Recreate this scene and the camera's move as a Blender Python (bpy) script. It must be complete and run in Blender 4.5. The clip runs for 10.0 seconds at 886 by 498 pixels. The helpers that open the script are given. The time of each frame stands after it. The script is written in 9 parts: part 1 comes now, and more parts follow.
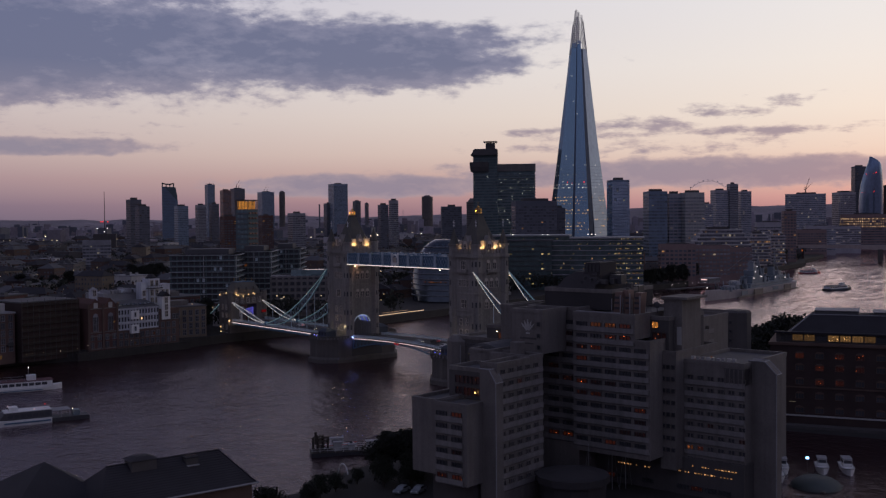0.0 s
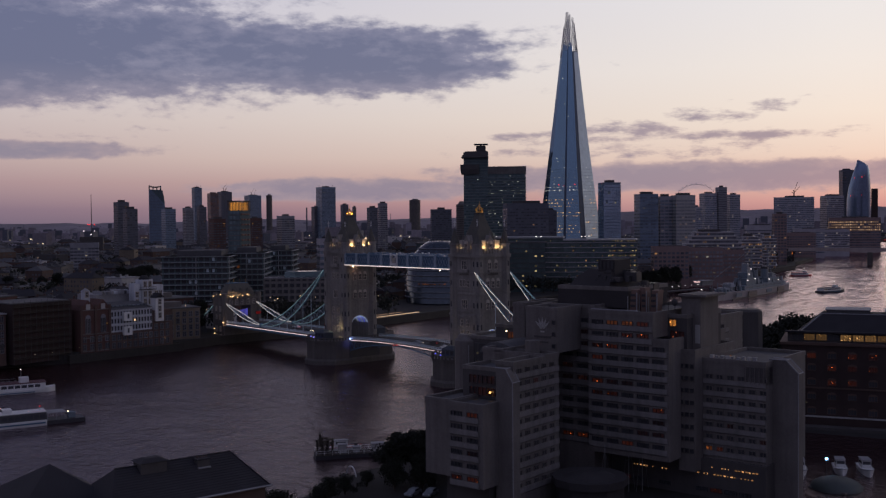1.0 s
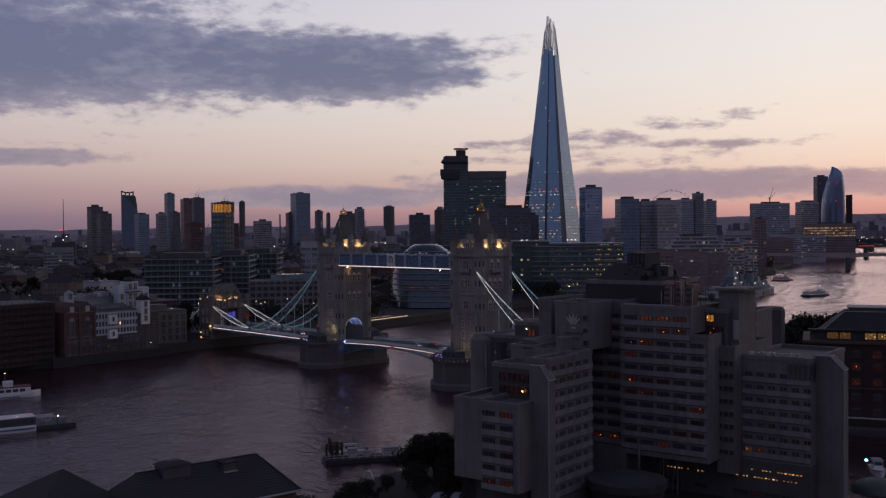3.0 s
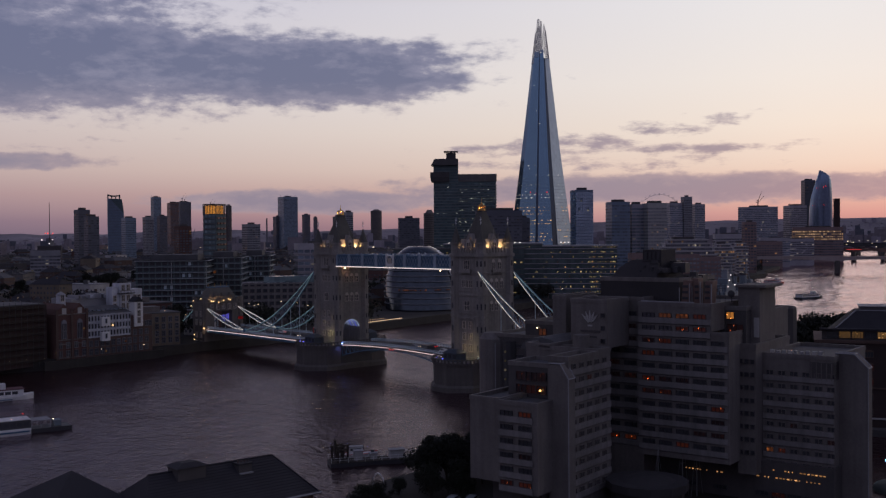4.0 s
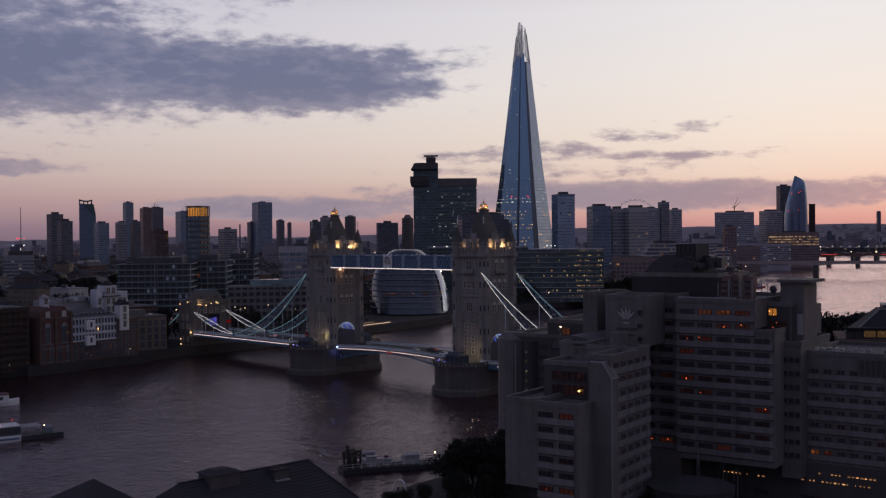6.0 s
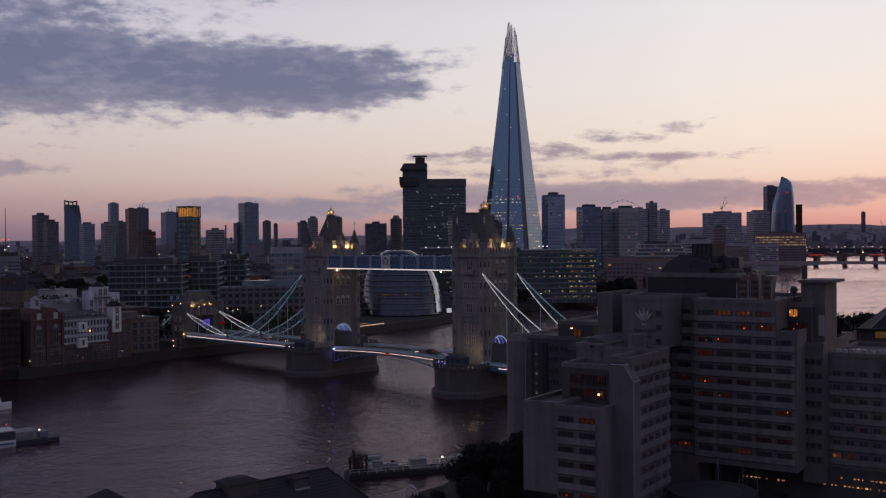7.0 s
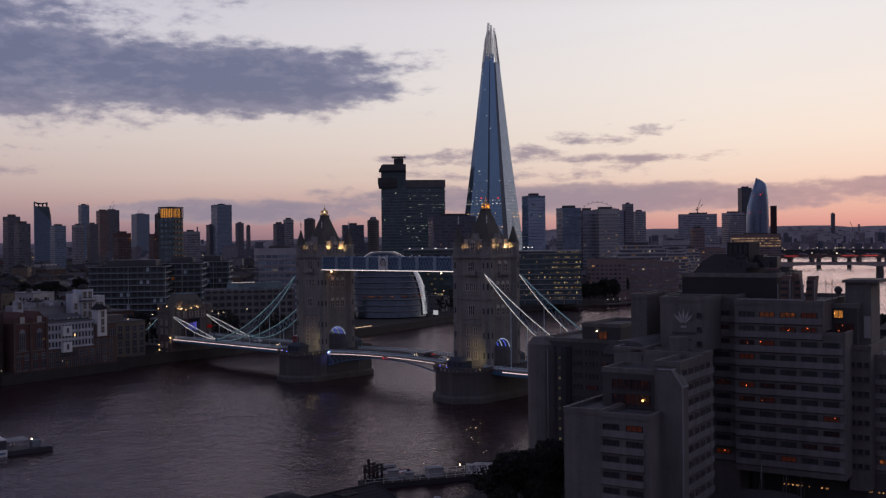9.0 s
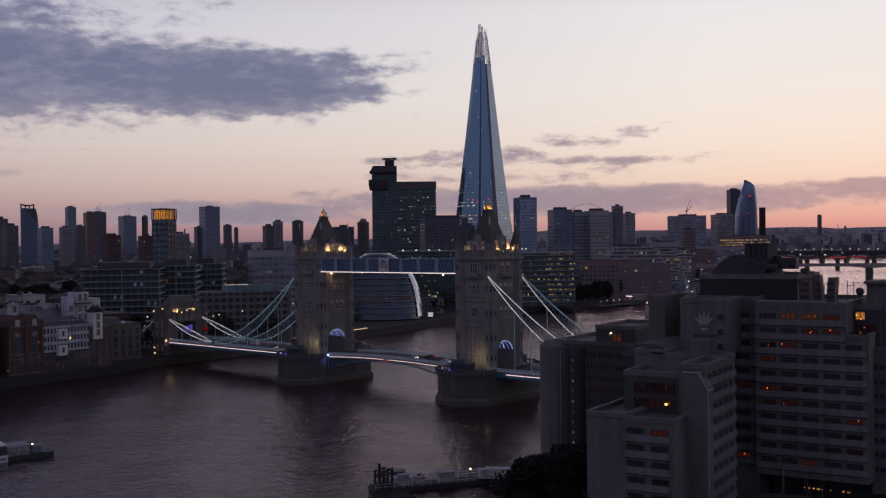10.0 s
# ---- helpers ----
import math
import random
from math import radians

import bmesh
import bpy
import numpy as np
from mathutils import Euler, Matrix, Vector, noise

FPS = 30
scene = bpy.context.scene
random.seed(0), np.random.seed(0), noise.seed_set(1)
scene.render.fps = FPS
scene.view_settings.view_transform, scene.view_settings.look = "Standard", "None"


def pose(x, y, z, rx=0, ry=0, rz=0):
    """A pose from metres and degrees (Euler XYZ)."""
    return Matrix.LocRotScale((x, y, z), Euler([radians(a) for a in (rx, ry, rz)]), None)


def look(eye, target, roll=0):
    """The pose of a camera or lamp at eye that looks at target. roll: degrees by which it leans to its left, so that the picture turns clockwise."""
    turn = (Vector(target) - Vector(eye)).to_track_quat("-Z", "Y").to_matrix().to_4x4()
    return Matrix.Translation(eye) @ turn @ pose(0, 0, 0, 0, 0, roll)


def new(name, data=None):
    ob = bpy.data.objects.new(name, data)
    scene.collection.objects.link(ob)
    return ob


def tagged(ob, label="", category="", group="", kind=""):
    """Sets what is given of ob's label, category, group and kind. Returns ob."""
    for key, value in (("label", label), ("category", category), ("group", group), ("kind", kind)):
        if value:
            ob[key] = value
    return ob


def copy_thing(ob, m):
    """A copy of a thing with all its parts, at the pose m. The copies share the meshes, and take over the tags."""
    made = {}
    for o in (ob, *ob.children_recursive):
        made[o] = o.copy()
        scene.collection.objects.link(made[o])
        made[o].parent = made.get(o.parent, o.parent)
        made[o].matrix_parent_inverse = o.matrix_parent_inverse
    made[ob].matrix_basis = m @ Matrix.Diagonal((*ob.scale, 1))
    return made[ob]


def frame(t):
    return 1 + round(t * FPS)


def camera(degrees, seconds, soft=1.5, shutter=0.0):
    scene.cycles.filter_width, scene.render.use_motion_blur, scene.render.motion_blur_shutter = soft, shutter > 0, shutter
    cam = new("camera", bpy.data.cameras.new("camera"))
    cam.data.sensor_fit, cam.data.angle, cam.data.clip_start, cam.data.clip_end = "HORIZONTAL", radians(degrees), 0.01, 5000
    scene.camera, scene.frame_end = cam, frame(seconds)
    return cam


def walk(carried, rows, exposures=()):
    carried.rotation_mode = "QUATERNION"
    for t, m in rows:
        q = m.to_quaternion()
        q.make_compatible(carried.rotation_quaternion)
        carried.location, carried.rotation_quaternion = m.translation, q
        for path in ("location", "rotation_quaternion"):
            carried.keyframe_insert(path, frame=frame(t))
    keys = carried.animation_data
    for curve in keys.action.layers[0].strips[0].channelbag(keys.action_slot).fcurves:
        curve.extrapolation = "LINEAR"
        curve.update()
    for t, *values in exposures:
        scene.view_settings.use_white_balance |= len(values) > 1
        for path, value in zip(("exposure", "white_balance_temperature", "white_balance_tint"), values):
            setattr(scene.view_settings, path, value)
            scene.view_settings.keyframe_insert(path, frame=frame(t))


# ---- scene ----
import collections

cam = camera(47.0, 10.0, 1.3)
PATH = [
    (0.0, (259.38, 326.43, 60.53), (194.76, 250.17, 57.66), -0.51),
    (0.5, (259.70, 322.69, 59.72), (194.56, 246.87, 57.03), -0.49),
    (1.0, (260.01, 318.91, 58.87), (194.35, 243.52, 56.38), -0.48),
    (1.5, (260.25, 315.14, 58.04), (194.08, 240.19, 55.73), -0.47),
    (2.0, (260.47, 311.41, 57.21), (193.78, 236.93, 55.09), -0.46),
    (2.5, (260.77, 307.70, 56.47), (193.54, 233.70, 54.52), -0.45),
    (4.0, (261.48, 296.84, 54.02), (192.71, 224.25, 52.68), -0.45),
    (4.5, (261.62, 293.16, 53.22), (192.36, 221.04, 52.13), -0.44),
    (5.0, (261.71, 289.58, 52.46), (191.96, 217.93, 51.58), -0.43),
    (5.5, (261.81, 285.97, 51.89), (191.56, 214.81, 51.12), -0.45),
    (7.0, (262.12, 275.66, 51.46), (190.36, 206.02, 50.82), -0.51),
    (7.5, (262.13, 272.32, 51.30), (189.87, 203.19, 50.70), -0.55),
    (8.0, (262.17, 268.93, 51.23), (189.41, 200.33, 50.67), -0.57),
    (8.5, (262.31, 265.45, 51.16), (189.05, 197.39, 50.62), -0.59),
    (9.0, (262.72, 262.29, 51.07), (189.00, 194.72, 50.59), -0.60),
    (9.5, (263.33, 259.27, 50.97), (189.17, 192.19, 50.58), -0.63),
    (10.0, (264.05, 256.67, 51.03), (189.47, 190.05, 50.72), -0.65),
]
walk(cam, [(t, look(eye, target, roll)) for t, eye, target, roll in PATH])

# ---- light: dusk sky in the west, dim blue east ----
def lin(r, g, b, k=1.0):
    """Linear colour from 0..255 values."""
    return tuple(k * (c / 255 / 12.92 if c < 11 else ((c / 255 + 0.055) / 1.055) ** 2.4) for c in (r, g, b))


class Nodes:
    """Short hand for node trees."""

    def __init__(self, tree):
        self.tree = tree
        tree.nodes.clear()

    def put(self, value, socket):
        if isinstance(value, bpy.types.NodeSocket):
            self.tree.links.new(value, socket)
        elif value is not None:
            if isinstance(value, (tuple, list)) and len(value) == 3 and socket.type == "RGBA":
                value = (*value, 1.0)
            socket.default_value = value

    def rng(self, value, lo, hi, smooth=True):
        n = self.tree.nodes.new("ShaderNodeMapRange")
        n.interpolation_type = "SMOOTHSTEP" if smooth else "LINEAR"
        self.put(value, n.inputs["Value"])
        n.inputs["From Min"].default_value, n.inputs["From Max"].default_value = lo, hi
        return n.outputs[0]

    def vec(self, op, a, b):
        n = self.tree.nodes.new("ShaderNodeVectorMath")
        n.operation = op
        self.put(a, n.inputs[0]), self.put(b, n.inputs[1])
        return n.outputs[0]

    def add(self, kind, out=0, **ins):
        n = self.tree.nodes.new(kind)
        for k, v in ins.items():
            key = int(k[1:]) if k[0] == "i" and k[1:].isdigit() else k.replace("_", " ")
            self.put(v, n.inputs[key])
        return n.outputs[out]

    def m(self, op, a, b=0.0, c=None, clamp=False):
        n = self.tree.nodes.new("ShaderNodeMath")
        n.operation, n.use_clamp = op, clamp
        for v, s in zip((a, b, c), n.inputs):
            self.put(v, s)
        return n.outputs[0]

    def mix(self, f, a, b, blend="MIX"):
        n = self.tree.nodes.new("ShaderNodeMix")
        n.data_type, n.blend_type = "RGBA", blend
        self.put(f, n.inputs[0]), self.put(a, n.inputs[6]), self.put(b, n.inputs[7])
        return n.outputs[2]

    def ramp(self, f, stops, out=0):
        n = self.tree.nodes.new("ShaderNodeValToRGB")
        e = n.color_ramp.elements
        while len(e) < len(stops):
            e.new(0.5)
        for s, (p, col) in zip(e, stops):
            s.position = p
            s.color = (*col, 1) if isinstance(col, tuple) else (col, col, col, 1)
        self.put(f, n.inputs[0])
        return n.outputs[out]

    def noise(self, vec, scale, detail=4.0, rough=0.55, out=0):
        return self.add("ShaderNodeTexNoise", out, Vector=vec, Scale=scale, Detail=detail, Roughness=rough)


SUN_AZ = radians(252)


def build_world():
    w = bpy.data.worlds.new("dusk_sky")
    scene.world = w
    w.use_nodes = True
    n = Nodes(w.node_tree)
    d = n.add("ShaderNodeTexCoord", 0)
    sep = n.tree.nodes.new("ShaderNodeSeparateXYZ")
    n.put(d, sep.inputs[0])
    x, y, z = sep.outputs
    c = n.m("ADD", n.m("MULTIPLY", x, -0.643), n.m("MULTIPLY", y, -0.766))
    s = n.m("ADD", n.m("MULTIPLY", x, -0.766), n.m("MULTIPLY", y, 0.643))
    az = n.m("ARCTAN2", s, c)
    el = n.m("ARCSINE", z)
    elc = n.m("MAXIMUM", el, 0.0)
    # clear sky by height, right (near the set sun) and left of the view
    warm = n.ramp(n.m("SQRT", n.m("DIVIDE", elc, 1.6)), [
        (0.0, lin(148, 118, 128)), (0.07, lin(172, 129, 134)), (0.11, lin(198, 152, 150)), (0.16, lin(214, 180, 169)), (0.20, lin(229, 208, 195)), (0.25, lin(236, 223, 212)),
        (0.30, lin(236, 228, 222)), (0.37, lin(232, 229, 230)), (0.43, lin(214, 203, 204)), (0.5, lin(160, 154, 170)), (0.7, lin(66, 74, 102)), (1.0, lin(42, 52, 82))])
    cool = n.ramp(n.m("SQRT", n.m("DIVIDE", elc, 1.6)), [
        (0.0, lin(106, 98, 117)), (0.10, lin(130, 113, 130)), (0.16, lin(168, 142, 148)), (0.20, lin(187, 165, 165)), (0.25, lin(199, 184, 184)),
        (0.30, lin(204, 196, 201)), (0.37, lin(188, 184, 202)), (0.5, lin(86, 79, 108)), (0.7, lin(54, 58, 88)), (1.0, lin(42, 52, 82))])
    side = n.m("MULTIPLY_ADD", az, 1.2, 0.52, clamp=True)
    sky = n.mix(n.m("SMOOTH_MIN", side, 1.0, 0.1), cool, warm)
    # clouds
    vec = n.add("ShaderNodeCombineXYZ", X=n.m("MULTIPLY", az, 6.5), Y=n.m("MULTIPLY", el, 17.0), Z=3.7)
    big = n.noise(vec, 1.5, 7.0, 0.6)
    vec2 = n.add("ShaderNodeCombineXYZ", X=n.m("MULTIPLY", az, 21.0), Y=n.m("MULTIPLY", el, 52.0), Z=1.3)
    fine = n.noise(vec2, 1.6, 6.0, 0.62)
    total = None
    for a, e, wa, we, k in ((-0.46, 0.162, 0.36, 0.054, 1.5), (-0.10, 0.160, 0.21, 0.036, 1.35), (-0.40, 0.216, 0.30, 0.026, 1.0), (-0.50, 0.335, 0.45, 0.07, 1.4),
                            (-0.41, 0.070, 0.155, 0.0090, 1.32), (0.29, 0.043, 0.29, 0.0150, 1.35), (0.62, 0.050, 0.2, 0.010, 1.1),
                            (-0.08, 0.033, 0.15, 0.012, 1.25)):
        q = n.m("ADD", n.m("POWER", n.m("ABSOLUTE", n.m("MULTIPLY_ADD", az, 1 / wa, -a / wa)), 2.5),
                n.m("POWER", n.m("ABSOLUTE", n.m("MULTIPLY_ADD", el, 1 / we, -e / we)), 2.5))
        g = n.m("MULTIPLY", n.m("POWER", 2.718, n.m("MULTIPLY", q, -1.0)), k)
        total = g if total is None else n.m("MAXIMUM", total, g)
    dens = n.m("ADD", total, n.m("ADD", n.m("MULTIPLY_ADD", big, 1.2, -0.6), n.m("MULTIPLY_ADD", fine, 1.2, -0.6)))
    # broken puffs towards the sun
    vec3 = n.add("ShaderNodeCombineXYZ", X=n.m("MULTIPLY", az, 24.0), Y=n.m("MULTIPLY", el, 80.0), Z=7.1)
    puff = n.noise(vec3, 1.0, 7.0, 0.62)
    area = None
    for a, e, wa, we, k in ((0.15, 0.084, 0.11, 0.013, 1.15), (0.196, 0.088, 0.065, 0.011, 1.45), (0.10, 0.083, 0.05, 0.009, 1.3), (0.265, 0.099, 0.05, 0.009, 1.2), (0.335, 0.109, 0.045, 0.009, 1.2),
                            (0.32, 0.081, 0.10, 0.007, 1.3), (0.22, 0.068, 0.2, 0.009, 1.15), (-0.35, 0.09, 0.2, 0.012, 0.62)):
        q = n.m("ADD", n.m("POWER", n.m("ABSOLUTE", n.m("MULTIPLY_ADD", az, 1 / wa, -a / wa)), 2.0),
                n.m("POWER", n.m("ABSOLUTE", n.m("MULTIPLY_ADD", el, 1 / we, -e / we)), 2.0))
        g = n.m("MULTIPLY", n.m("POWER", 2.718, n.m("MULTIPLY", q, -1.0)), k)
        area = g if area is None else n.m("MAXIMUM", area, g)
    puffs = n.m("ADD", n.m("MULTIPLY", area, 0.50), n.m("MULTIPLY_ADD", puff, 2.0, -0.95))
    dens = n.m("MAXIMUM", dens, n.m("MULTIPLY", puffs, n.rng(area, 0.05, 0.4)))
    mask = n.rng(dens, 0.34, 0.82)
    low = n.rng(el, 0.075, 0.15, False)
    body = n.mix(low, lin(138, 131, 150), lin(93, 100, 133))
    rim = n.mix(low, lin(164, 148, 158), lin(132, 132, 158))
    thick = n.rng(n.m("ADD", dens, n.m("MULTIPLY_ADD", fine, 0.8, -0.4)), 0.5, 1.25, False)
    cloud = n.mix(thick, rim, body)
    sky = n.mix(n.m("MULTIPLY", mask, 0.93), sky, cloud)
    # towards the east the sky is dim and blue
    back = n.rng(n.m("MULTIPLY_ADD", n.m("MAXIMUM", s, 0.0), 0.36, c), -0.35, 0.75)
    high = n.rng(el, 0.0, 0.5)
    east = n.mix(high, lin(87, 79, 98), lin(113, 115, 145))
    sky = n.mix(back, east, sky)
    under = n.rng(el, -0.03, 0.0, False)
    sky = n.mix(under, lin(40, 38, 46), sky)
    bg = n.add("ShaderNodeBackground", Color=sky, Strength=1.0)
    tex = n.tree.nodes.new("ShaderNodeTexSky")
    tex.sky_type, tex.sun_disc, tex.sun_elevation, tex.sun_rotation = "NISHITA", False, radians(0.5), SUN_AZ
    bg2 = n.add("ShaderNodeBackground", Color=tex.outputs[0], Strength=0.012)
    out = n.add("ShaderNodeAddShader", i0=bg, i1=bg2)
    n.tree.links.new(out, n.tree.nodes.new("ShaderNodeOutputWorld").inputs[0])


build_world()
sun = new("sun", bpy.data.lights.new("sun", "SUN"))
sun.data.energy, sun.data.angle, sun.data.color = 0.10, radians(70), (1.0, 0.72, 0.55)
sun.matrix_world = look((-951, -309, 60), (0, 0, 0))
scene.view_settings.exposure = 0.0

# ---- materials ----
MATS = {}


def surface(name, color, rough=0.7, metal=0.0, vary=0.25, scale=1.0, bump=0.0, spec=0.5, stains=0.0, piece=0.0, bump_scale=8.0):
    """A plain weathered surface: colour mottled at two sizes, optional relief, streaky stains and change from piece to piece."""
    mt = bpy.data.materials.new(name)
    mt.use_nodes = True
    n = Nodes(mt.node_tree)
    pos = n.add("ShaderNodeTexCoord", 3)
    a = n.noise(pos, 0.12 * scale, 3.0)
    b = n.noise(pos, 2.2 * scale, 5.0, 0.65)
    f = n.m("ADD", n.m("MULTIPLY_ADD", a, 1.2, -0.6), n.m("MULTIPLY_ADD", b, 0.9, -0.45))
    k = n.m("MULTIPLY_ADD", f, vary * 2, 1.0)
    if stains:
        st = n.vec("MULTIPLY", pos, (0.9, 0.9, 0.07))
        k = n.m("MULTIPLY", k, n.m("MULTIPLY_ADD", n.noise(st, 1.0, 4.0), -stains * 2, 1.0 + stains))
    if piece:
        r = n.add("ShaderNodeObjectInfo", 5)
        k = n.m("MULTIPLY", k, n.m("MULTIPLY_ADD", r, piece * 2, 1.0 - piece))
    base = n.mix(1.0, (*color, 1.0), n.add("ShaderNodeCombineXYZ", X=k, Y=k, Z=k), "MULTIPLY")
    p = n.tree.nodes.new("ShaderNodeBsdfPrincipled")
    n.put(base, p.inputs["Base Color"])
    n.put(n.m("MULTIPLY_ADD", b, 0.25, rough - 0.12, clamp=True), p.inputs["Roughness"])
    p.inputs["Metallic"].default_value = metal
    p.inputs["Specular IOR Level"].default_value = spec
    if bump:
        h = n.noise(pos, bump_scale, 4.0, 0.6)
        n.put(n.add("ShaderNodeBump", Strength=bump, Distance=0.1, Height=h), p.inputs["Normal"])
    n.tree.links.new(p.outputs[0], n.tree.nodes.new("ShaderNodeOutputMaterial").inputs[0])
    MATS[name] = mt
    return mt


def lamp_surface(name, color, strength, flicker=0.0):
    """Something that gives off light; flicker: how much its brightness changes from piece to piece."""
    mt = bpy.data.materials.new(name)
    mt.use_nodes = True
    n = Nodes(mt.node_tree)
    k = strength
    if flicker:
        r = n.add("ShaderNodeNewGeometry", 8)
        pos = n.add("ShaderNodeTexCoord", 3)
        k = n.m("MULTIPLY", n.m("MULTIPLY_ADD", n.m("POWER", r, 2.0), strength * flicker * 2, strength * (1 - flicker)),
                n.m("MULTIPLY_ADD", n.noise(pos, 0.9, 2.0), 1.4, 0.3))
    e = n.add("ShaderNodeEmission", Color=color, Strength=k)
    n.tree.links.new(e, n.tree.nodes.new("ShaderNodeOutputMaterial").inputs[0])
    MATS[name] = mt
    return mt


def glass_surface(name, color, rough=0.08, spec=0.8, metal=0.0, vary=0.3, cells=None, wave=0.0):
    """Coated window glass seen from outside; cells: the size in metres of panes that differ a little."""
    mt = bpy.data.materials.new(name)
    mt.use_nodes = True
    n = Nodes(mt.node_tree)
    pos = n.add("ShaderNodeTexCoord", 3)
    p = n.tree.nodes.new("ShaderNodeBsdfPrincipled")
    k = n.m("MULTIPLY_ADD", n.noise(pos, 0.15, 3.0), vary * 2, 1.0 - vary)
    if cells:
        sn = n.vec("SNAP", pos, cells)
        r = n.add("ShaderNodeTexWhiteNoise", 0, Vector=sn)
        k = n.m("MULTIPLY", k, n.m("MULTIPLY_ADD", r, vary * 1.6, 1.0 - vary * 0.8))
    n.put(n.mix(1.0, (*color, 1.0), n.add("ShaderNodeCombineXYZ", X=k, Y=k, Z=k), "MULTIPLY"), p.inputs["Base Color"])
    p.inputs["Roughness"].default_value, p.inputs["Metallic"].default_value = rough, metal
    p.inputs["Specular IOR Level"].default_value = spec
    if wave:
        n.put(n.add("ShaderNodeBump", Strength=wave, Distance=1.0, Height=n.noise(pos, 0.12, 2.0)), p.inputs["Normal"])
    n.tree.links.new(p.outputs[0], n.tree.nodes.new("ShaderNodeOutputMaterial").inputs[0])
    MATS[name] = mt
    return mt


concrete = surface("concrete", (0.165, 0.15, 0.14), 0.85, vary=0.36, bump=0.5, stains=0.35)
concrete_light = surface("concrete_light", (0.42, 0.41, 0.39), 0.8, vary=0.2, bump=0.15, stains=0.2)
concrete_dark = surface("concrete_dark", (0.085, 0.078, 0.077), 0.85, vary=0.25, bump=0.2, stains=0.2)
granite = surface("granite", (0.105, 0.094, 0.085), 0.8, vary=0.3, bump=0.35, stains=0.35, bump_scale=3.0)
portland = surface("portland_stone", (0.245, 0.228, 0.208), 0.8, vary=0.42, scale=0.55, bump=0.35, stains=0.45, piece=0.0)
brick_red = surface("brick_red", (0.118, 0.062, 0.052), 0.9, vary=0.3, bump=0.2, scale=1.5)
brick_soot = surface("brick_soot", (0.052, 0.034, 0.031), 0.9, vary=0.35, bump=0.2, scale=1.5)
brick_brown = surface("brick_brown", (0.112, 0.073, 0.060), 0.9, vary=0.3, bump=0.2, scale=1.5)
brick_yellow = surface("brick_yellow", (0.19, 0.155, 0.115), 0.9, vary=0.3, bump=0.2, scale=1.5)
slate = surface("slate", (0.032, 0.030, 0.035), 0.85, vary=0.3, bump=0.3, scale=2.0)
roofing = surface("roofing", (0.10, 0.10, 0.105), 0.85, vary=0.35)
town_render = surface("town_render", (0.24, 0.235, 0.24), 0.85, vary=0.35, stains=0.3)
roof_pale = surface("roof_pale", (0.30, 0.30, 0.31), 0.7, vary=0.3)
white_paint = surface("white_paint", (0.72, 0.72, 0.70), 0.6, vary=0.12, stains=0.1)
blue_paint = surface("blue_paint", (0.16, 0.34, 0.42), 0.5, vary=0.15)
blue_dark = surface("blue_paint_dark", (0.07, 0.15, 0.24), 0.5, vary=0.2)
pale_paint = surface("pale_blue_paint", (0.55, 0.66, 0.70), 0.5, vary=0.12)
steel = surface("steel", (0.32, 0.33, 0.34), 0.45, 0.6, vary=0.2)
steel_dark = surface("steel_dark", (0.06, 0.06, 0.065), 0.5, 0.3, vary=0.2)
navy_grey = surface("navy_grey", (0.24, 0.265, 0.285), 0.6, vary=0.25, stains=0.2)
asphalt = surface("asphalt", (0.05, 0.05, 0.052), 0.9, vary=0.25, scale=2.0)
earth = surface("earth", (0.032, 0.029, 0.027), 0.95, vary=0.5, scale=0.25)
leaf_a = surface("leaf", (0.024, 0.028, 0.017), 0.8, vary=0.4)
leaf_b = surface("leaf_dark", (0.018, 0.021, 0.014), 0.8, vary=0.4)
bark = surface("bark", (0.06, 0.045, 0.035), 0.95, vary=0.3, bump=0.4)
bitumen = surface("bitumen", (0.045, 0.041, 0.043), 0.9, vary=0.35, bump=0.4)
wet_wall = surface("wet_wall", (0.035, 0.032, 0.028), 0.8, vary=0.4, bump=0.4, stains=0.4)
rust = surface("brown_cladding", (0.19, 0.12, 0.10), 0.7, vary=0.3, stains=0.3)
gold = surface("gilding", (0.75, 0.46, 0.13), 0.35, 1.0, vary=0.15)
red_paint = surface("red_paint", (0.42, 0.03, 0.025), 0.5, vary=0.15)
timber = surface("timber", (0.05, 0.04, 0.032), 0.9, vary=0.3, bump=0.3)
glass = glass_surface("window_glass", (0.065, 0.068, 0.076), 0.14, 0.8)
glass_office = glass_surface("office_glass", (0.27, 0.37, 0.39), 0.14, 0.9, 0.45, cells=(3.0, 3.0, 3.6))
glass_tower = glass_surface("tower_glass", (0.28, 0.45, 0.585), 0.12, 0.8, 0.85, 0.05, cells=(1.5, 1.5, 3.8), wave=0.02)
glass_pale = glass_surface("pale_glass", (0.45, 0.50, 0.56), 0.16, 0.8, 0.7, 0.15, cells=(2.0, 2.0, 3.6))
lit_warm = lamp_surface("lit_window_warm", (1.0, 0.52, 0.22), 0.20, 0.9)
lit_orange = lamp_surface("lit_window_orange", (1.0, 0.30, 0.08), 0.18, 0.85)
lit_white = lamp_surface("lit_window_white", (1.0, 0.86, 0.64), 0.20, 0.85)
lit_green = lamp_surface("lit_office", (0.95, 0.74, 0.34), 0.30, 0.85)
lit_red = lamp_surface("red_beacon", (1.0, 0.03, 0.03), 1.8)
strip_white = lamp_surface("light_strip", (1.0, 0.86, 0.86), 2.2)
strip_pink = lamp_surface("light_strip_pink", (1.0, 0.62, 0.60), 1.4)
blue_light = lamp_surface("blue_light", (0.10, 0.12, 1.0), 3.0)
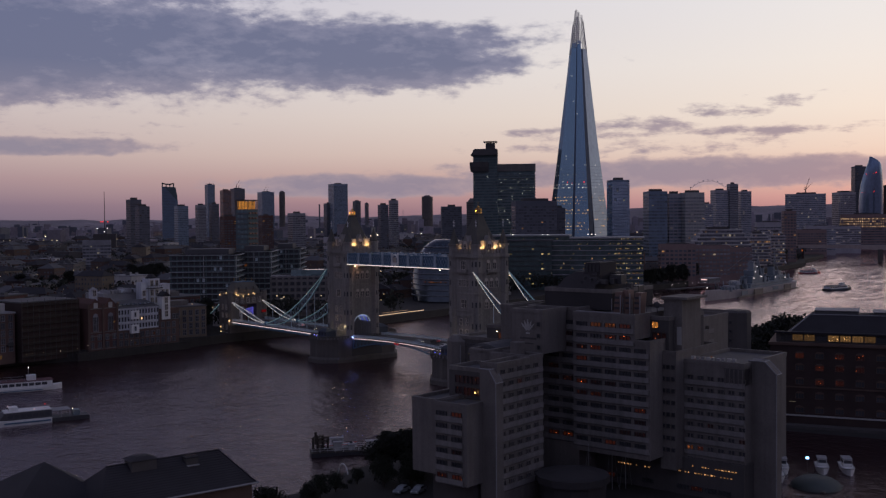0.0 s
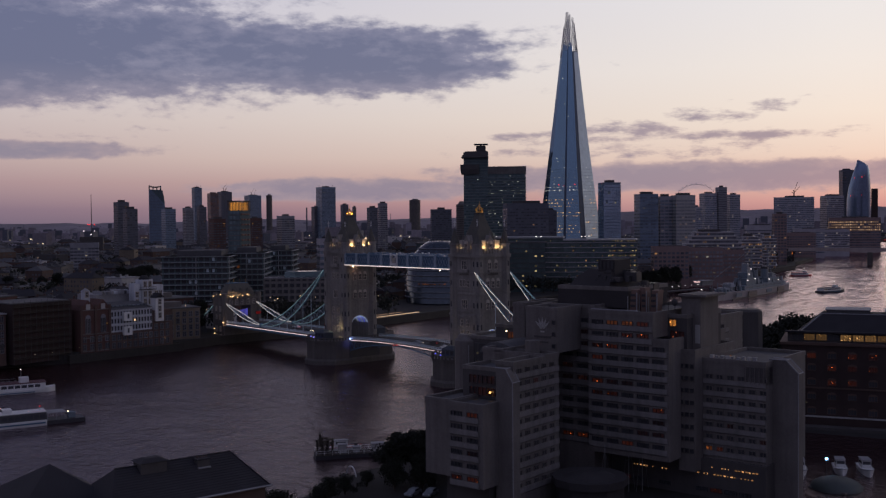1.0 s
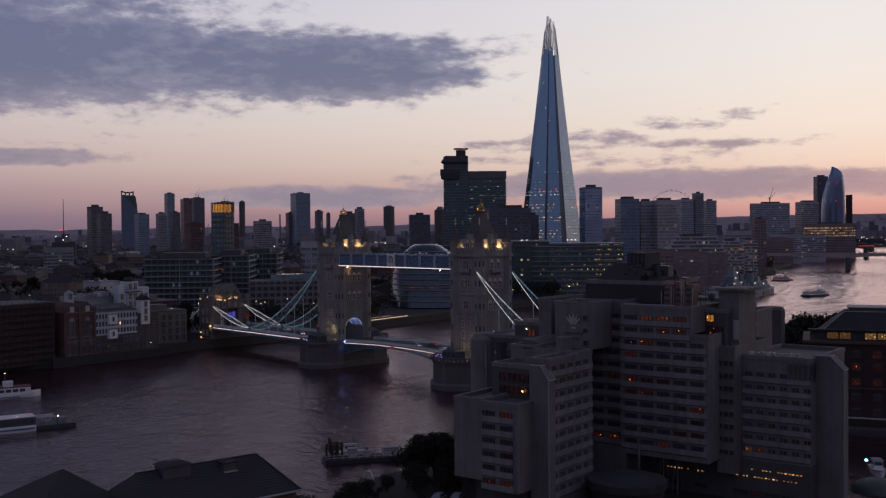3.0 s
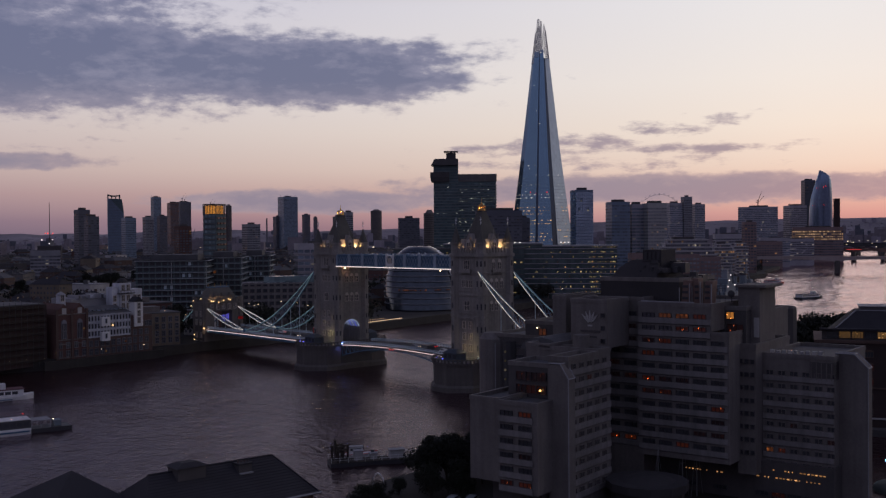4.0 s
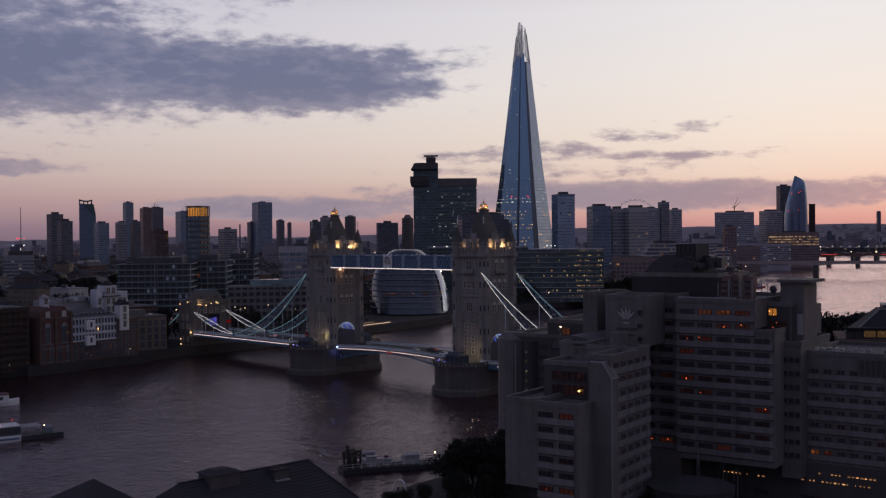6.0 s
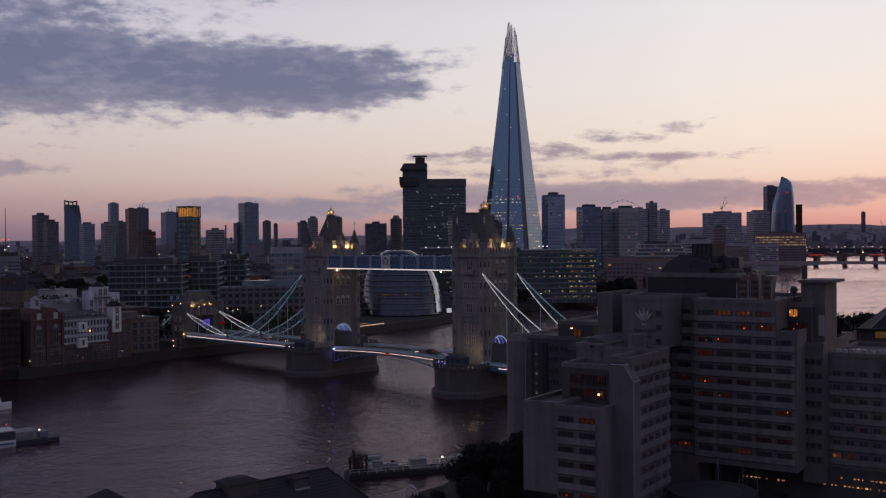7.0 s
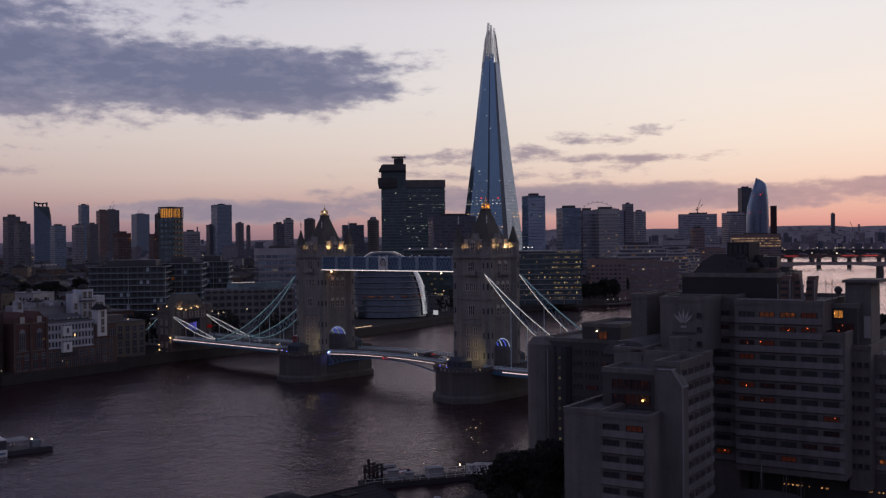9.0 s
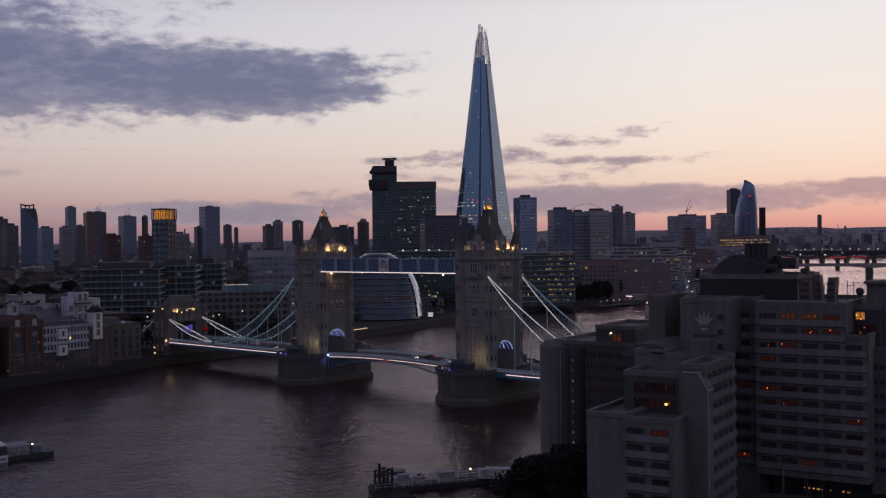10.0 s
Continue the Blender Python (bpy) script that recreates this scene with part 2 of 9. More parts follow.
lamp_bulb = lamp_surface("lamp_bulb", (1.0, 0.75, 0.45), 6.0)


def far_pane_surface(name, color, vary=0.3, metal=0.0):
    """Window panes of a far building, each a little different in tone: blinds, depth of the room, tilt of the pane."""
    mt = bpy.data.materials.new(name)
    mt.use_nodes = True
    n = Nodes(mt.node_tree)
    r = n.add("ShaderNodeNewGeometry", 8)
    a = n.noise(n.add("ShaderNodeTexCoord", 3), 0.07, 2.0)
    k = n.m("MULTIPLY", n.m("MULTIPLY_ADD", r, vary * 2, 1.0 - vary), n.m("MULTIPLY_ADD", a, 0.8, 0.6))
    p = n.tree.nodes.new("ShaderNodeBsdfPrincipled")
    n.put(n.mix(1.0, (*color, 1.0), n.add("ShaderNodeCombineXYZ", X=k, Y=k, Z=k), "MULTIPLY"), p.inputs["Base Color"])
    n.put(n.m("MULTIPLY_ADD", r, 0.15, 0.12), p.inputs["Roughness"])
    p.inputs["Metallic"].default_value = metal
    n.tree.links.new(p.outputs[0], n.tree.nodes.new("ShaderNodeOutputMaterial").inputs[0])
    MATS[name] = mt
    return mt


def mesh_surface(name, color, cover):
    """An open metal lattice too fine to see: part of the light passes."""
    mt = bpy.data.materials.new(name)
    mt.use_nodes = True
    n = Nodes(mt.node_tree)
    d = n.add("ShaderNodeBsdfDiffuse", Color=color, Roughness=0.5)
    t = n.add("ShaderNodeBsdfTransparent")
    o = n.add("ShaderNodeMixShader", Fac=cover, i1=t, i2=d)
    n.tree.links.new(o, n.tree.nodes.new("ShaderNodeOutputMaterial").inputs[0])
    MATS[name] = mt
    return mt


# pale mauve walls: the haze of distance is put into their colour
far_haze = surface("far_buildings_haze", (0.34, 0.31, 0.35), 0.9, vary=0.4, scale=0.2)



def room_surface(name, color, strength, share=0.5):
    """A room seen through its window: lamps and curtains make bright and dark patches that differ from room to room."""
    mt = bpy.data.materials.new(name)
    mt.use_nodes = True
    n = Nodes(mt.node_tree)
    r = n.add("ShaderNodeObjectInfo", 5)
    pos = n.vec("ADD", n.add("ShaderNodeTexCoord", 3), n.add("ShaderNodeCombineXYZ", X=n.m("MULTIPLY", r, 91.0), Y=n.m("MULTIPLY", r, 57.0), Z=0.0))
    f = n.rng(n.noise(pos, 1.1, 2.0, 0.5), 1.0 - share - 0.12, 1.0 - share + 0.2)
    spot = n.rng(n.noise(pos, 2.3, 1.0, 0.4), 0.6, 0.78)
    bulb = n.rng(n.noise(pos, 2.2, 0.0, 0.4), 0.78, 0.82)
    k = n.m("ADD", n.m("MULTIPLY_ADD", f, 0.8, 0.07), n.m("ADD", n.m("MULTIPLY", n.m("MULTIPLY", spot, f), 1.8), n.m("MULTIPLY", bulb, 7.0)))
    k = n.m("MULTIPLY", n.m("MULTIPLY", k, strength), n.m("MULTIPLY_ADD", r, 1.2, 0.4))
    e = n.add("ShaderNodeEmission", Color=color, Strength=k)
    g = n.tree.nodes.new("ShaderNodeBsdfPrincipled")
    g.inputs["Base Color"].default_value = (0.03, 0.03, 0.035, 1)
    g.inputs["Roughness"].default_value = 0.12
    s = n.add("ShaderNodeAddShader", i0=e, i1=g.outputs[0])
    n.tree.links.new(s, n.tree.nodes.new("ShaderNodeOutputMaterial").inputs[0])
    MATS[name] = mt
    return mt


# ---- building blocks ----
def finish(name, bm, mats, parent=None, label="", smooth=False):
    me = bpy.data.meshes.new(name)
    bm.to_mesh(me)
    bm.free()
    for mt in (mats if isinstance(mats, (list, tuple)) else [mats]):
        me.materials.append(mt)
    if smooth:
        me.polygons.foreach_set("use_smooth", [True] * len(me.polygons))
    ob = new(name, me)
    if parent is not None:
        ob.parent = parent
    if label:
        ob["label"] = label
    return ob


def part(name, bm, mats, parent, label="", smooth=False):
    return finish(name, bm, mats, parent, label, smooth)


def thing(name, label, category, at=(0, 0, 0), rz=0.0, group="", kind=""):
    ob = new(name)
    ob.empty_display_size = 1
    ob.matrix_world = pose(*at, 0, 0, rz)
    return tagged(ob, label, category, group, kind)


def box(bm, x0, x1, y0, y1, z0, z1, mat=0, m=None):
    vs = [bm.verts.new(v) for v in ((x0, y0, z0), (x1, y0, z0), (x1, y1, z0), (x0, y1, z0), (x0, y0, z1), (x1, y0, z1), (x1, y1, z1), (x0, y1, z1))]
    if m is not None:
        for v in vs:
            v.co = m @ v.co
    for f in ((3, 2, 1, 0), (4, 5, 6, 7), (0, 1, 5, 4), (1, 2, 6, 5), (2, 3, 7, 6), (3, 0, 4, 7)):
        bm.faces.new([vs[i] for i in f]).material_index = mat
    return vs


def boxes(*rows, mat=0):
    bm = bmesh.new()
    for r in rows:
        box(bm, *r, mat=mat)
    return bm


def prism(bm, pts, z0, z1, mat=0, top=None, top_mat=None):
    """A prism over a plan; top: the plan at its top if it differs."""
    top = top or pts
    lo = [bm.verts.new((*p, z0)) for p in pts]
    hi = [bm.verts.new((*p, z1)) for p in top]
    n = len(pts)
    for i in range(n):
        bm.faces.new((lo[i], lo[(i + 1) % n], hi[(i + 1) % n], hi[i])).material_index = mat
    bm.faces.new(hi).material_index = mat if top_mat is None else top_mat
    bm.faces.new(lo[::-1]).material_index = mat
    return lo, hi


def ngon(cx, cy, r, n, a0=0.0):
    return [(cx + r * math.cos(a0 + 2 * math.pi * i / n), cy + r * math.sin(a0 + 2 * math.pi * i / n)) for i in range(n)]


def rod(bm, a, b, r, n=6, r2=None, mat=0):
    """A bar from a to b."""
    a, b = Vector(a), Vector(b)
    d = (b - a)
    q = d.to_track_quat("Z", "Y").to_matrix()
    r2 = r if r2 is None else r2
    lo = [bm.verts.new(a + q @ Vector((r * math.cos(2 * math.pi * i / n), r * math.sin(2 * math.pi * i / n), 0))) for i in range(n)]
    hi = [bm.verts.new(b + q @ Vector((r2 * math.cos(2 * math.pi * i / n), r2 * math.sin(2 * math.pi * i / n), 0))) for i in range(n)]
    for i in range(n):
        bm.faces.new((lo[i], lo[(i + 1) % n], hi[(i + 1) % n], hi[i])).material_index = mat
    bm.faces.new(hi).material_index = mat
    bm.faces.new(lo[::-1]).material_index = mat


def tube(bm, pts, r, n=6, mat=0):
    """One bent bar through all the points."""
    pts = [Vector(p) for p in pts]
    prev = None
    for i, p in enumerate(pts):
        d = (pts[min(i + 1, len(pts) - 1)] - pts[max(i - 1, 0)]).normalized()
        a = d.cross(Vector((0, 0, 1)) if abs(d.z) < 0.9 else Vector((1, 0, 0))).normalized()
        b = d.cross(a)
        cur = [bm.verts.new(p + a * r * math.cos(2 * math.pi * k / n) + b * r * math.sin(2 * math.pi * k / n)) for k in range(n)]
        if prev:
            for k in range(n):
                bm.faces.new((prev[k], prev[(k + 1) % n], cur[(k + 1) % n], cur[k])).material_index = mat
        else:
            bm.faces.new(cur[::-1])
        prev = cur
    bm.faces.new(prev)
    bmesh.ops.recalc_face_normals(bm, faces=bm.faces[:])


def framed(bm, w, h, cols, rows=1, f=0.07, rim=0.07, deep=0.22, back=-0.05, glass_x=0.03, arch=0.0):
    """A window in one piece facing +x: outer rim, mullions and panes set back (material 1); arch: height of a curved head."""
    ys, zs = [-w / 2 - rim], [-rim]
    for i in range(cols):
        ys += [-w / 2 + w * i / cols + (f / 2 if i else 0), -w / 2 + w * (i + 1) / cols - (f / 2 if i < cols - 1 else 0)]
    for i in range(rows):
        zs += [h * i / rows + (f / 2 if i else 0), h * (i + 1) / rows - (f / 2 if i < rows - 1 else 0)]
    ys.append(w / 2 + rim), zs.append(h + rim)
    g = [[bm.verts.new((deep, y, z)) for y in ys] for z in zs]
    for j in range(len(zs) - 1):
        for i in range(len(ys) - 1):
            q = (g[j][i], g[j][i + 1], g[j + 1][i + 1], g[j + 1][i])
            if i % 2 and j % 2:
                p = [bm.verts.new((glass_x, v.co.y, v.co.z)) for v in q]
                for k in range(4):
                    bm.faces.new((q[k], q[(k + 1) % 4], p[(k + 1) % 4], p[k]))
                bm.faces.new(p).material_index = 1
            else:
                bm.faces.new(q)
    loop = g[0] + [r[-1] for r in g[1:]] + g[-1][-2::-1] + [r[0] for r in g[-2:0:-1]]
    lo = [bm.verts.new((back, v.co.y, v.co.z)) for v in loop]
    for k in range(len(loop)):
        bm.faces.new((loop[(k + 1) % len(loop)], loop[k], lo[k], lo[(k + 1) % len(loop)]))
    if arch:
        hw = w / 2 + rim
        ap = [bm.verts.new((deep, hw * math.cos(a), h + rim + arch * math.sin(a))) for a in (0.6, 1.1, 1.57, 2.04, 2.54)]
        bm.faces.new(g[-1][::-1][:0] + [g[-1][-1]] + ap + g[-1][:-1])
        full = [g[-1][-1]] + ap + [g[-1][0]]
        lo = [bm.verts.new((back, v.co.y, v.co.z)) for v in full]
        for k in range(len(full) - 1):
            bm.faces.new((full[k + 1], full[k], lo[k], lo[k + 1]))


def mesh_box(name, x, y, z):
    """Shared mesh of a box centred on its origin."""
    me = bpy.data.meshes.new(name)
    bm = boxes((-x / 2, x / 2, -y / 2, y / 2, -z / 2, z / 2))
    bm.to_mesh(me)
    bm.free()
    return me


def piece(name, me, mt, parent, at, rz=0.0):
    ob = new(name, me)
    if not me.materials:
        me.materials.append(mt)
    ob.parent = parent
    ob.matrix_basis = pose(*at, 0, 0, rz)
    return ob

# ---- ground, river ----
NORTH = [(3200, 420), (700, 170), (330, 138), (215, 146), (160, 148), (140, 146), (128, 138), (60, 131), (24, 129), (-24, 129), (-100, 118), (-186, 100), (-300, 74),
         (-500, 45), (-750, 0), (-990, -50), (-1515, -170), (-2300, -350), (-3200, -620), (-4700, -1080)]
SOUTH = [(3200, -40), (700, -190), (300, -150), (150, -124), (92, -117), (40, -126), (13, -133), (-24, -134), (-100, -150), (-186, -170), (-307, -206), (-450, -210),
         (-700, -285), (-880, -335), (-955, -379), (-1137, -455), (-1318, -544), (-1420, -610), (-1800, -790), (-2350, -990), (-3200, -1290), (-4700, -1800)]
QUAY = 4.2


def build_ground():
    bm = bmesh.new()
    far = 4800
    def sheet(line, edge):
        top = [bm.verts.new((*p, QUAY)) for p in line]
        low = [bm.verts.new((*p, -3.0)) for p in line]
        rim = [bm.verts.new((*p, QUAY)) for p in edge]
        f = bm.faces.new(top + rim)
        if f.normal.z < 0:
            f.normal_flip()
        for i in range(len(line) - 1):
            bm.faces.new((top[i], top[i + 1], low[i + 1], low[i])).material_index = 1
        return low
    a = sheet(NORTH, [(-far, 3800), (0, far), (3200, 3800)])
    b = sheet(SOUTH, [(-far, -3400), (-2600, -4200), (0, -far), (3200, -3800)])
    bm.faces.new(a + b[::-1])
    bm.normal_update()
    for f in bm.faces:
        if abs(f.normal.z) > 0.9 and f.normal.z < 0:
            f.normal_flip()
    bmesh.ops.triangulate(bm, faces=bm.faces[:])
    tagged(finish("ground", bm, [earth, wet_wall]), "dark town ground with stone river walls", "ground", kind="structure")


build_ground()


def build_water():
    mt = bpy.data.materials.new("river_water")
    mt.use_nodes = True
    n = Nodes(mt.node_tree)
    pos = n.add("ShaderNodeTexCoord", 3)
    silt = n.noise(pos, 0.006, 4.0, 0.6)
    brown = n.mix(silt, lin(39, 25, 25), lin(55, 36, 36))
    st = n.vec("MULTIPLY", pos, (1.35, 1.0, 1.0))
    ripple = n.noise(st, 0.30, 5.0, 0.65)
    gust = n.noise(st, 0.02, 4.0, 0.6)
    sep = n.tree.nodes.new("ShaderNodeSeparateXYZ")
    n.put(pos, sep.inputs[0])
    downstream = n.rng(sep.outputs[0], -420.0, -60.0)
    rough = n.m("ADD", n.m("MULTIPLY_ADD", ripple, 0.24, -0.05), n.m("MULTIPLY_ADD", gust, 0.2, -0.06))
    h = n.m("ADD", n.m("MULTIPLY", n.noise(st, 0.03, 4.0, 0.55), 1.5), n.m("ADD", n.m("MULTIPLY", n.noise(st, 0.36, 4.0, 0.6), 0.46), n.m("MULTIPLY", n.noise(st, 1.0, 3.0, 0.6), 0.09)))
    relief = n.add("ShaderNodeBump", Strength=n.m("MULTIPLY_ADD", downstream, 0.34, 0.30), Distance=1.6, Height=h)
    # silty body below a gloss whose colour holds the sky's pink, more upstream
    body = n.add("ShaderNodeBsdfDiffuse", Color=brown, Normal=relief)
    gloss = n.add("ShaderNodeBsdfAnisotropic", Color=n.mix(downstream, (1.0, 0.86, 0.92), (1.0, 0.925, 0.99)), Roughness=n.m("MAXIMUM", rough, 0.03), Normal=relief)
    out = n.add("ShaderNodeMixShader", i0=n.add("ShaderNodeFresnel", IOR=1.36, Normal=relief), i1=body, i2=gloss)
    n.tree.links.new(out, n.tree.nodes.new("ShaderNodeOutputMaterial").inputs[0])
    # a sheet from bank to bank with low wind waves of several lengths and headings
    xs = np.concatenate(([3200.0, 1500.0, 700.0], np.arange(420.0, -2400.0, -3.2), [-2420.0, -3200.0, -4700.0]))
    bank = lambda line: np.interp(-xs, [-p[0] for p in line], [p[1] for p in line])
    lo, hi = bank(SOUTH) - 25, bank(NORTH) + 25
    f = np.linspace(0, 1, 120)
    X, Y = np.repeat(xs[:, None], 120, 1), lo[:, None] + (hi - lo)[:, None] * f[None]
    rs = np.random.RandomState(5)
    Z = np.zeros_like(X)
    for k in range(22):
        length, a = rs.uniform(7.0, 13.0), rs.uniform(0, 6.283)
        Z += 0.0062 * length * np.sin((X * np.cos(a) + Y * np.sin(a)) * 6.283 / length + rs.uniform(0, 6.283))
    Z *= 0.26 + 0.55 * np.clip((-60 - X) / 300, 0, 1)
    Z[(xs > 425) | (xs < -2390)] = 0
    n1, n2 = X.shape
    at = np.arange(n1 * n2).reshape(n1, n2)
    quads = np.stack((at[:-1, :-1], at[1:, :-1], at[1:, 1:], at[:-1, 1:]), -1).reshape(-1, 4)
    me = bpy.data.meshes.new("water")
    me.from_pydata(np.stack((X, Y, Z), -1).reshape(-1, 3).tolist(), [], quads.tolist())
    me.update()
    if me.polygons[0].normal.z < 0:
        me.flip_normals()
    me.polygons.foreach_set("use_smooth", [True] * len(me.polygons))
    me.materials.append(mt)
    tagged(new("water", me), "brown choppy tidal river under a dusk sky", "river", kind="structure")


build_water()

# ---- the bascule bridge ----
PIER_Y, DECK = 41.15, 10.4


roof_olive = surface("roof_olive", (0.10, 0.095, 0.083), 0.75, vary=0.3, stains=0.3)
frame_stone = surface("window_stone", (0.50, 0.45, 0.39), 0.8, vary=0.2, stains=0.2)


def window_mesh(name, w, h, arched=False, lights=2, deep=0.25, frame_mt=None):
    """A stone-framed window of upright lights, glass set back; it faces +x."""
    bm = bmesh.new()
    framed(bm, w, h, lights, 2 if h > 1.8 else 1, 0.14, 0.16, deep, 0.0, 0.04, 0.7 * w if arched else 0.0)
    me = bpy.data.meshes.new(name)
    bm.to_mesh(me)
    bm.free()
    me.materials.append(frame_mt or frame_stone), me.materials.append(glass)
    return me


W_SMALL = window_mesh("window", 1.3, 2.4, False, 2)
W_PAIR = window_mesh("window", 1.5, 2.3, True, 2)
W_TRIPLE = window_mesh("window", 2.6, 3.0, False, 3)


def ring(bm, hx, hy, z0, z1, mat=0):
    box(bm, -hx, hx, -hy, hy, z0, z1, mat)


def bridge_tower(y, label):
    T = thing("bridge_tower", label, "tower", (0, y, 0), group="bridge towers")
    hx, hy = 7.6, 6.9
    # body with the road arch through it along y
    bm = bmesh.new()
    aw, ah, spring = 4.6, 19.8, 14.8
    for sx in (-1, 1):
        x0, x1 = (aw, hx) if sx > 0 else (-hx, -aw)
        box(bm, x0, x1, -hy, hy, 9.2, 24.5)
    seg = 10
    pts = [(aw * math.cos(math.pi * i / seg), spring + (ah - spring) * math.sin(math.pi * i / seg) ** 0.8) for i in range(seg + 1)]
    for i in range(seg):
        (xa, za), (xb, zb) = pts[i], pts[i + 1]
        q = [bm.verts.new(v) for v in ((xa, -hy, za), (xb, -hy, zb), (xb, -hy, 24.5), (xa, -hy, 24.5), (xa, hy, za), (xb, hy, zb), (xb, hy, 24.5), (xa, hy, 24.5))]
        for f in ((0, 1, 2, 3), (7, 6, 5, 4), (0, 4, 5, 1), (2, 6, 7, 3)):
            bm.faces.new([q[k] for k in f])
    box(bm, -hx, hx, -hy, hy, 24.5, 47.0)
    bmesh.ops.remove_doubles(bm, verts=bm.verts[:], dist=0.001)
    bmesh.ops.recalc_face_normals(bm, faces=bm.faces[:])
    body = part("body", bm, portland, T)
    # string courses, cornice, parapet
    for z, o, h in ((10.0, 0.5, 0.9), (24.3, 0.35, 0.6), (26.2, 0.3, 0.35), (32.6, 0.35, 0.5), (34.2, 0.25, 0.3), (40.3, 0.4, 0.55), (46.4, 0.75, 0.9), (47.3, 0.45, 0.5)):
        part("string_course", boxes((-hx - o, hx + o, -hy - o, -hy + 0.05, z, z + h), (-hx - o, hx + o, hy - 0.05, hy + o, z, z + h),
                                    (hx - 0.05, hx + o, -hy, hy, z, z + h), (-hx - o, -hx + 0.05, -hy, hy, z, z + h)) if z > 24.4 else
             boxes((hx - 0.05, hx + o, -hy, hy, z, z + h)), portland, T)
    bm = bmesh.new()
    for s in (-1, 1):
        for k in range(9):
            a = -hx + 1.6 + k * (2 * hx - 3.2) / 8
            box(bm, a - 0.45, a + 0.45, s * hy + (0 if s > 0 else -0.55), s * hy + (0.55 if s > 0 else 0), 47.8, 49.6)
            b = -hy + 1.4 + k * (2 * hy - 2.8) / 8
            box(bm, s * hx + (0 if s > 0 else -0.55), s * hx + (0.55 if s > 0 else 0), b - 0.42, b + 0.42, 47.8, 49.6)
        box(bm, -hx, hx, s * hy - 0.3, s * hy + 0.3, 47.7, 48.8)
        box(bm, s * hx - 0.3, s * hx + 0.3, -hy, hy, 47.7, 48.8)
    part("parapet", bm, portland, T)
    # corner turrets with stone spirelets
    for sx in (-1, 1):
        for sy in (-1, 1):
            bm = bmesh.new()
            cx, cy = sx * 6.9, sy * 6.2
            prism(bm, ngon(cx, cy, 2.05, 8, 0.39), 9.2, 46.5)
            for z, o, h in ((10.0, 0.35, 0.9), (18.0, 0.2, 0.4), (25.0, 0.3, 0.6), (32.8, 0.3, 0.5), (40.5, 0.3, 0.5), (46.3, 0.55, 1.2), (50.9, 0.35, 0.5)):
                prism(bm, ngon(cx, cy, 2.05 + o, 8, 0.39), z, z + h)
            prism(bm, ngon(cx, cy, 1.95, 8, 0.39), 47.4, 51.0)
            t = part("turret", bm, portland, T)
            bm = bmesh.new()
            prism(bm, ngon(cx, cy, 1.95, 8, 0.39), 51.4, 57.0, top=ngon(cx, cy, 0.18, 8, 0.39))
            part("spirelet", bm, roof_olive, t)
            bm = bmesh.new()
            rod(bm, (cx, cy, 57.6), (cx, cy, 60.4), 0.1, 6)
            box(bm, cx - 0.45, cx + 0.45, cy - 0.07, cy + 0.07, 59.3, 59.55)
            box(bm, cx - 0.07, cx + 0.07, cy - 0.07 - 0.38, cy + 0.45, 59.3, 59.55)
            bmesh.ops.create_icosphere(bm, subdivisions=1, radius=0.3, matrix=Matrix.Translation((cx, cy, 58.3)))
            part("finial", bm, white_paint, t)
            for a in range(8):
                ang = a * math.pi / 4
                for z in (13.5, 20.0, 28.0, 36.0, 43.0):
                    if math.cos(ang) * sx + math.sin(ang) * sy > 0.65:
                        piece("slit_window", W_SLIT, glass, t, (cx + 1.9 * math.cos(ang), cy + 1.9 * math.sin(ang), z), math.degrees(ang))
    # steep roof and gilded crown
    bm = bmesh.new()
    prism(bm, [(-6.3, -5.8), (6.3, -5.8), (6.3, 5.8), (-6.3, 5.8)], 47.5, 56.0, top=[(-3.3, -3.0), (3.3, -3.0), (3.3, 3.0), (-3.3, 3.0)])
    prism(bm, [(-3.3, -3.0), (3.3, -3.0), (3.3, 3.0), (-3.3, 3.0)], 56.0, 62.4, top=[(-1.15, -1.1), (1.15, -1.1), (1.15, 1.1), (-1.15, 1.1)])
    roof = part("roof", bm, roof_olive, T)
    bm = bmesh.new()
    box(bm, -1.4, 1.4, -1.35, 1.35, 62.3, 62.8)
    part("roof_curb", bm, steel_dark, roof)
    bm = bmesh.new()
    for i in range(8):
        a = i * math.pi / 4
        c, s = 1.15 * math.cos(a), 1.15 * math.sin(a)
        rod(bm, (c, s, 62.8), (c * 1.15, s * 1.15, 64.3), 0.14, 5, 0.1)
        rod(bm, (c * 1.15, s * 1.15, 64.3), (0, 0, 65.3), 0.1, 5, 0.06)
    prism(bm, ngon(0, 0, 1.3, 12), 62.8, 63.3)
    prism(bm, ngon(0, 0, 1.35, 12), 64.1, 64.35)
    bmesh.ops.create_icosphere(bm, subdivisions=2, radius=0.34, matrix=Matrix.Translation((0, 0, 65.4)))
    rod(bm, (0, 0, 65.4), (0, 0, 67.2), 0.09, 6, 0.04)
    part("crown", bm, gold, roof, "floodlit gilded crown")
    # gabled dormers on the four sides
    for k in range(4):
        a = k * math.pi / 2
        r = Matrix.Rotation(a, 4, "Z")
        h = (hx if k % 2 == 0 else hy) - 0.9
        bm = bmesh.new()
        box(bm, h - 3.6, h, -1.7, 1.7, 47.5, 51.6, m=r)
        tri = [((h, -1.9, 51.6), (h, 1.9, 51.6), (h, 0, 54.6)), ((h - 4.6, -1.9, 51.6), (h - 4.6, 1.9, 51.6), (h - 4.6, 0, 54.6))]
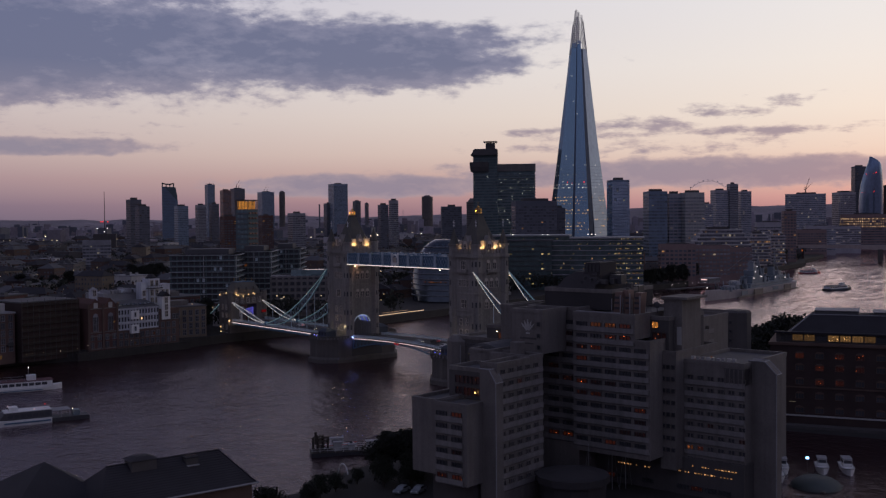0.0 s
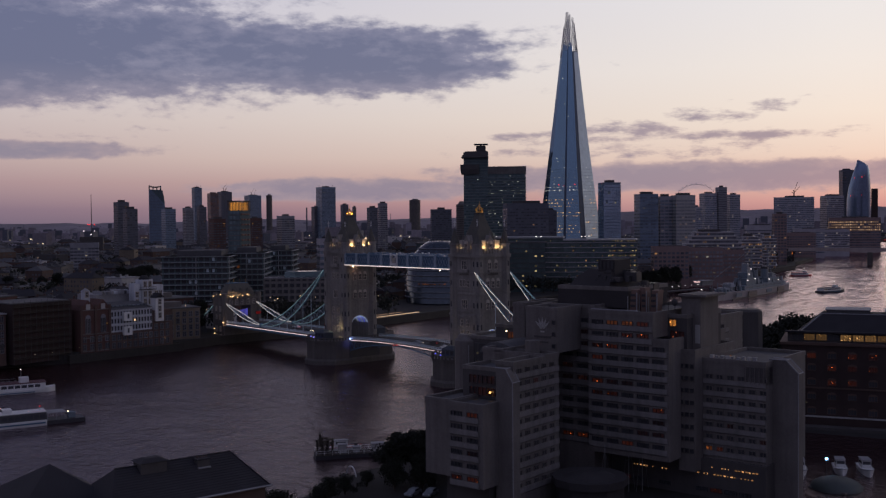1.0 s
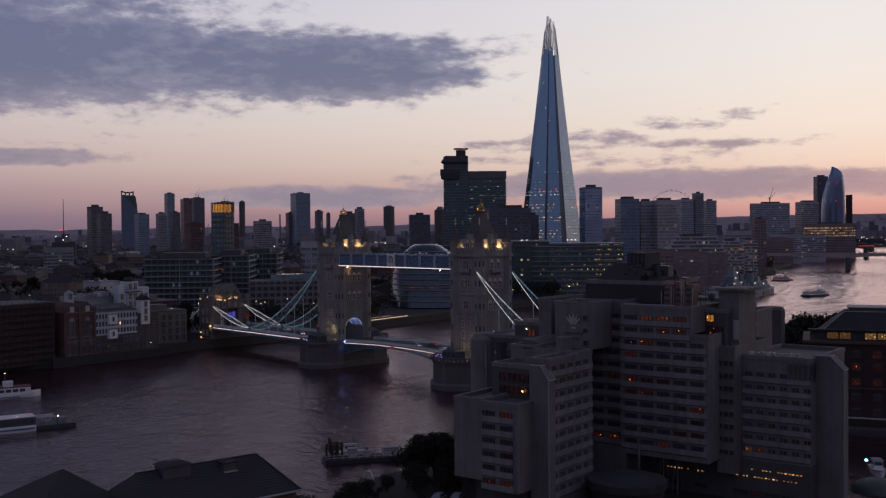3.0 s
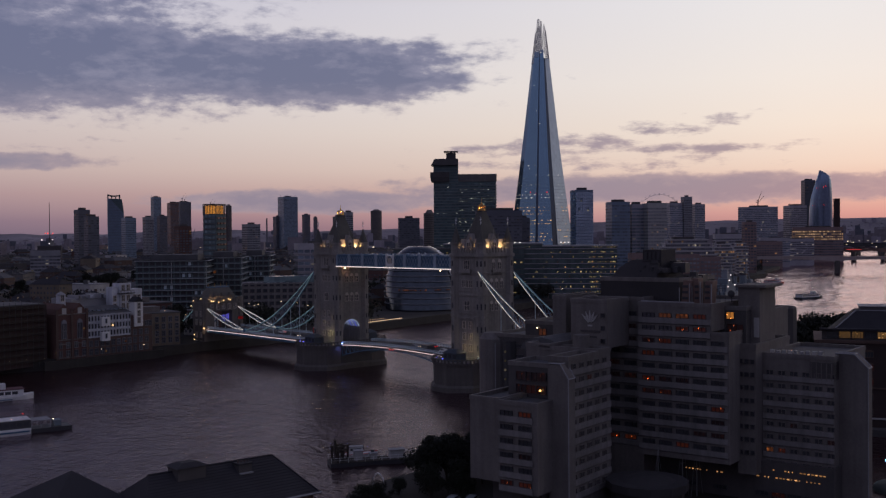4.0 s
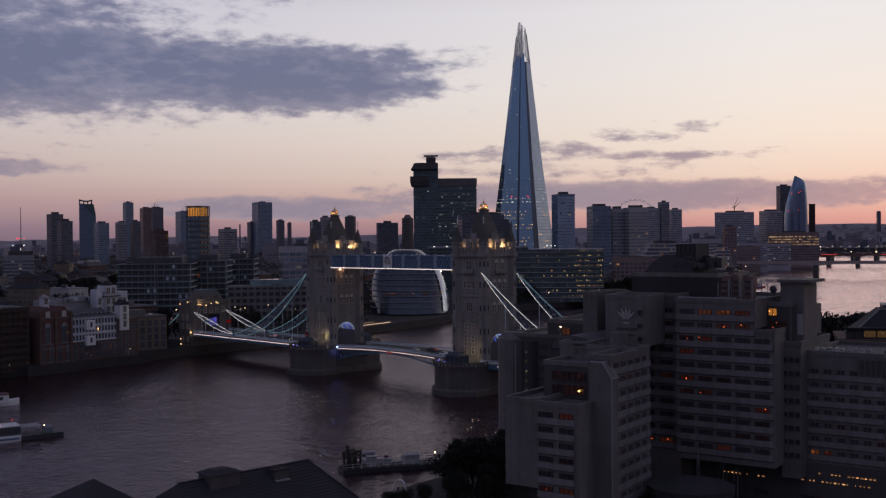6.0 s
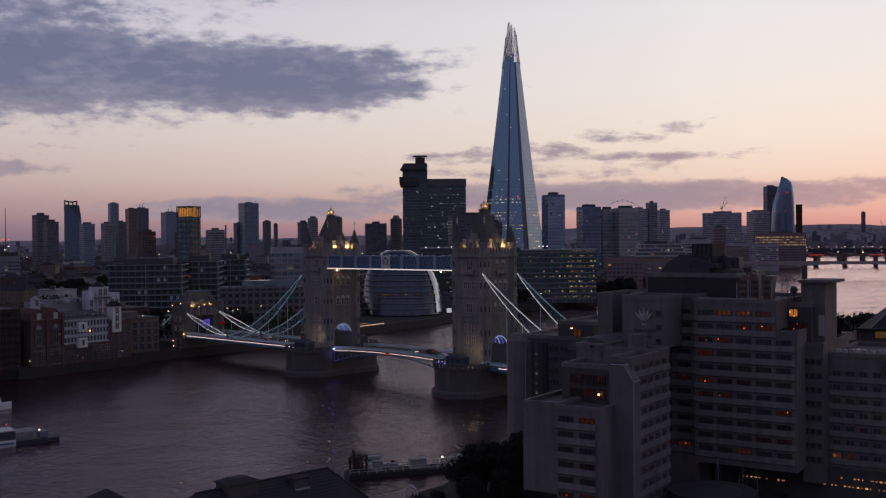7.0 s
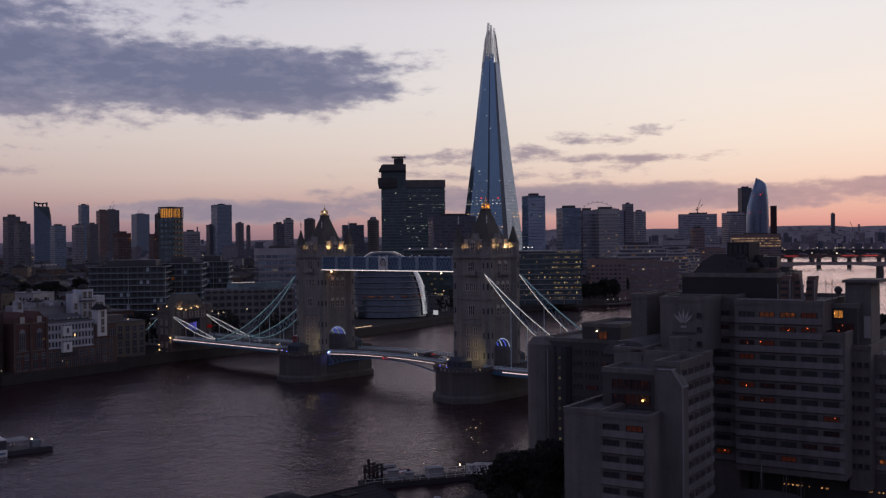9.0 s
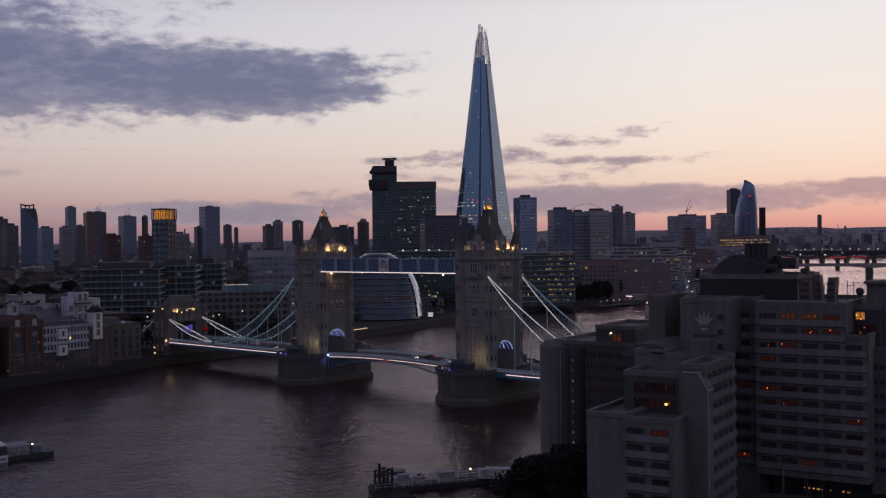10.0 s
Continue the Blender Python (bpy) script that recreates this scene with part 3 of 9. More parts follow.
        vs = [[bm.verts.new(r @ Vector(p)) for p in t] for t in tri]
        bm.faces.new(vs[0]), bm.faces.new(vs[1][::-1])
        for i, j in ((0, 1), (1, 2), (2, 0)):
            bm.faces.new((vs[0][i], vs[1][i], vs[1][j], vs[0][j]))
        bmesh.ops.recalc_face_normals(bm, faces=bm.faces[:])
        dm = part("dormer", bm, portland, T)
        bm = bmesh.new()
        rod(bm, r @ Vector((h - 0.3, 0, 54.3)), r @ Vector((h - 0.3, 0, 56.0)), 0.13, 6, 0.05)
        for s in (-1, 1):
            rod(bm, r @ Vector((h - 0.2, 2.1 * s, 50.0)), r @ Vector((h - 0.2, 2.1 * s, 54.6)), 0.28, 6, 0.06)
        part("pinnacle", bm, portland, dm)
        w = piece("window", W_PAIR, None, dm, r @ Vector((h, 0, 49.0)), math.degrees(a))
    # attic walls behind the parapet
    for a, h, w in ((0, hx, 4.6), (90, hy, 5.0), (180, hx, 4.6), (270, hy, 5.0)):
        r = Matrix.Rotation(radians(a), 4, "Z")
        bm = bmesh.new()
        for s in (-1, 1):
            box(bm, h - 2.4, h - 1.6, min(s * 1.75, s * w), max(s * 1.75, s * w), 47.5, 52.6, m=r)
        part("attic_wall", bm, frame_stone, T)["kind"] = "stuff"
    # windows of the walls
    for a, h, rows in ((0, hx, ((13.0, (-1.6, 1.6), W_SMALL), (17.0, (-1.6, 1.6), W_SMALL), (21.0, (-1.6, 1.6), W_SMALL), (27.6, (0,), W_TRIPLE), (35.6, (-1.8, 0, 1.8), W_SMALL), (42.0, (0,), W_TRIPLE))),
                       (180, hx, ((13.0, (-1.6, 1.6), W_SMALL), (20.0, (-1.6, 1.6), W_SMALL), (27.6, (0,), W_TRIPLE), (35.6, (-1.8, 0, 1.8), W_SMALL), (42.0, (0,), W_TRIPLE))),
                       (90, hy, ((27.4, (-2.6, 0, 2.6), W_PAIR), (35.2, (-2.6, 0, 2.6), W_PAIR), (42.0, (-1.6, 1.6), W_PAIR))),
                       (270, hy, ((27.4, (-2.6, 0, 2.6), W_PAIR), (35.2, (-2.6, 0, 2.6), W_PAIR), (42.0, (-1.6, 1.6), W_PAIR)))):
        r = Matrix.Rotation(radians(a), 4, "Z")
        for z, ys, me in rows:
            for yy in ys:
                piece("window", me, None, T, r @ Vector((h, yy, z)), a)
    # balcony brackets under the cornice
    for a, h in ((0, hx), (90, hy), (180, hx), (270, hy)):
        r = Matrix.Rotation(radians(a), 4, "Z")
        bm = bmesh.new()
        box(bm, h, h + 0.9, -2.4, 2.4, 40.8, 41.9, m=r)
        for i in range(5):
            box(bm, h, h + 0.7, -2.2 + i * 1.05, -1.95 + i * 1.05, 39.9, 40.8, m=r)
        part("balcony", bm, portland, T)
    # ribs of the road arch, blue lit
    for i in range(5):
        yy = (hy - 0.5 - i * 1.7) * (1 if y > 0 else 1)
        bm = bmesh.new()
        for j in range(seg):
            (xa, za), (xb, zb) = pts[j], pts[j + 1]
            if 1 <= j <= 8:
                rod(bm, (xa * 0.96, yy, za - 0.3), (xb * 0.96, yy, zb - 0.3), 0.13, 5)
        part("arch_rib", bm, (strip_blue if i % 2 else strip_ice), T, "blue light tube in the arch")
    return T


def slit():
    me = bpy.data.meshes.new("slit_window")
    bm = boxes((0, 0.08, -0.28, 0.28, 0, 1.9))
    bm.to_mesh(me)
    bm.free()
    me.materials.append(glass)
    return me


W_SLIT = slit()
strip_blue = lamp_surface("arch_blue", (0.12, 0.17, 1.0), 0.7)
strip_ice = lamp_surface("arch_ice", (0.62, 0.74, 1.0), 0.5)
for y in (PIER_Y, -PIER_Y):
    bridge_tower(y, "gothic pale stone bridge tower with corner turrets and slate roof")


def bridge_pier(y):
    P = thing("bridge_pier", "dark granite river pier with pointed cutwaters", "pier", (0, y, 0), group="bridge piers")
    w = 9.9
    plan = [(20.8, -3.0), (20.8, 3.0), (15.0, w), (-15.0, w), (-20.8, 3.0), (-20.8, -3.0), (-15.0, -w), (15.0, -w)]
    def sc(k):
        return [(x + k * (1 if x > 0 else -1), yy + k * (1 if yy > 0 else -1)) for x, yy in plan]
    bm = bmesh.new()
    prism(bm, sc(0.75), -3, 1.6, top=sc(0.65))
    prism(bm, sc(0.65), 1.6, 2.4, top=sc(0.1))
    prism(bm, sc(0.0), 2.4, 9.4)
    prism(bm, sc(0.4), 9.4, 10.1)
    part("masonry", bm, granite, P)
    for z in (4.7, 6.2, 7.7):
        bm = bmesh.new()
        prism(bm, sc(0.05), z, z + 0.1)
        part("stone_course", bm, granite, P)
    bm = bmesh.new()
    lo = sc(0.3)
    for i in range(8):
        a, b = Vector((*lo[i], 10.1)), Vector((*lo[(i + 1) % 8], 10.1))
        n = max(2, int((b - a).length / 1.5))
        for j in range(n):
            p = a.lerp(b, (j + 0.5) / n)
            box(bm, p.x - 0.25, p.x + 0.25, p.y - 0.25, p.y + 0.25, 10.1, 11.1)
        rod(bm, a + Vector((0, 0, 1.1)), b + Vector((0, 0, 1.1)), 0.18, 4)
    part("balustrade", bm, granite, P)
    for sx in (1, -1):
        bm = bmesh.new()
        box(bm, sx * 14.0 - 2.4, sx * 14.0 + 2.4, -3.2, 3.2, 10.1, 13.0)
        prism(bm, [(sx * 14.0 - 2.7, -3.5), (sx * 14.0 + 2.7, -3.5), (sx * 14.0 + 2.7, 3.5), (sx * 14.0 - 2.7, 3.5)], 13.0, 14.2, top=[(sx * 14.0 - 1, -1.5), (sx * 14.0 + 1, -1.5), (sx * 14.0 + 1, 1.5), (sx * 14.0 - 1, 1.5)])
        c = part("control_cabin", bm, cabin_dark, P, "dark painted control cabin")
        for yy in (-2.2, 0, 2.2):
            piece("cabin_window", CABIN_GLASS, glass, c, (sx * 16.42, yy, 11.9))
    for yy in (-6.5, -2.0, 5.5):
        bm = boxes((18.6 - abs(yy) * 0.35, 18.8 - abs(yy) * 0.35, yy - 0.1, yy + 0.1, 10.9, 11.15))
        part("blue_lamp", bm, blue_light, P, "small blue navigation lamp")
    # no recess is cut: a dark plate facing mid-river stands for the chamber's shade
    s = -1 if y > 0 else 1
    bm = boxes((-8, 8, s * w - 0.03, s * w + 0.12, 2.5, 9.2))
    part("bascule_chamber", bm, steel_dark, P, "dark plate for the shade in the bascule chamber")


cabin_dark = surface("cabin_dark", (0.045, 0.06, 0.08), 0.6, vary=0.2)
CABIN_GLASS = mesh_box("cabin_window", 0.06, 1.5, 1.4)
bridge_pier(PIER_Y)
bridge_pier(-PIER_Y)


strip_walk = lamp_surface("walkway_strip", (1.0, 0.84, 0.82), 0.95)


walk_grey = surface("walkway_blue_grey", (0.27, 0.35, 0.43), 0.5, vary=0.2)


def walkway(x):
    Wk = thing("high_walkway", "blue and white lattice high-level footbridge between the towers", "footbridge", (x, 0, 0), group="high walkways")
    out = 1 if x > 0 else -1
    part("floor_girder", boxes((-1.9, 1.9, -34.2, 34.2, 41.9, 42.7)), blue_dark, Wk)
    part("roof_girder", boxes((-1.9, 1.9, -34.2, 34.2, 46.0, 46.6)), blue_dark, Wk)
    part("cabin", boxes((-1.6, 1.6, -34.2, 34.2, 42.7, 46.0)), blue_dark, Wk)
    for side in (-1, 1):
        for k in range(-4, 5):
            if k == 0 and side == out:
                continue
            part("post", boxes((side * 1.95 - 0.12, side * 1.95 + 0.12, k * 8.4 - 0.75, k * 8.4 + 0.75, 42.2, 46.9)), walk_grey, Wk)
        n = 44
        for lay in (0, 1):
            bm = bmesh.new()
            for i in range(n):
                y0 = -34 + 68 * i / n
                za, zb = (42.9, 45.8) if lay == 0 else (45.8, 42.9)
                rod(bm, (side * 1.82, y0, za), (side * 1.82, y0 + 68 / n * 1.0, zb), 0.11, 4)
            lt = part("lattice", bm, walk_grey, Wk)
            lt["kind"] = "stuff"
    part("light_strip", boxes((out * 1.95 - 0.1, out * 1.95 + 0.1, -34.5, 34.2, 41.65, 41.92)), strip_walk, Wk, "white strip light under the walkway")
    bm = bmesh.new()
    cx = out * 2.05
    for r, z in ((1.6, 44.6),):
        for i in range(16):
            a, b = 2 * math.pi * i / 16, 2 * math.pi * (i + 1) / 16
            rod(bm, (cx, 1.9 * math.cos(a), 44.4 + 2.1 * math.sin(a)), (cx, 1.9 * math.cos(b), 44.4 + 2.1 * math.sin(b)), 0.34, 6)
    box(bm, cx - 0.2, cx + 0.2, -1.5, 1.5, 42.6, 43.4)
    box(bm, cx - 0.2, cx + 0.2, -2.3, -1.6, 41.9, 47.2)
    box(bm, cx - 0.2, cx + 0.2, 1.6, 2.3, 41.9, 47.2)
    em = part("coat_of_arms", bm, white_paint, Wk, "white painted crest with a gilded shield")
    bm = bmesh.new()
    prism(bm, [(cx - 0.1, -0.9), (cx + 0.25, -0.9), (cx + 0.25, 0.9), (cx - 0.1, 0.9)], 43.4, 45.5)
    part("shield", bm, frame_stone, em)
    for s in (-1, 1):
        part("bracket_lamp", boxes((out * 1.7, out * 2.0, s * 28 - 0.16, s * 28 + 0.16, 41.0, 41.4)), lamp_bulb, Wk, "warm lamp under the walkway")


walkway(6.3)
walkway(-6.3)


def chain(sx, sy):
    C = thing("suspension_chain", "blue and white braced suspension chain, lit along its chords", "bridge chain", (sx * 8.8, 0, 0), group="suspension chains")
    def long_pt(s, g):
        return Vector((0, sy * (48.2 + 52.8 * s), 11.6 + (29.4 * (1 - s) ** 1.75 if sy > 0 else 27.6 * (1 - s) ** 1.85) + g * 2.1 * math.sin(math.pi * min(1, s * 1.02)) ** 0.8))
    def short_pt(s, g):
        return Vector((0, sy * (101 + 34 * s), 11.6 + 8.6 * s ** 1.35 + g * 1.15 * math.sin(math.pi * s)))
    for fn, n in ((long_pt, 14), (short_pt, 7)):
        for g in (1, -1):
            pts = [fn(i / n / 2, g) for i in range(n * 2 + 1)]
            bm = bmesh.new()
            tube(bm, pts, 0.24, 6)
            ch = part("chord", bm, chain_blue, C)
            bm = bmesh.new()
            tube(bm, [p + Vector((0.46, 0, 0.1)) for p in pts], 0.075, 4)
            part("light_strip", bm, (strip_chain_dim if sy < 0 and fn is long_pt or sy > 0 and sx < 0 and g > 0 else strip_chain), ch, "strip light along the chord")
        for i in range(n):
            a, b = fn(i / n, 1), fn((i + 1) / n, -1)
            c, d = fn(i / n, -1), fn((i + 1) / n, 1)
            for p, q in ((a, b), (c, d), (a, c)):
                if (p - q).length > 0.5:
                    bm = bmesh.new()
                    rod(bm, p, q, 0.11, 5)
                    part("brace", bm, walk_grey if sy < 0 else chain_blue, C)
    bm = bmesh.new()
    bmesh.ops.create_cone(bm, segments=12, radius1=0.9, radius2=0.9, depth=1.2, cap_ends=True, matrix=Matrix.Translation((0, sy * 101, 11.6)) @ Matrix.Rotation(math.pi / 2, 4, "Y"))
    part("pin", bm, blue_dark, C)
    for k in range(1, 12):
        y = 52 + k * 6.6
        if abs(y - 101) < 3 or y > 131:
            continue
        s = (y - 48.2) / 52.8
        z = long_pt(s, -1).z if s < 1 else short_pt((y - 101) / 34, -1).z
        if z > 11.2:
            bm = bmesh.new()
            rod(bm, (0, sy * y, 10.2), (0, sy * y, z), 0.12, 5)
            part("hanger", bm, pale_paint, C)


chain_blue = surface("chain_blue", (0.10, 0.19, 0.27), 0.5, vary=0.2)
strip_chain_dim = lamp_surface("chain_strip_dim", (0.55, 0.85, 0.95), 0.30)
strip_chain = lamp_surface("chain_strip", (1.0, 0.90, 0.86), 0.85)
for sx in (1, -1):
    for sy in (1, -1):
        chain(sx, sy)


def side_span(sy):
    D = thing("side_span", "blue railed road deck hung between tower and abutment", "bridge deck", group="bridge decks")
    y0, y1 = sorted((sy * 47.5, sy * 134.5))
    part("girder", boxes((-9.4, 9.4, y0, y1, 8.6, 9.9)), blue_dark, D)
    part("road", boxes((-6.2, 6.2, y0, y1, 9.9, 10.25)), asphalt, D)
    for s in (-1, 1):
        part("footway", boxes((min(s * 6.2, s * 9.2), max(s * 6.2, s * 9.2), y0, y1, 9.9, 10.4)), concrete, D)
        bm = bmesh.new()
        n = 58
        for i in range(n):
            y = y0 + (i + 0.5) * (y1 - y0) / n
            box(bm, s * 9.2 - 0.1, s * 9.2 + 0.1, y - 0.12, y + 0.12, 10.4, 11.5)
        box(bm, s * 9.2 - 0.12, s * 9.2 + 0.12, y0, y1, 11.45, 11.6)
        box(bm, s * 9.2 - 0.06, s * 9.2 + 0.06, y0, y1, 10.6, 11.2)
        part("parapet", bm, pale_paint, D)
        part("light_strip", boxes((s * 9.5 - 0.1, s * 9.5 + 0.1, y0 + (8 if sy > 0 else 0), y1 - (8 if sy < 0 else 0), 9.68, 9.86)), strip_deck, D, "pinkish strip light along the deck edge")


strip_deck = lamp_surface("deck_strip", (1.0, 0.74, 0.76), 1.1)
side_span(1)
side_span(-1)


def bascule(sy):
    B = thing("bascule_leaf", "pale blue steel lifting leaf, lowered, with road", "bridge leaf", group="bascule leaves")
    def rise(y):
        return 0.9 * (1 - (y / 31) ** 2)
    n = 12
    road = bmesh.new()
    st = [sy * 31 * i / n for i in range(n + 1)]
    def depth(y):
        return 1.0 + 3.4 * (abs(y) / 31) ** 2
    for x in (-7.4, 7.4):
        bm, bt = bmesh.new(), bmesh.new()
        prev = None
        for y in st:
            z = 9.9 + rise(y) - depth(y)
            cur = [bm.verts.new(v) for v in ((x - 0.25, y, z), (x + 0.25, y, z), (x + 0.25, y, z + 0.35), (x - 0.25, y, z + 0.35))]
            if prev:
                for k in range(4):
                    bm.faces.new((prev[k], prev[(k + 1) % 4], cur[(k + 1) % 4], cur[k]))
            else:
                bm.faces.new(cur)
            prev = cur
        bm.faces.new(prev[::-1])
        bmesh.ops.recalc_face_normals(bm, faces=bm.faces[:])
        part("girder", bm, blue_dark, B)
        for a, b in zip(st, st[1:]):
            rod(bt, (x, a, 9.9 + rise(a) - depth(a)), (x, b, 9.9 + rise(b)), 0.16, 4)
            rod(bt, (x, b, 9.9 + rise(b) - depth(b)), (x, b, 9.9 + rise(b)), 0.16, 4)
        part("bracing", bt, blue_dark, B)
    prev = None
    for y in st:
        z = 9.9 + rise(y)
        cur = [road.verts.new(v) for v in ((-7.6, y, z - 0.5), (7.6, y, z - 0.5), (7.6, y, z + 0.35), (-7.6, y, z + 0.35))]
        if prev:
            for k in range(4):
                road.faces.new((prev[k], prev[(k + 1) % 4], cur[(k + 1) % 4], cur[k]))
        else:
            road.faces.new(cur)
        prev = cur
    road.faces.new(prev[::-1])
    bmesh.ops.recalc_face_normals(road, faces=road.faces[:])
    part("road", road, asphalt, B)
    for x in (-7.6, 7.6):
        bm = bmesh.new()
        for i in range(22):
            y = sy * 31 * (i + 0.5) / 22
            box(bm, x - 0.1, x + 0.1, y - 0.1, y + 0.1, 10.2 + rise(y), 11.4 + rise(y))
        for i in range(n):
            a, b = sy * 31 * i / n, sy * 31 * (i + 1) / n
            rod(bm, (x, a, 11.4 + rise(a)), (x, b, 11.4 + rise(b)), 0.1, 4)
            rod(bm, (x, a, 10.8 + rise(a)), (x, b, 10.8 + rise(b)), 0.22, 4)
        part("parapet", bm, pale_paint, B)
        bm = bmesh.new()
        o = 0.35 if x > 0 else -0.35
        tube(bm, [(x + o, sy * (1.2 + 29.4 * i / n), 9.9 + rise(1.2 + 29.4 * i / n)) for i in range(n + 1)], 0.085, 4)
        part("light_strip", bm, strip_deck, B, "pinkish strip light along the leaf")
    part("red_lamp", boxes((7.8, 8.0, sy * 0.9 - 0.12, sy * 0.9 + 0.12, 10.2, 10.45)), lit_red, B, "red navigation lamp")


bascule(1)
bascule(-1)


def abutment(sy):
    A = thing("abutment_tower", "low stone gatehouse with a steep roof, floodlit", "gatehouse", (0, sy * 139, 0), group="abutment gatehouses")
    bm = bmesh.new()
    for x0, x1 in ((-10.5, -5), (5, 10.5)):
        box(bm, x0, x1, -5, 5, -2.5, 22)
    box(bm, -5, 5, -5, 5, 18.5, 22)
    box(bm, -5, 5, -5, 5, -2.5, 8.6)
    part("body", bm, gatehouse_stone, A)
    part("cornice", boxes((-11, 11, -5.5, 5.5, 22, 22.9)), gatehouse_stone, A)
    for x in (-9.6, 9.6):
        for y in (-4.3, 4.3):
            bm = bmesh.new()
            prism(bm, ngon(x, y, 1.5, 8, 0.39), 8, 25.0)
            part("corner_turret", bm, gatehouse_stone, A)
    bm = bmesh.new()
    prism(bm, [(-8.2, -4.4), (8.2, -4.4), (8.2, 4.4), (-8.2, 4.4)], 22.9, 26.0, top=[(-7.2, -3.4), (7.2, -3.4), (7.2, 3.4), (-7.2, 3.4)])
    prism(bm, [(-7.2, -3.4), (7.2, -3.4), (7.2, 3.4), (-7.2, 3.4)], 26.0, 29.6, top=[(-5.4, -1.5), (5.4, -1.5), (5.4, 1.5), (-5.4, 1.5)])
    roof = part("roof", bm, roof_olive, A)
    part("ridge", boxes((-5.5, 5.5, -1.6, 1.6, 29.6, 29.95)), blue_dark, roof)
    for x in (-4.2, 0, 4.2):
        bm = bmesh.new()
        vs = [[bm.verts.new((x + u, y, z)) for u, z in ((-0.9, 25.2), (0.9, 25.2), (0, 27.2))] for y in (1.5, 4.0)]
        bm.faces.new(vs[0]), bm.faces.new(vs[1][::-1])
        for i in range(3):
            bm.faces.new((vs[0][i], vs[0][(i + 1) % 3], vs[1][(i + 1) % 3], vs[1][i]))
        bmesh.ops.recalc_face_normals(bm, faces=bm.faces[:])
        part("dormer", bm, roof_olive, roof)
    for x in (-5.0, -1.7, 1.7, 5.0):
        bm = bmesh.new()
        rod(bm, (x, 0, 29.9), (x, 0, 31.6), 0.10, 5)
        part("finial", bm, gold, roof)
    for x, y, z in ((11.3, 3.4, 24.6), (7.0, 5.75, 23.5), (6.0, 5.75, 23.2), (3.0, 5.75, 22.7), (0.2, 5.75, 23.5), (-2.6, 5.75, 24.0), (-3.4, 5.75, 23.6), (11.3, -3.5, 23.4)):
        bm = bmesh.new()
        bmesh.ops.create_icosphere(bm, subdivisions=1, radius=0.30, matrix=Matrix.Translation((x, y, z)))
        part("parapet_lamp", bm, parapet_glow, A, "small warm parapet lamp")
    for y, z in ((-4.4, 11.2), (-4.2, 6.8), (-4.0, 4.4)):
        part("wall_lamp", boxes((10.5, 10.85, y - 0.25, y + 0.25, z, z + 0.45)), parapet_glow, A, "small warm wall lamp")
    bm = bmesh.new()
    for x in (-9.5, 9.5):
        tube(bm, [(x, sy * 5.0, 19.4), (x, sy * 9.5, 16.6), (x, sy * 15, 13.4), (x, sy * 21, 10.4), (x, sy * 25, 8.8)], 0.32)
    part("land_chain", bm, chain_blue, A, "dim blue anchor chain")
    bm = bmesh.new()
    tube(bm, [(9.9, sy * 5.0, 19.6), (9.9, sy * 9.5, 16.8), (9.9, sy * 15, 13.6), (9.9, sy * 21, 10.6)], 0.10)
    part("chain_strip", bm, strip_chain_dim, A)
    for x in [-9 + 1.5 * k for k in range(13)]:
        for f in (1, -1):
            part("merlon", boxes((x - 0.4, x + 0.4, f * 5.2 - 0.25, f * 5.2 + 0.25, 22.9, 24.0)), gatehouse_stone, A)
    for y in [-4 + 1.6 * k for k in range(6)]:
        part("merlon", boxes((10.5, 11.0, y - 0.4, y + 0.4, 22.9, 24.0)), gatehouse_stone, A)
    for x in (-6.5, -3.2, 0, 3.2, 6.5):
        for f in (1, -1):
            piece("window", W_SMALL, None, A, (x, f * 5.0, 19.3), 90 * f)
    for z in (2, 6, 12, 16):
        for y in (-2, 2):
            piece("window", W_SMALL, None, A, (10.5, y, z), 0)
    for k, (x, w, z) in enumerate(((-3.2, 0.7, 13.0), (-2.1, 0.5, 13.8), (-1.0, 0.8, 13.2), (0.2, 0.6, 14.4))):
        part("arch_light", boxes((x, x + w, sy * -4.6 - 0.2, sy * -4.6 + 0.2, z, 16.9 - 0.2 * k)), arch_violet, A, "violet-blue light inside the arch")


gatehouse_stone = surface("gatehouse_stone", (0.15, 0.135, 0.12), 0.85, vary=0.42, scale=0.55, bump=0.35, stains=0.45)
parapet_glow = lamp_surface("parapet_glow", (1.0, 0.62, 0.30), 1.6)
arch_violet = lamp_surface("arch_violet", (0.20, 0.18, 1.0), 0.45, 0.4)
abutment(1)
abutment(-1)
N = thing("navigation_lamp", "bright blue navigation lamp beside the bascule", "lamp", (8.3, -30.2, 10.1))
bm = bmesh.new()
bmesh.ops.create_icosphere(bm, subdivisions=2, radius=0.34, matrix=Matrix.Translation((0, 0, 0.5)))
part("globe", bm, lamp_surface("navigation_blue", (0.30, 0.42, 1.0), 4.5), N, "glowing blue globe", True)
part("bracket", boxes((-0.8, 0.1, -0.1, 0.1, -0.1, 0.2)), steel_dark, N)
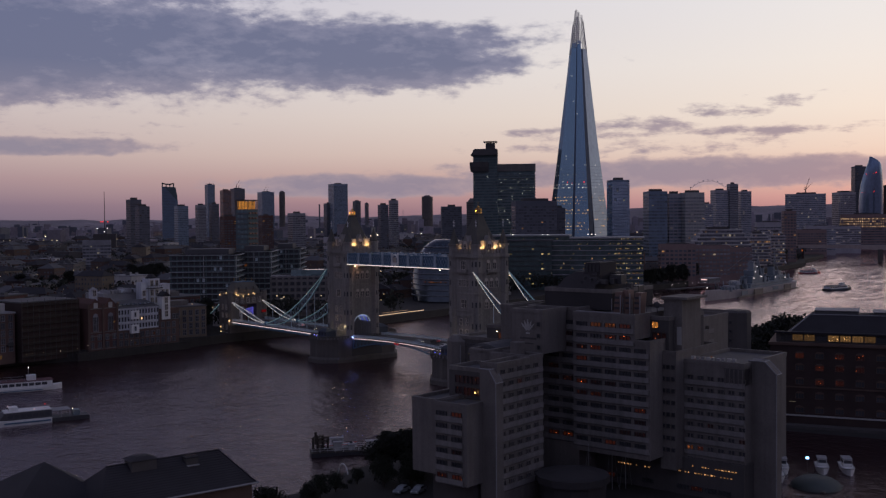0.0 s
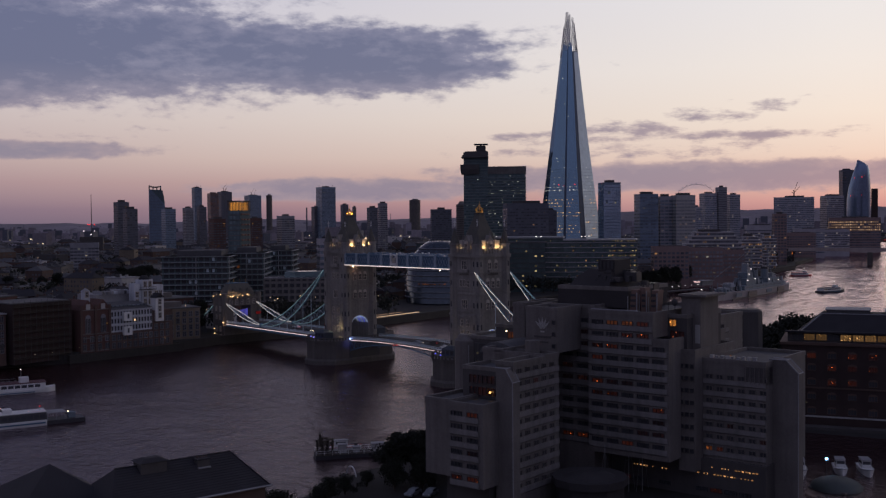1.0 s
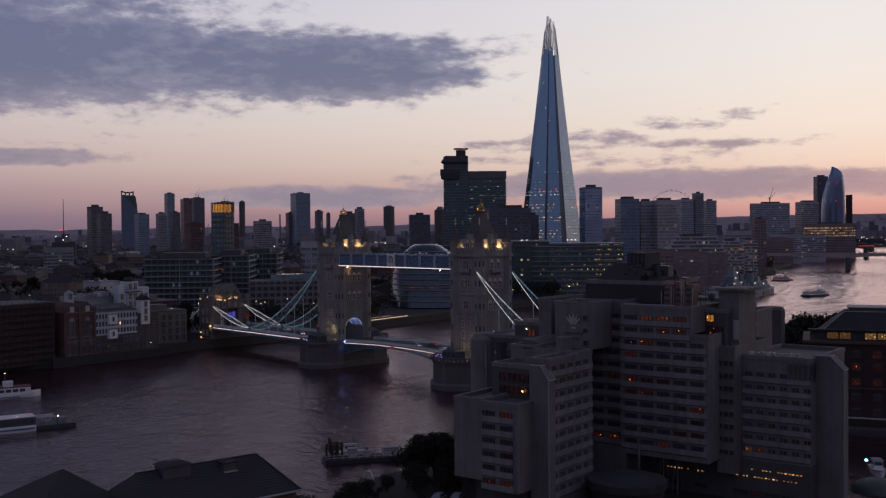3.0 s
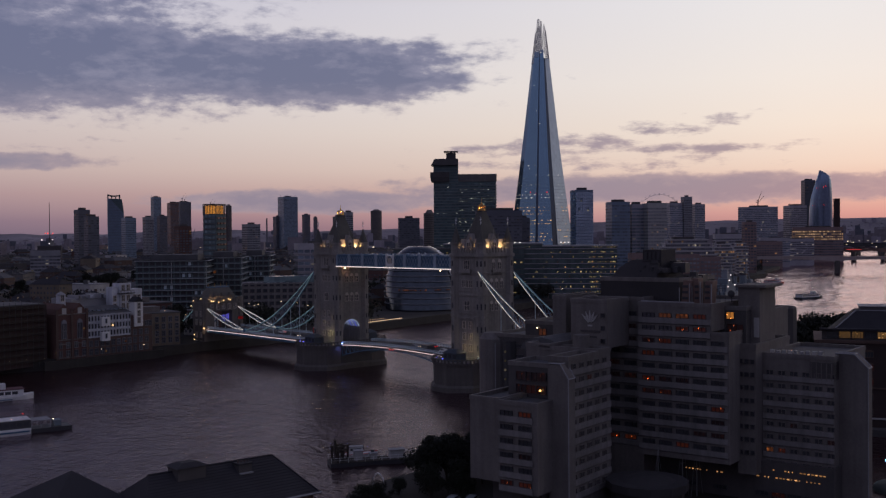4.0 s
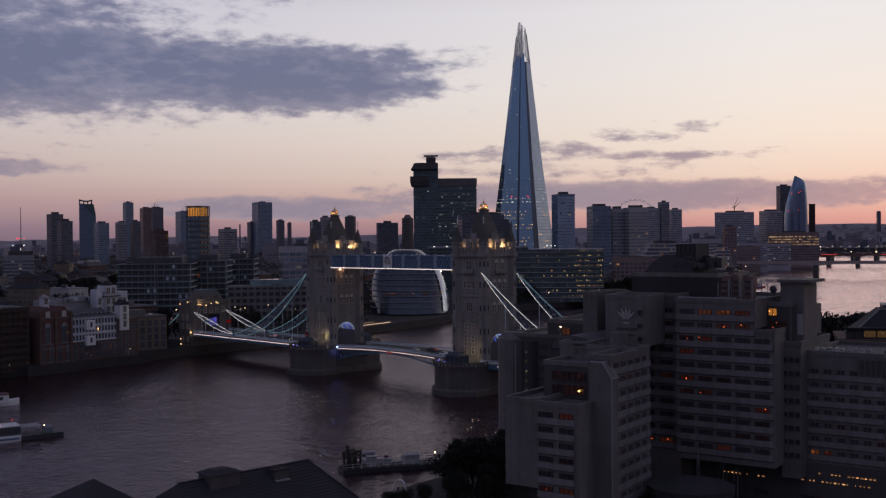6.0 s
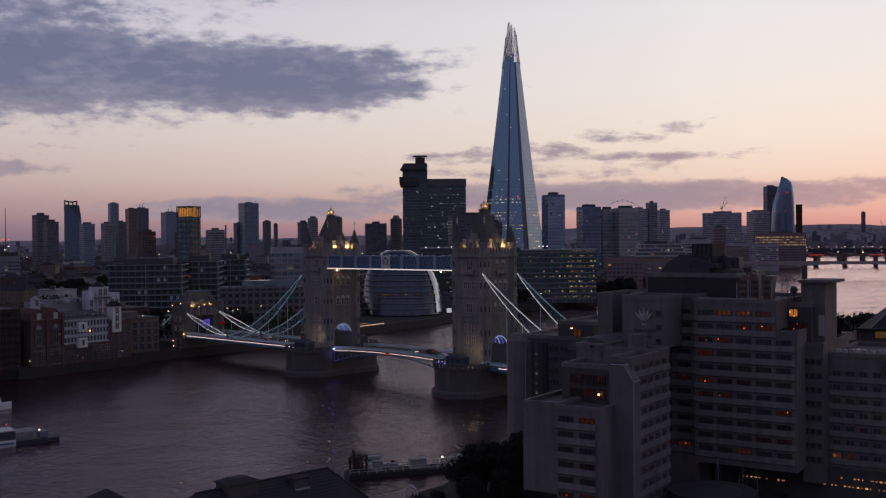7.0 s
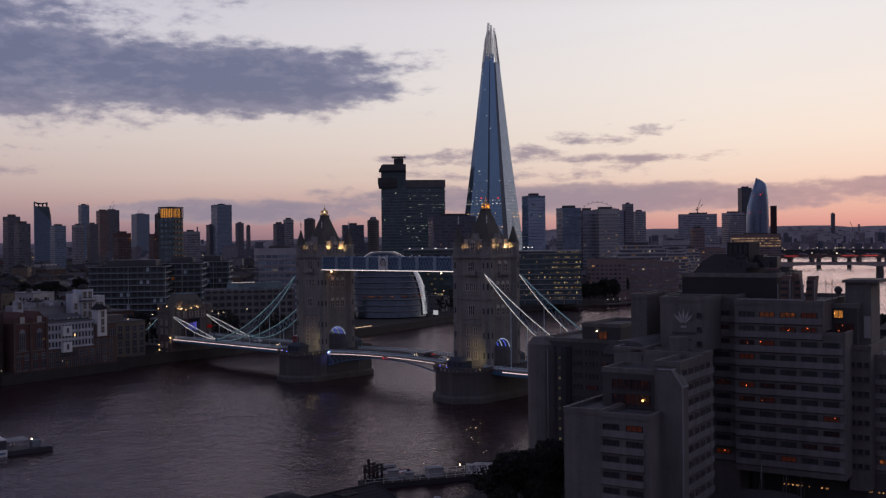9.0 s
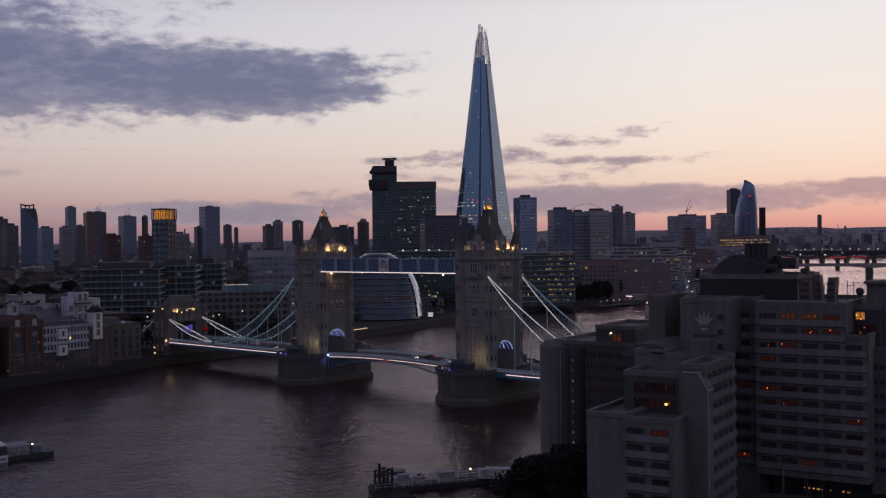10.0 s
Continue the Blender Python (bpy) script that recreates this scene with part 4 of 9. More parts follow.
for sy in (1, -1):
    L = thing("deck_lamp", "bright white lamp at the end of the deck", "lamp", (9.9, sy * 133.9, 10.4), group="deck lamps")
    bm = bmesh.new()
    rod(bm, (0, 0, -1.2), (0, 0, 0.2), 0.09, 6)
    rod(bm, (0, 0, 0.1), (0.9, 0, 0.2), 0.07, 6)
    part("post", bm, blue_dark, L)
    bm = bmesh.new()
    bmesh.ops.create_icosphere(bm, subdivisions=2, radius=0.42, matrix=Matrix.Translation((0.9, 0, 0.2)))
    part("globe", bm, parapet_glow, L, "glowing white globe", True)

S = thing("traffic_signal", "red-glowing traffic signal on a dark gantry over the deck", "traffic signal", (-4.0, -125.2, 10.25))
bm = bmesh.new()
rod(bm, (-2.6, 0, 0), (-2.6, 0, 5.6), 0.14, 6)
rod(bm, (-2.6, 0, 5.4), (2.2, 0, 5.4), 0.10, 6)
part("gantry", bm, steel_dark, S)
part("housing", boxes((-1.4, 1.6, -0.2, 0.2, 4.2, 5.9)), steel_dark, S)
part("lens", boxes((-1.2, 1.4, 0.2, 0.3, 4.4, 5.7)), lamp_surface("signal_red", (1.0, 0.05, 0.06), 0.08), S, "dim red lit panel")


HX, HY = 7.6, 6.9


def lamp_at(name, at, power, color, radius=0.3):
    l = bpy.data.lights.new(name, "POINT")
    l.energy, l.color, l.shadow_soft_size = power, color, radius
    ob = new(name, l)
    ob.location = at
    return ob


lamp_at("blue_floodlight", (9.4, -30.0, 8.6), 45, (0.16, 0.22, 1.0), 0.3)
for sy in (1, -1):
    y = sy * PIER_Y
    for dx, dy, power in ((HX - 0.75, 3.3, 26), (HX - 0.75, -3.3, 20), (3.4, HY - 0.75, 200), (-3.4, HY - 0.75, 230)):
        lamp_at("roof_floodlight", (dx, y + dy, 49.9), power, (1.0, 0.60, 0.28), 0.25)
    lamp_at("walkway_floodlight", (3.2, y - sy * (HY + 1.4), 41.0), 120, (1.0, 0.50, 0.28), 0.3)
    lamp_at("crown_floodlight", (0, y, 63.7), 260, (1.0, 0.56, 0.16), 0.3)
    lamp_at("base_floodlight", (10.6, y + 3.6, 14.6), 170, (1.0, 0.78, 0.42), 0.3)
    lamp_at("arch_floodlight", (0, y + 3.5, 17.0), 12, (0.10, 0.14, 1.0), 0.3)
    lamp_at("deck_floodlight", (11.6, sy * 133.9 - sy * 0.8, 10.3), 60, (1.0, 0.62, 0.34), 0.4)
    for dx, dy, power in ((9.2, 3.4, 260), (5.4, 5.0, 330), (1.4, 5.0, 330), (-3.0, 5.0, 330), (9.6, -3.0, 200)):
        lamp_at("gatehouse_floodlight", (dx, sy * 139 + dy, 23.4), power, (1.0, 0.56, 0.25), 0.25)

# ---- the concrete hotel ----
def pane_mesh(name, w, h, glow=None, deep=0.22, frame_mat=None, bars=2):
    """A window unit facing +x: frame, mullions and glass set back, origin at the middle of its foot."""
    bm = bmesh.new()
    framed(bm, w, h, bars, 1, 0.07, 0.07, deep)
    me = bpy.data.meshes.new(name)
    bm.to_mesh(me)
    bm.free()
    me.materials.append(frame_mat or steel_dark), me.materials.append(glow or glass)
    return me


concrete_band = surface("concrete_band", (0.21, 0.197, 0.193), 0.85, vary=0.3, bump=0.3, stains=0.45)
room_dim = room_surface("room_dim", (1.0, 0.22, 0.09), 0.035, 0.35)
room_orange = room_surface("room_orange", (1.0, 0.17, 0.04), 0.22, 0.24)
room_bright = room_surface("room_bright", (1.0, 0.27, 0.06), 0.42, 0.34)
room_lamp = room_surface("room_lamp", (1.0, 0.36, 0.07), 0.30, 0.8)
WIDE = {k: pane_mesh("window", 2.35, 0.74, g, bars=3) for k, g in ((0, None), (1, room_dim), (2, room_orange), (3, room_bright))}
NARROW = {k: pane_mesh("window", 1.25, 0.78, g, frame_mat=concrete) for k, g in ((0, None), (1, room_dim), (2, room_orange), (3, room_bright))}
LOGGIA = {k: pane_mesh("window", 1.9, 1.45, g, bars=2) for k, g in ((0, None), (1, room_dim), (2, room_orange), (3, room_bright))}
stair_light = lamp_surface("stair_light", (1.0, 0.82, 0.6), 0.05, 0.6)
TINY = {0: pane_mesh("window", 0.6, 0.7, None, bars=1)}


def facade(parent, at, rz, ys, zs, kinds, band=None, lit=None, band_h=1.2, proud=0.28):
    """Rows of windows on a wall that faces rz, with projecting spandrel bands from band[0] to band[1] below each row."""
    m = pose(*at, 0, 0, rz)
    for i, z in enumerate(zs):
        if band:
            b0, b1 = band
            bm = bmesh.new()
            vs = [(0, b0, z - band_h - 0.15), (proud, b0, z - band_h + 0.1), (proud, b0, z - 0.1), (0, b0, z - 0.1)]
            lo = [bm.verts.new(m @ Vector(v)) for v in vs]
            hi = [bm.verts.new(m @ Vector((v[0], b1, v[2]))) for v in vs]
            for k in range(4):
                bm.faces.new((lo[k], lo[(k + 1) % 4], hi[(k + 1) % 4], hi[k]))
            bm.faces.new(lo[::-1]), bm.faces.new(hi)
            bmesh.ops.recalc_face_normals(bm, faces=bm.faces[:])
            part("spandrel", bm, concrete_band, parent)
        for j, y in enumerate(ys):
            k = (lit or {}).get((i, j), 1 if kinds is WIDE and random.random() < 0.06 else 0)
            piece("window", kinds[k], None, parent, m @ Vector((0.02, y, z)), rz)


def fin(parent, x0, x1, y0, y1, z0, z1, drop):
    """A tall end wall with a chamfered top."""
    bm = bmesh.new()
    prof = [(y0, z0), (y1, z0), (y1, z1 - drop), (y0 + (y1 - y0) * 0.58, z1), (y0, z1)]
    a = [bm.verts.new((x1, y, z)) for y, z in prof]
    b = [bm.verts.new((x0, y, z)) for y, z in prof]
    bm.faces.new(a), bm.faces.new(b[::-1])
    for i in range(5):
        bm.faces.new((b[i], b[(i + 1) % 5], a[(i + 1) % 5], a[i]))
    bmesh.ops.recalc_face_normals(bm, faces=bm.faces[:])
    f = part("end_fin", bm, concrete, parent)
    bm = bmesh.new()
    for i in (2, 3):
        rod(bm, (x1 + 0.05, *prof[i]), (x1 + 0.05, *prof[i + 1]), 0.13, 4)
        rod(bm, (x0, *prof[i]), (x0, *prof[i + 1]), 0.13, 4)
    rod(bm, (x1, *prof[2]), (x0, *prof[2]), 0.13, 4)
    rod(bm, (x1, *prof[3]), (x0, *prof[3]), 0.13, 4)
    rod(bm, (x1 + 0.06, y1 - 0.05, z0), (x1 + 0.06, y1 - 0.05, z1 - drop), 0.1, 4)
    part("flashing", bm, roof_pale, f, "pale metal flashing")
    return f


def slab(parent, r, mt=None, cope=True, name="wing"):
    x0, x1, y0, y1, z0, z1 = r
    w = part(name, boxes(r), mt or concrete, parent)
    if cope:
        t = 0.5
        part("parapet", boxes((x0 - 0.1, x1 + 0.1, y0 - 0.1, y0 + t, z1, z1 + 0.8), (x0 - 0.1, x1 + 0.1, y1 - t, y1 + 0.1, z1, z1 + 0.8),
                              (x0 - 0.1, x0 + t, y0 + t, y1 - t, z1, z1 + 0.8), (x1 - t, x1 + 0.1, y0 + t, y1 - t, z1, z1 + 0.8)), concrete, w)
        part("roof_deck", boxes((x0 + t, x1 - t, y0 + t, y1 - t, z1, z1 + 0.1)), roofing, w)
    return w


def build_hotel():
    H = thing("hotel", "brutalist grey concrete hotel of stepped wings with few lit rooms", "hotel", (0, 0, 0), 10)
    # end block with projecting bay
    slab(H, (147, 163.0, 144.3, 150.6, 11.5, 25.2))
    slab(H, (147, 163.4, 150.6, 158.3, 10.2, 25.0))
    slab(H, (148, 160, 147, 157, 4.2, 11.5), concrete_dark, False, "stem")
    rows_a = [23.3 - 2.38 * i for i in range(6)]
    facade(H, (163.4, 154.4, 0), 0, (-2.2, 1.5), rows_a, WIDE, (-3.7, 3.0), {(0, 1): 2, (5, 0): 2, (5, 1): 2, (3, 1): 1, (1, 0): 0})
    facade(H, (155, 144.3, 0), -90, (6.5,), rows_a, WIDE)
    fin(H, 156.4, 158.6, 157.7, 161.6, 4.2, 32.0, 2.5)
    slab(H, (146, 155, 147.2, 156.6, 25.2, 30.6), concrete_dark)
    facade(H, (155, 151.5, 0), 0, (-1.6, 0.5, 2.6), [25.9, 28.2], LOGGIA, None, {(0, 0): 1, (0, 1): 2, (0, 2): 2, (1, 0): 1, (1, 1): 1, (1, 2): 1})
    bm = bmesh.new()
    bmesh.ops.create_icosphere(bm, subdivisions=2, radius=0.2, matrix=Matrix.Translation((155.5, 154.1, 26.6)))
    part("loggia_lamp", bm, loggia_glow, H, "bright amber loggia lamp")
    # wing between end fin and main block
    slab(H, (141.5, 146, 148, 160.6, 4.2, 32.6))
    slab(H, (146, 157, 156.6, 160.6, 4.2, 32.3))
    rows_w = [30.9 - 2.4 * i for i in range(10)]
    facade(H, (149.3, 160.6, 0), 90, (-6.0, -3.2, -0.4, 2.4, 5.2), rows_w, NARROW, (-8.2, 7.6), {(1, 2): 2})
    # recess
    slab(H, (112, 128.5, 148, 161.0, 4.2, 41.0))
    facade(H, (128.5, 156.4, 0), 0, (-1.7, 1.9), [38.2 - 2.4 * i for i in range(11)], WIDE, (-4.2, 4.2), {(2, 0): 3, (5, 1): 1, (10, 1): 2, (10, 0): 2, (5, 0): 1})
    # tower with the crest
    slab(H, (129, 138, 150.5, 158.2, 32.6, 41.0))
    crest = part("crest_sign", boxes((138.0, 138.08, 154.1, 155.1, 36.6, 36.9)), concrete_light, H, "pale fan-shaped crest on the wall")
    for k in range(-2, 3):
        bm = bmesh.new()
        r = Matrix.Translation((138.1, 154.6, 36.9)) @ Matrix.Rotation(-0.33 * k, 4, "X")
        vs = [bm.verts.new(r @ Vector(p)) for p in ((0.06, -0.04, 0.5), (0.06, 0.04, 0.5), (0.06, 0.22, 1.7), (0.06, 0.06 * k, 2.8 - abs(k) * 0.1), (0.06, -0.22, 1.7))]
        lo = [bm.verts.new(v.co + Vector((-0.14, 0, 0))) for v in vs]
        bm.faces.new(vs)
        for i in range(5):
            bm.faces.new((lo[i], lo[(i + 1) % 5], vs[(i + 1) % 5], vs[i]))
        part("feather", bm, concrete_light, crest)
    part("sign_bar", boxes((138.0, 138.12, 152.6, 156.6, 35.5, 35.9)), concrete_dark, H, "dark bar of lettering")
    part("sign_bar", boxes((138.0, 138.12, 153.2, 156.0, 34.5, 34.8)), concrete_dark, H, "dark bar of lettering")
    facade(H, (134, 150.5, 0), -90, (0,), [38.6, 36.2], WIDE, None, {(0, 0): 2})
    facade(H, (138, 157.3, 0), 0, (0,), [38.4, 36.0, 33.6], TINY)
    # main block
    slab(H, (104, 130.6, 161.0, 178.9, 12.0, 35.2))
    slab(H, (104, 130.6, 161.0, 175.5, 36.0, 40.3))
    lit = {(0, 1): 3, (0, 2): 3, (0, 3): 2, (1, 2): 2, (1, 3): 2, (2, 1): 2, (3, 0): 2, (5, 0): 2, (5, 1): 1, (6, 1): 2, (6, 0): 1, (7, 4): 2, (8, 4): 1, (9, 4): 1, (10, 2): 2, (9, 3): 1}
    rows_m = [38.3 - 2.4 * i for i in range(11)]
    facade(H, (130.6, 169.7, 0), 0, (-6.6, -3.2, 0.2, 3.6), rows_m[:2], WIDE, (-8.6, 5.7), lit)
    facade(H, (130.6, 169.7, 0), 0, (-6.6, -3.2, 0.2, 3.6, 7.0), rows_m[2:], WIDE, (-8.6, 8.9), {(i - 2, j): k for (i, j), k in lit.items() if i > 1})
    # stair tower, dark roof room, chimney
    slab(H, (106, 125.2, 178.4, 181.8, 9.5, 32.8))
    facade(H, (125.2, 180.1, 0), 0, (-1.1, 0, 1.1), [30 - 2.4 * i for i in range(8)], TINY)
    slab(H, (108, 124, 174.5, 179.6, 32.8, 39.6), concrete_dark)
    piece("window", pane_mesh("window", 1.4, 1.2, room_lamp, bars=2), None, H, (124.02, 176.6, 38.0), 0)
    for k, y in enumerate((177.0, 178.1)):
        piece("window", LOGGIA[1], None, H, (124.02, y, 35.6 - 0.1 * k), 0)
    ch = slab(H, (113, 121.5, 177.2, 181.3, 32.8, 43.8), None, False, "chimney")
    part("cap", boxes((112.5, 122, 176.8, 182.6, 43.8, 44.3)), concrete, ch)
    part("sign_panel", boxes((121.5, 121.62, 180.2, 181.2, 34.5, 38.2)), concrete_light, ch, "pale sign panel")
    # right wing
    slab(H, (100, 121.6, 181.8, 194.6, 9.8, 31.0))
    lit2 = {(6, 0): 3, (6, 1): 2, (5, 5): 1, (4, 2): 1}
    facade(H, (121.6, 188.2, 0), 0, (-5.0, -2.8, -0.6, 1.6, 3.8, 6.0), [27.8 - 2.38 * i for i in range(8)], NARROW, (-6.3, 6.5), lit2, 1.1, 0.25)
    # the loggia is not cut back: its inner shade is a dark box behind posts
    part("roof_room", boxes((116, 121.75, 190.5, 194.6, 27.3, 30.6)), concrete_dark, H, "loggia with its shade as a dark box")
    for k in range(5):
        part("loggia_post", boxes((121.75, 121.95, 190.7 + k * 0.9, 190.85 + k * 0.9, 27.4, 30.5)), concrete, H)
    fin(H, 115.6, 118, 193.9, 199.7, 4.2, 32.0, 2.4)
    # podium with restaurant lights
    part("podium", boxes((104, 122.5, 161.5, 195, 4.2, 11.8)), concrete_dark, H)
    for x, y0, y1, z in ((122.6, 167, 175, 8.5), (122.6, 181, 193, 8.8), (122.6, 184, 194, 10.2)):
        n = int((y1 - y0) / 0.7)
        bm = bmesh.new()
        for i in range(n):
            if random.random() < 0.8:
                box(bm, x, x + 0.06, y0 + i * 0.7, y0 + i * 0.7 + random.uniform(0.15, 0.5), z, z + 0.22)
        b = part("festoon_lights", bm, festoon_glow, H, "row of warm restaurant lights")
        b["kind"] = "stuff"
    facade(H, (122.5, 178, 0), 0, (-13, -10, -4, 4, 7, 10, 13), [5.4], {0: WIDE[0], 1: WIDE[2]}, None, {(0, 4): 1, (0, 0): 1})
    bm = bmesh.new()
    prism(bm, ngon(143, 168.5, 6.5, 12), 4.2, 9.0)
    prism(bm, ngon(143, 168.5, 7.3, 12), 9.0, 10.4)
    prism(bm, ngon(143, 168.5, 5.0, 12), 10.4, 11.4, top=ngon(143, 168.5, 2, 12))
    part("round_pavilion", bm, bitumen, H)
    # tall stair block, curved roof and river wing behind
    slab(H, (118, 131, 142.4, 145.4, 4.2, 41.0))
    slab(H, (112, 146, 145.4, 150.5, 4.2, 33.0))
    bm = bmesh.new()
    n = 8
    pr = [(146 + 4.4 * math.cos(math.pi * i / n), 32.0 + 2.4 * math.sin(math.pi * i / n)) for i in range(n + 1)]
    a = [bm.verts.new((142, y, z)) for y, z in pr]
    b = [bm.verts.new((126, y, z)) for y, z in pr]
    bm.faces.new(a), bm.faces.new(b[::-1])
    for i in range(n):
        bm.faces.new((a[i], b[i], b[i + 1], a[i + 1]))
    bmesh.ops.recalc_face_normals(bm, faces=bm.faces[:])
    part("barrel_roof", bm, roofing, H)
    bm = bmesh.new()
    bmesh.ops.create_cone(bm, segments=14, radius1=1.5, radius2=1.5, depth=2.6, cap_ends=True, matrix=Matrix.Translation((143, 155.5, 34.2)))
    part("vent_drum", bm, concrete, H)
    slab(H, (92, 112, 114.5, 150, 4.2, 30.5), concrete_dark)
    slab(H, (95, 112, 124, 132.4, 30.5, 33.8), concrete_dark)
    facade(H, (112, 128, 0), 0, (-9, -5.5, -2, 1.5, 5), [28.2 - 2.4 * i for i in range(9)], WIDE, None, {(2, 0): 2, (1, 3): 1, (3, 2): 2})
    piece("window", LOGGIA[3], None, H, (112.02, 128.6, 31.4), 0)
    part("roof_lamp", boxes((112.1, 112.3, 127.2, 127.4, 32.9, 33.1)), lamp_bulb, H, "small warm roof lamp")
    bm = bmesh.new()
    prism(bm, ngon(110.3, 114.2, 3.4, 12), 4.2, 29.8)
    prism(bm, ngon(110.3, 114.2, 3.4, 12), 29.8, 31.2, top=ngon(110.3, 114.2, 2.2, 12))
    part("stair_drum", bm, concrete, H)
    bm = bmesh.new()
    prism(bm, ngon(110.9, 119.6, 2.3, 14), 4.2, 29.6)
    part("dark_bay", bm, steel_dark, H, "dark glazed rounded stair bay")
    bm = bmesh.new()
    rod(bm, (113.3, 116.6, 8), (113.3, 116.6, 29.0), 0.12, 5)
    part("downpipe", bm, roof_pale, H, "pale metal downpipe")
    bm = bmesh.new()
    for k in range(11):
        box(bm, 113.3, 113.5, 119.2, 119.6, 6 + 2.1 * k, 6.5 + 2.1 * k)
    part("stair_windows", bm, stair_light, H, "column of small stair windows")
    # plant rooms on the roof
    slab(H, (106, 124, 149.5, 166.4, 41.0, 44.6), bitumen)
    bm = bmesh.new()
    prism(bm, [(107, 150.2), (121.5, 150.2), (121.5, 160.5), (107, 160.5)], 44.6, 47.2, top=[(109, 151.6), (119.5, 151.6), (119.5, 160.0), (109, 160.0)])
    prism(bm, [(109, 151.6), (119.5, 151.6), (119.5, 160.0), (109, 160.0)], 47.2, 48.7, top=[(111, 153.5), (118, 153.5), (118, 159.2), (111, 159.2)])
    part("plant_roof", bm, bitumen, H)
    rnd = random.Random(5)
    for k in range(16):
        x, y = rnd.uniform(107, 120), rnd.uniform(150.5, 166)
        w, d, h = rnd.uniform(0.8, 2.6), rnd.uniform(0.8, 3.0), rnd.uniform(0.8, 2.4)
        z = 44.2 if x > 119 or y > 163 or y < 153 else 46.2
        b = part("roof_unit", boxes((x, x + w, y, y + d, z, z + h)), rnd.choice((bitumen, concrete_dark, steel_dark)), H)
        part("duct", boxes((x + w, x + w + 1.2, y + d * 0.3, y + d * 0.6, z, z + h * 0.6)), steel_dark, b)
    pb = part("lift_house", boxes((111, 118, 156.0, 160.0, 47.2, 50.8)), bitumen, H)
    for k in range(4):
        part("louvre", boxes((118, 118.15, 156.4 + k * 0.9, 156.9 + k * 0.9, 48.7, 50.4)), steel_dark, pb)
    for x, y0, y1, z1, lean in ((124.4, 167.0, 168.6, 45.0, 0.5), (123.6, 169.2, 170.4, 45.4, -0.3), (122.8, 170.9, 172.3, 44.9, 0.4)):
        bm = bmesh.new()
        vs = box(bm, x - 2.4, x, y0, y1, 40.5, z1)
        for v in vs[4:]:
            v.co.y += lean
        unit = part("cooling_unit", bm, rust, H, "weathered tan cooling unit")
        for k in range(3):
            z = 41.4 + k * 1.1
            part("louvre", boxes((x, x + 0.12, y0 + 0.25, y1 - 0.15, z, z + 0.5)), steel_dark, unit)
        bm = bmesh.new()
        rod(bm, (x + 0.3, y1 + 0.25, 40.4), (x + 0.3, y1 + 0.25, z1 - 0.6), 0.11, 6)
        rod(bm, (x + 0.3, y0 - 0.2, 40.4), (x + 0.3, y0 - 0.2, z1 - 1.4), 0.09, 6)
        part("flue_pipe", bm, roof_pale, unit, "pale flue pipe")
    part("roof_gutter", boxes((130.0, 130.3, 161.4, 172.0, 41.1, 41.3)), roof_pale, H, "pale parapet edge")
    bm = bmesh.new()
    bmesh.ops.create_icosphere(bm, subdivisions=2, radius=0.7, matrix=Matrix.Translation((123, 176.4, 42.6)) @ Matrix.Diagonal((0.3, 1, 1, 1)))
    rod(bm, (122.8, 176.4, 41.0), (122.8, 176.4, 42.6), 0.08, 5)
    part("satellite_dish", bm, steel_dark, H)
    bm = bmesh.new()
    for y in (174.6, 175.6):
        rod(bm, (124, y, 41), (124, y, 44.4), 0.05, 4)
    rod(bm, (124, 174.4, 43.6), (124, 175.8, 43.6), 0.04, 4)
    part("antenna", bm, steel_dark, H)
    # wing on the far side
    slab(H, (84, 111, 164, 174.4, 4.2, 37.2))
    facade(H, (104, 174.4, 0), 90, (-5.5, -2.7, 0.1, 2.9, 5.7, 8.5), [35.0 - 2.4 * i for i in range(6)], NARROW, (-6.9, 12), {(0, 4): 2}, 1.1, 0.2)
    slab(H, (44, 53, 149.0, 160.0, 4.2, 34.0), concrete_dark)
    bm = bmesh.new()
    prism(bm, ngon(50.5, 162.1, 3.6, 8, 0.39), 4.2, 34.9)
    prism(bm, ngon(50.5, 162.1, 3.6, 8, 0.39), 34.9, 35.5, top=ngon(50.5, 162.1, 3.0, 8, 0.39))
    drum = part("stair_drum", bm, concrete_dark, H)
    for k in range(9):
        piece("window", TINY[0], None, drum, (53.85, 161.6, 32.0 - 2.4 * k), 0)
    for x, y, z in ((119.8, 183.2, 32.2), (118.0, 186.0, 32.2)):
        part("roof_lamp", boxes((x, x + 0.2, y, y + 0.2, z - 0.6, z)), room_lamp, H, "small warm roof lamp")
    # parapet tiles and roof gear along the low wing
    rg = random.Random(12)
    for k in range(9):
        y = 183.0 + k * 1.1
        part("roof_unit", boxes((120.2, 121.0, y, y + rg.uniform(0.5, 0.95), 31.8, 32.0 + rg.uniform(0.1, 0.5))), rg.choice((roof_pale, steel, concrete_light)), H)


loggia_glow = lamp_surface("loggia_glow", (1.0, 0.55, 0.16), 3.0)
festoon_glow = lamp_surface("festoon_glow", (1.0, 0.50, 0.20), 0.55, 0.7)
random.seed(11)
build_hotel()

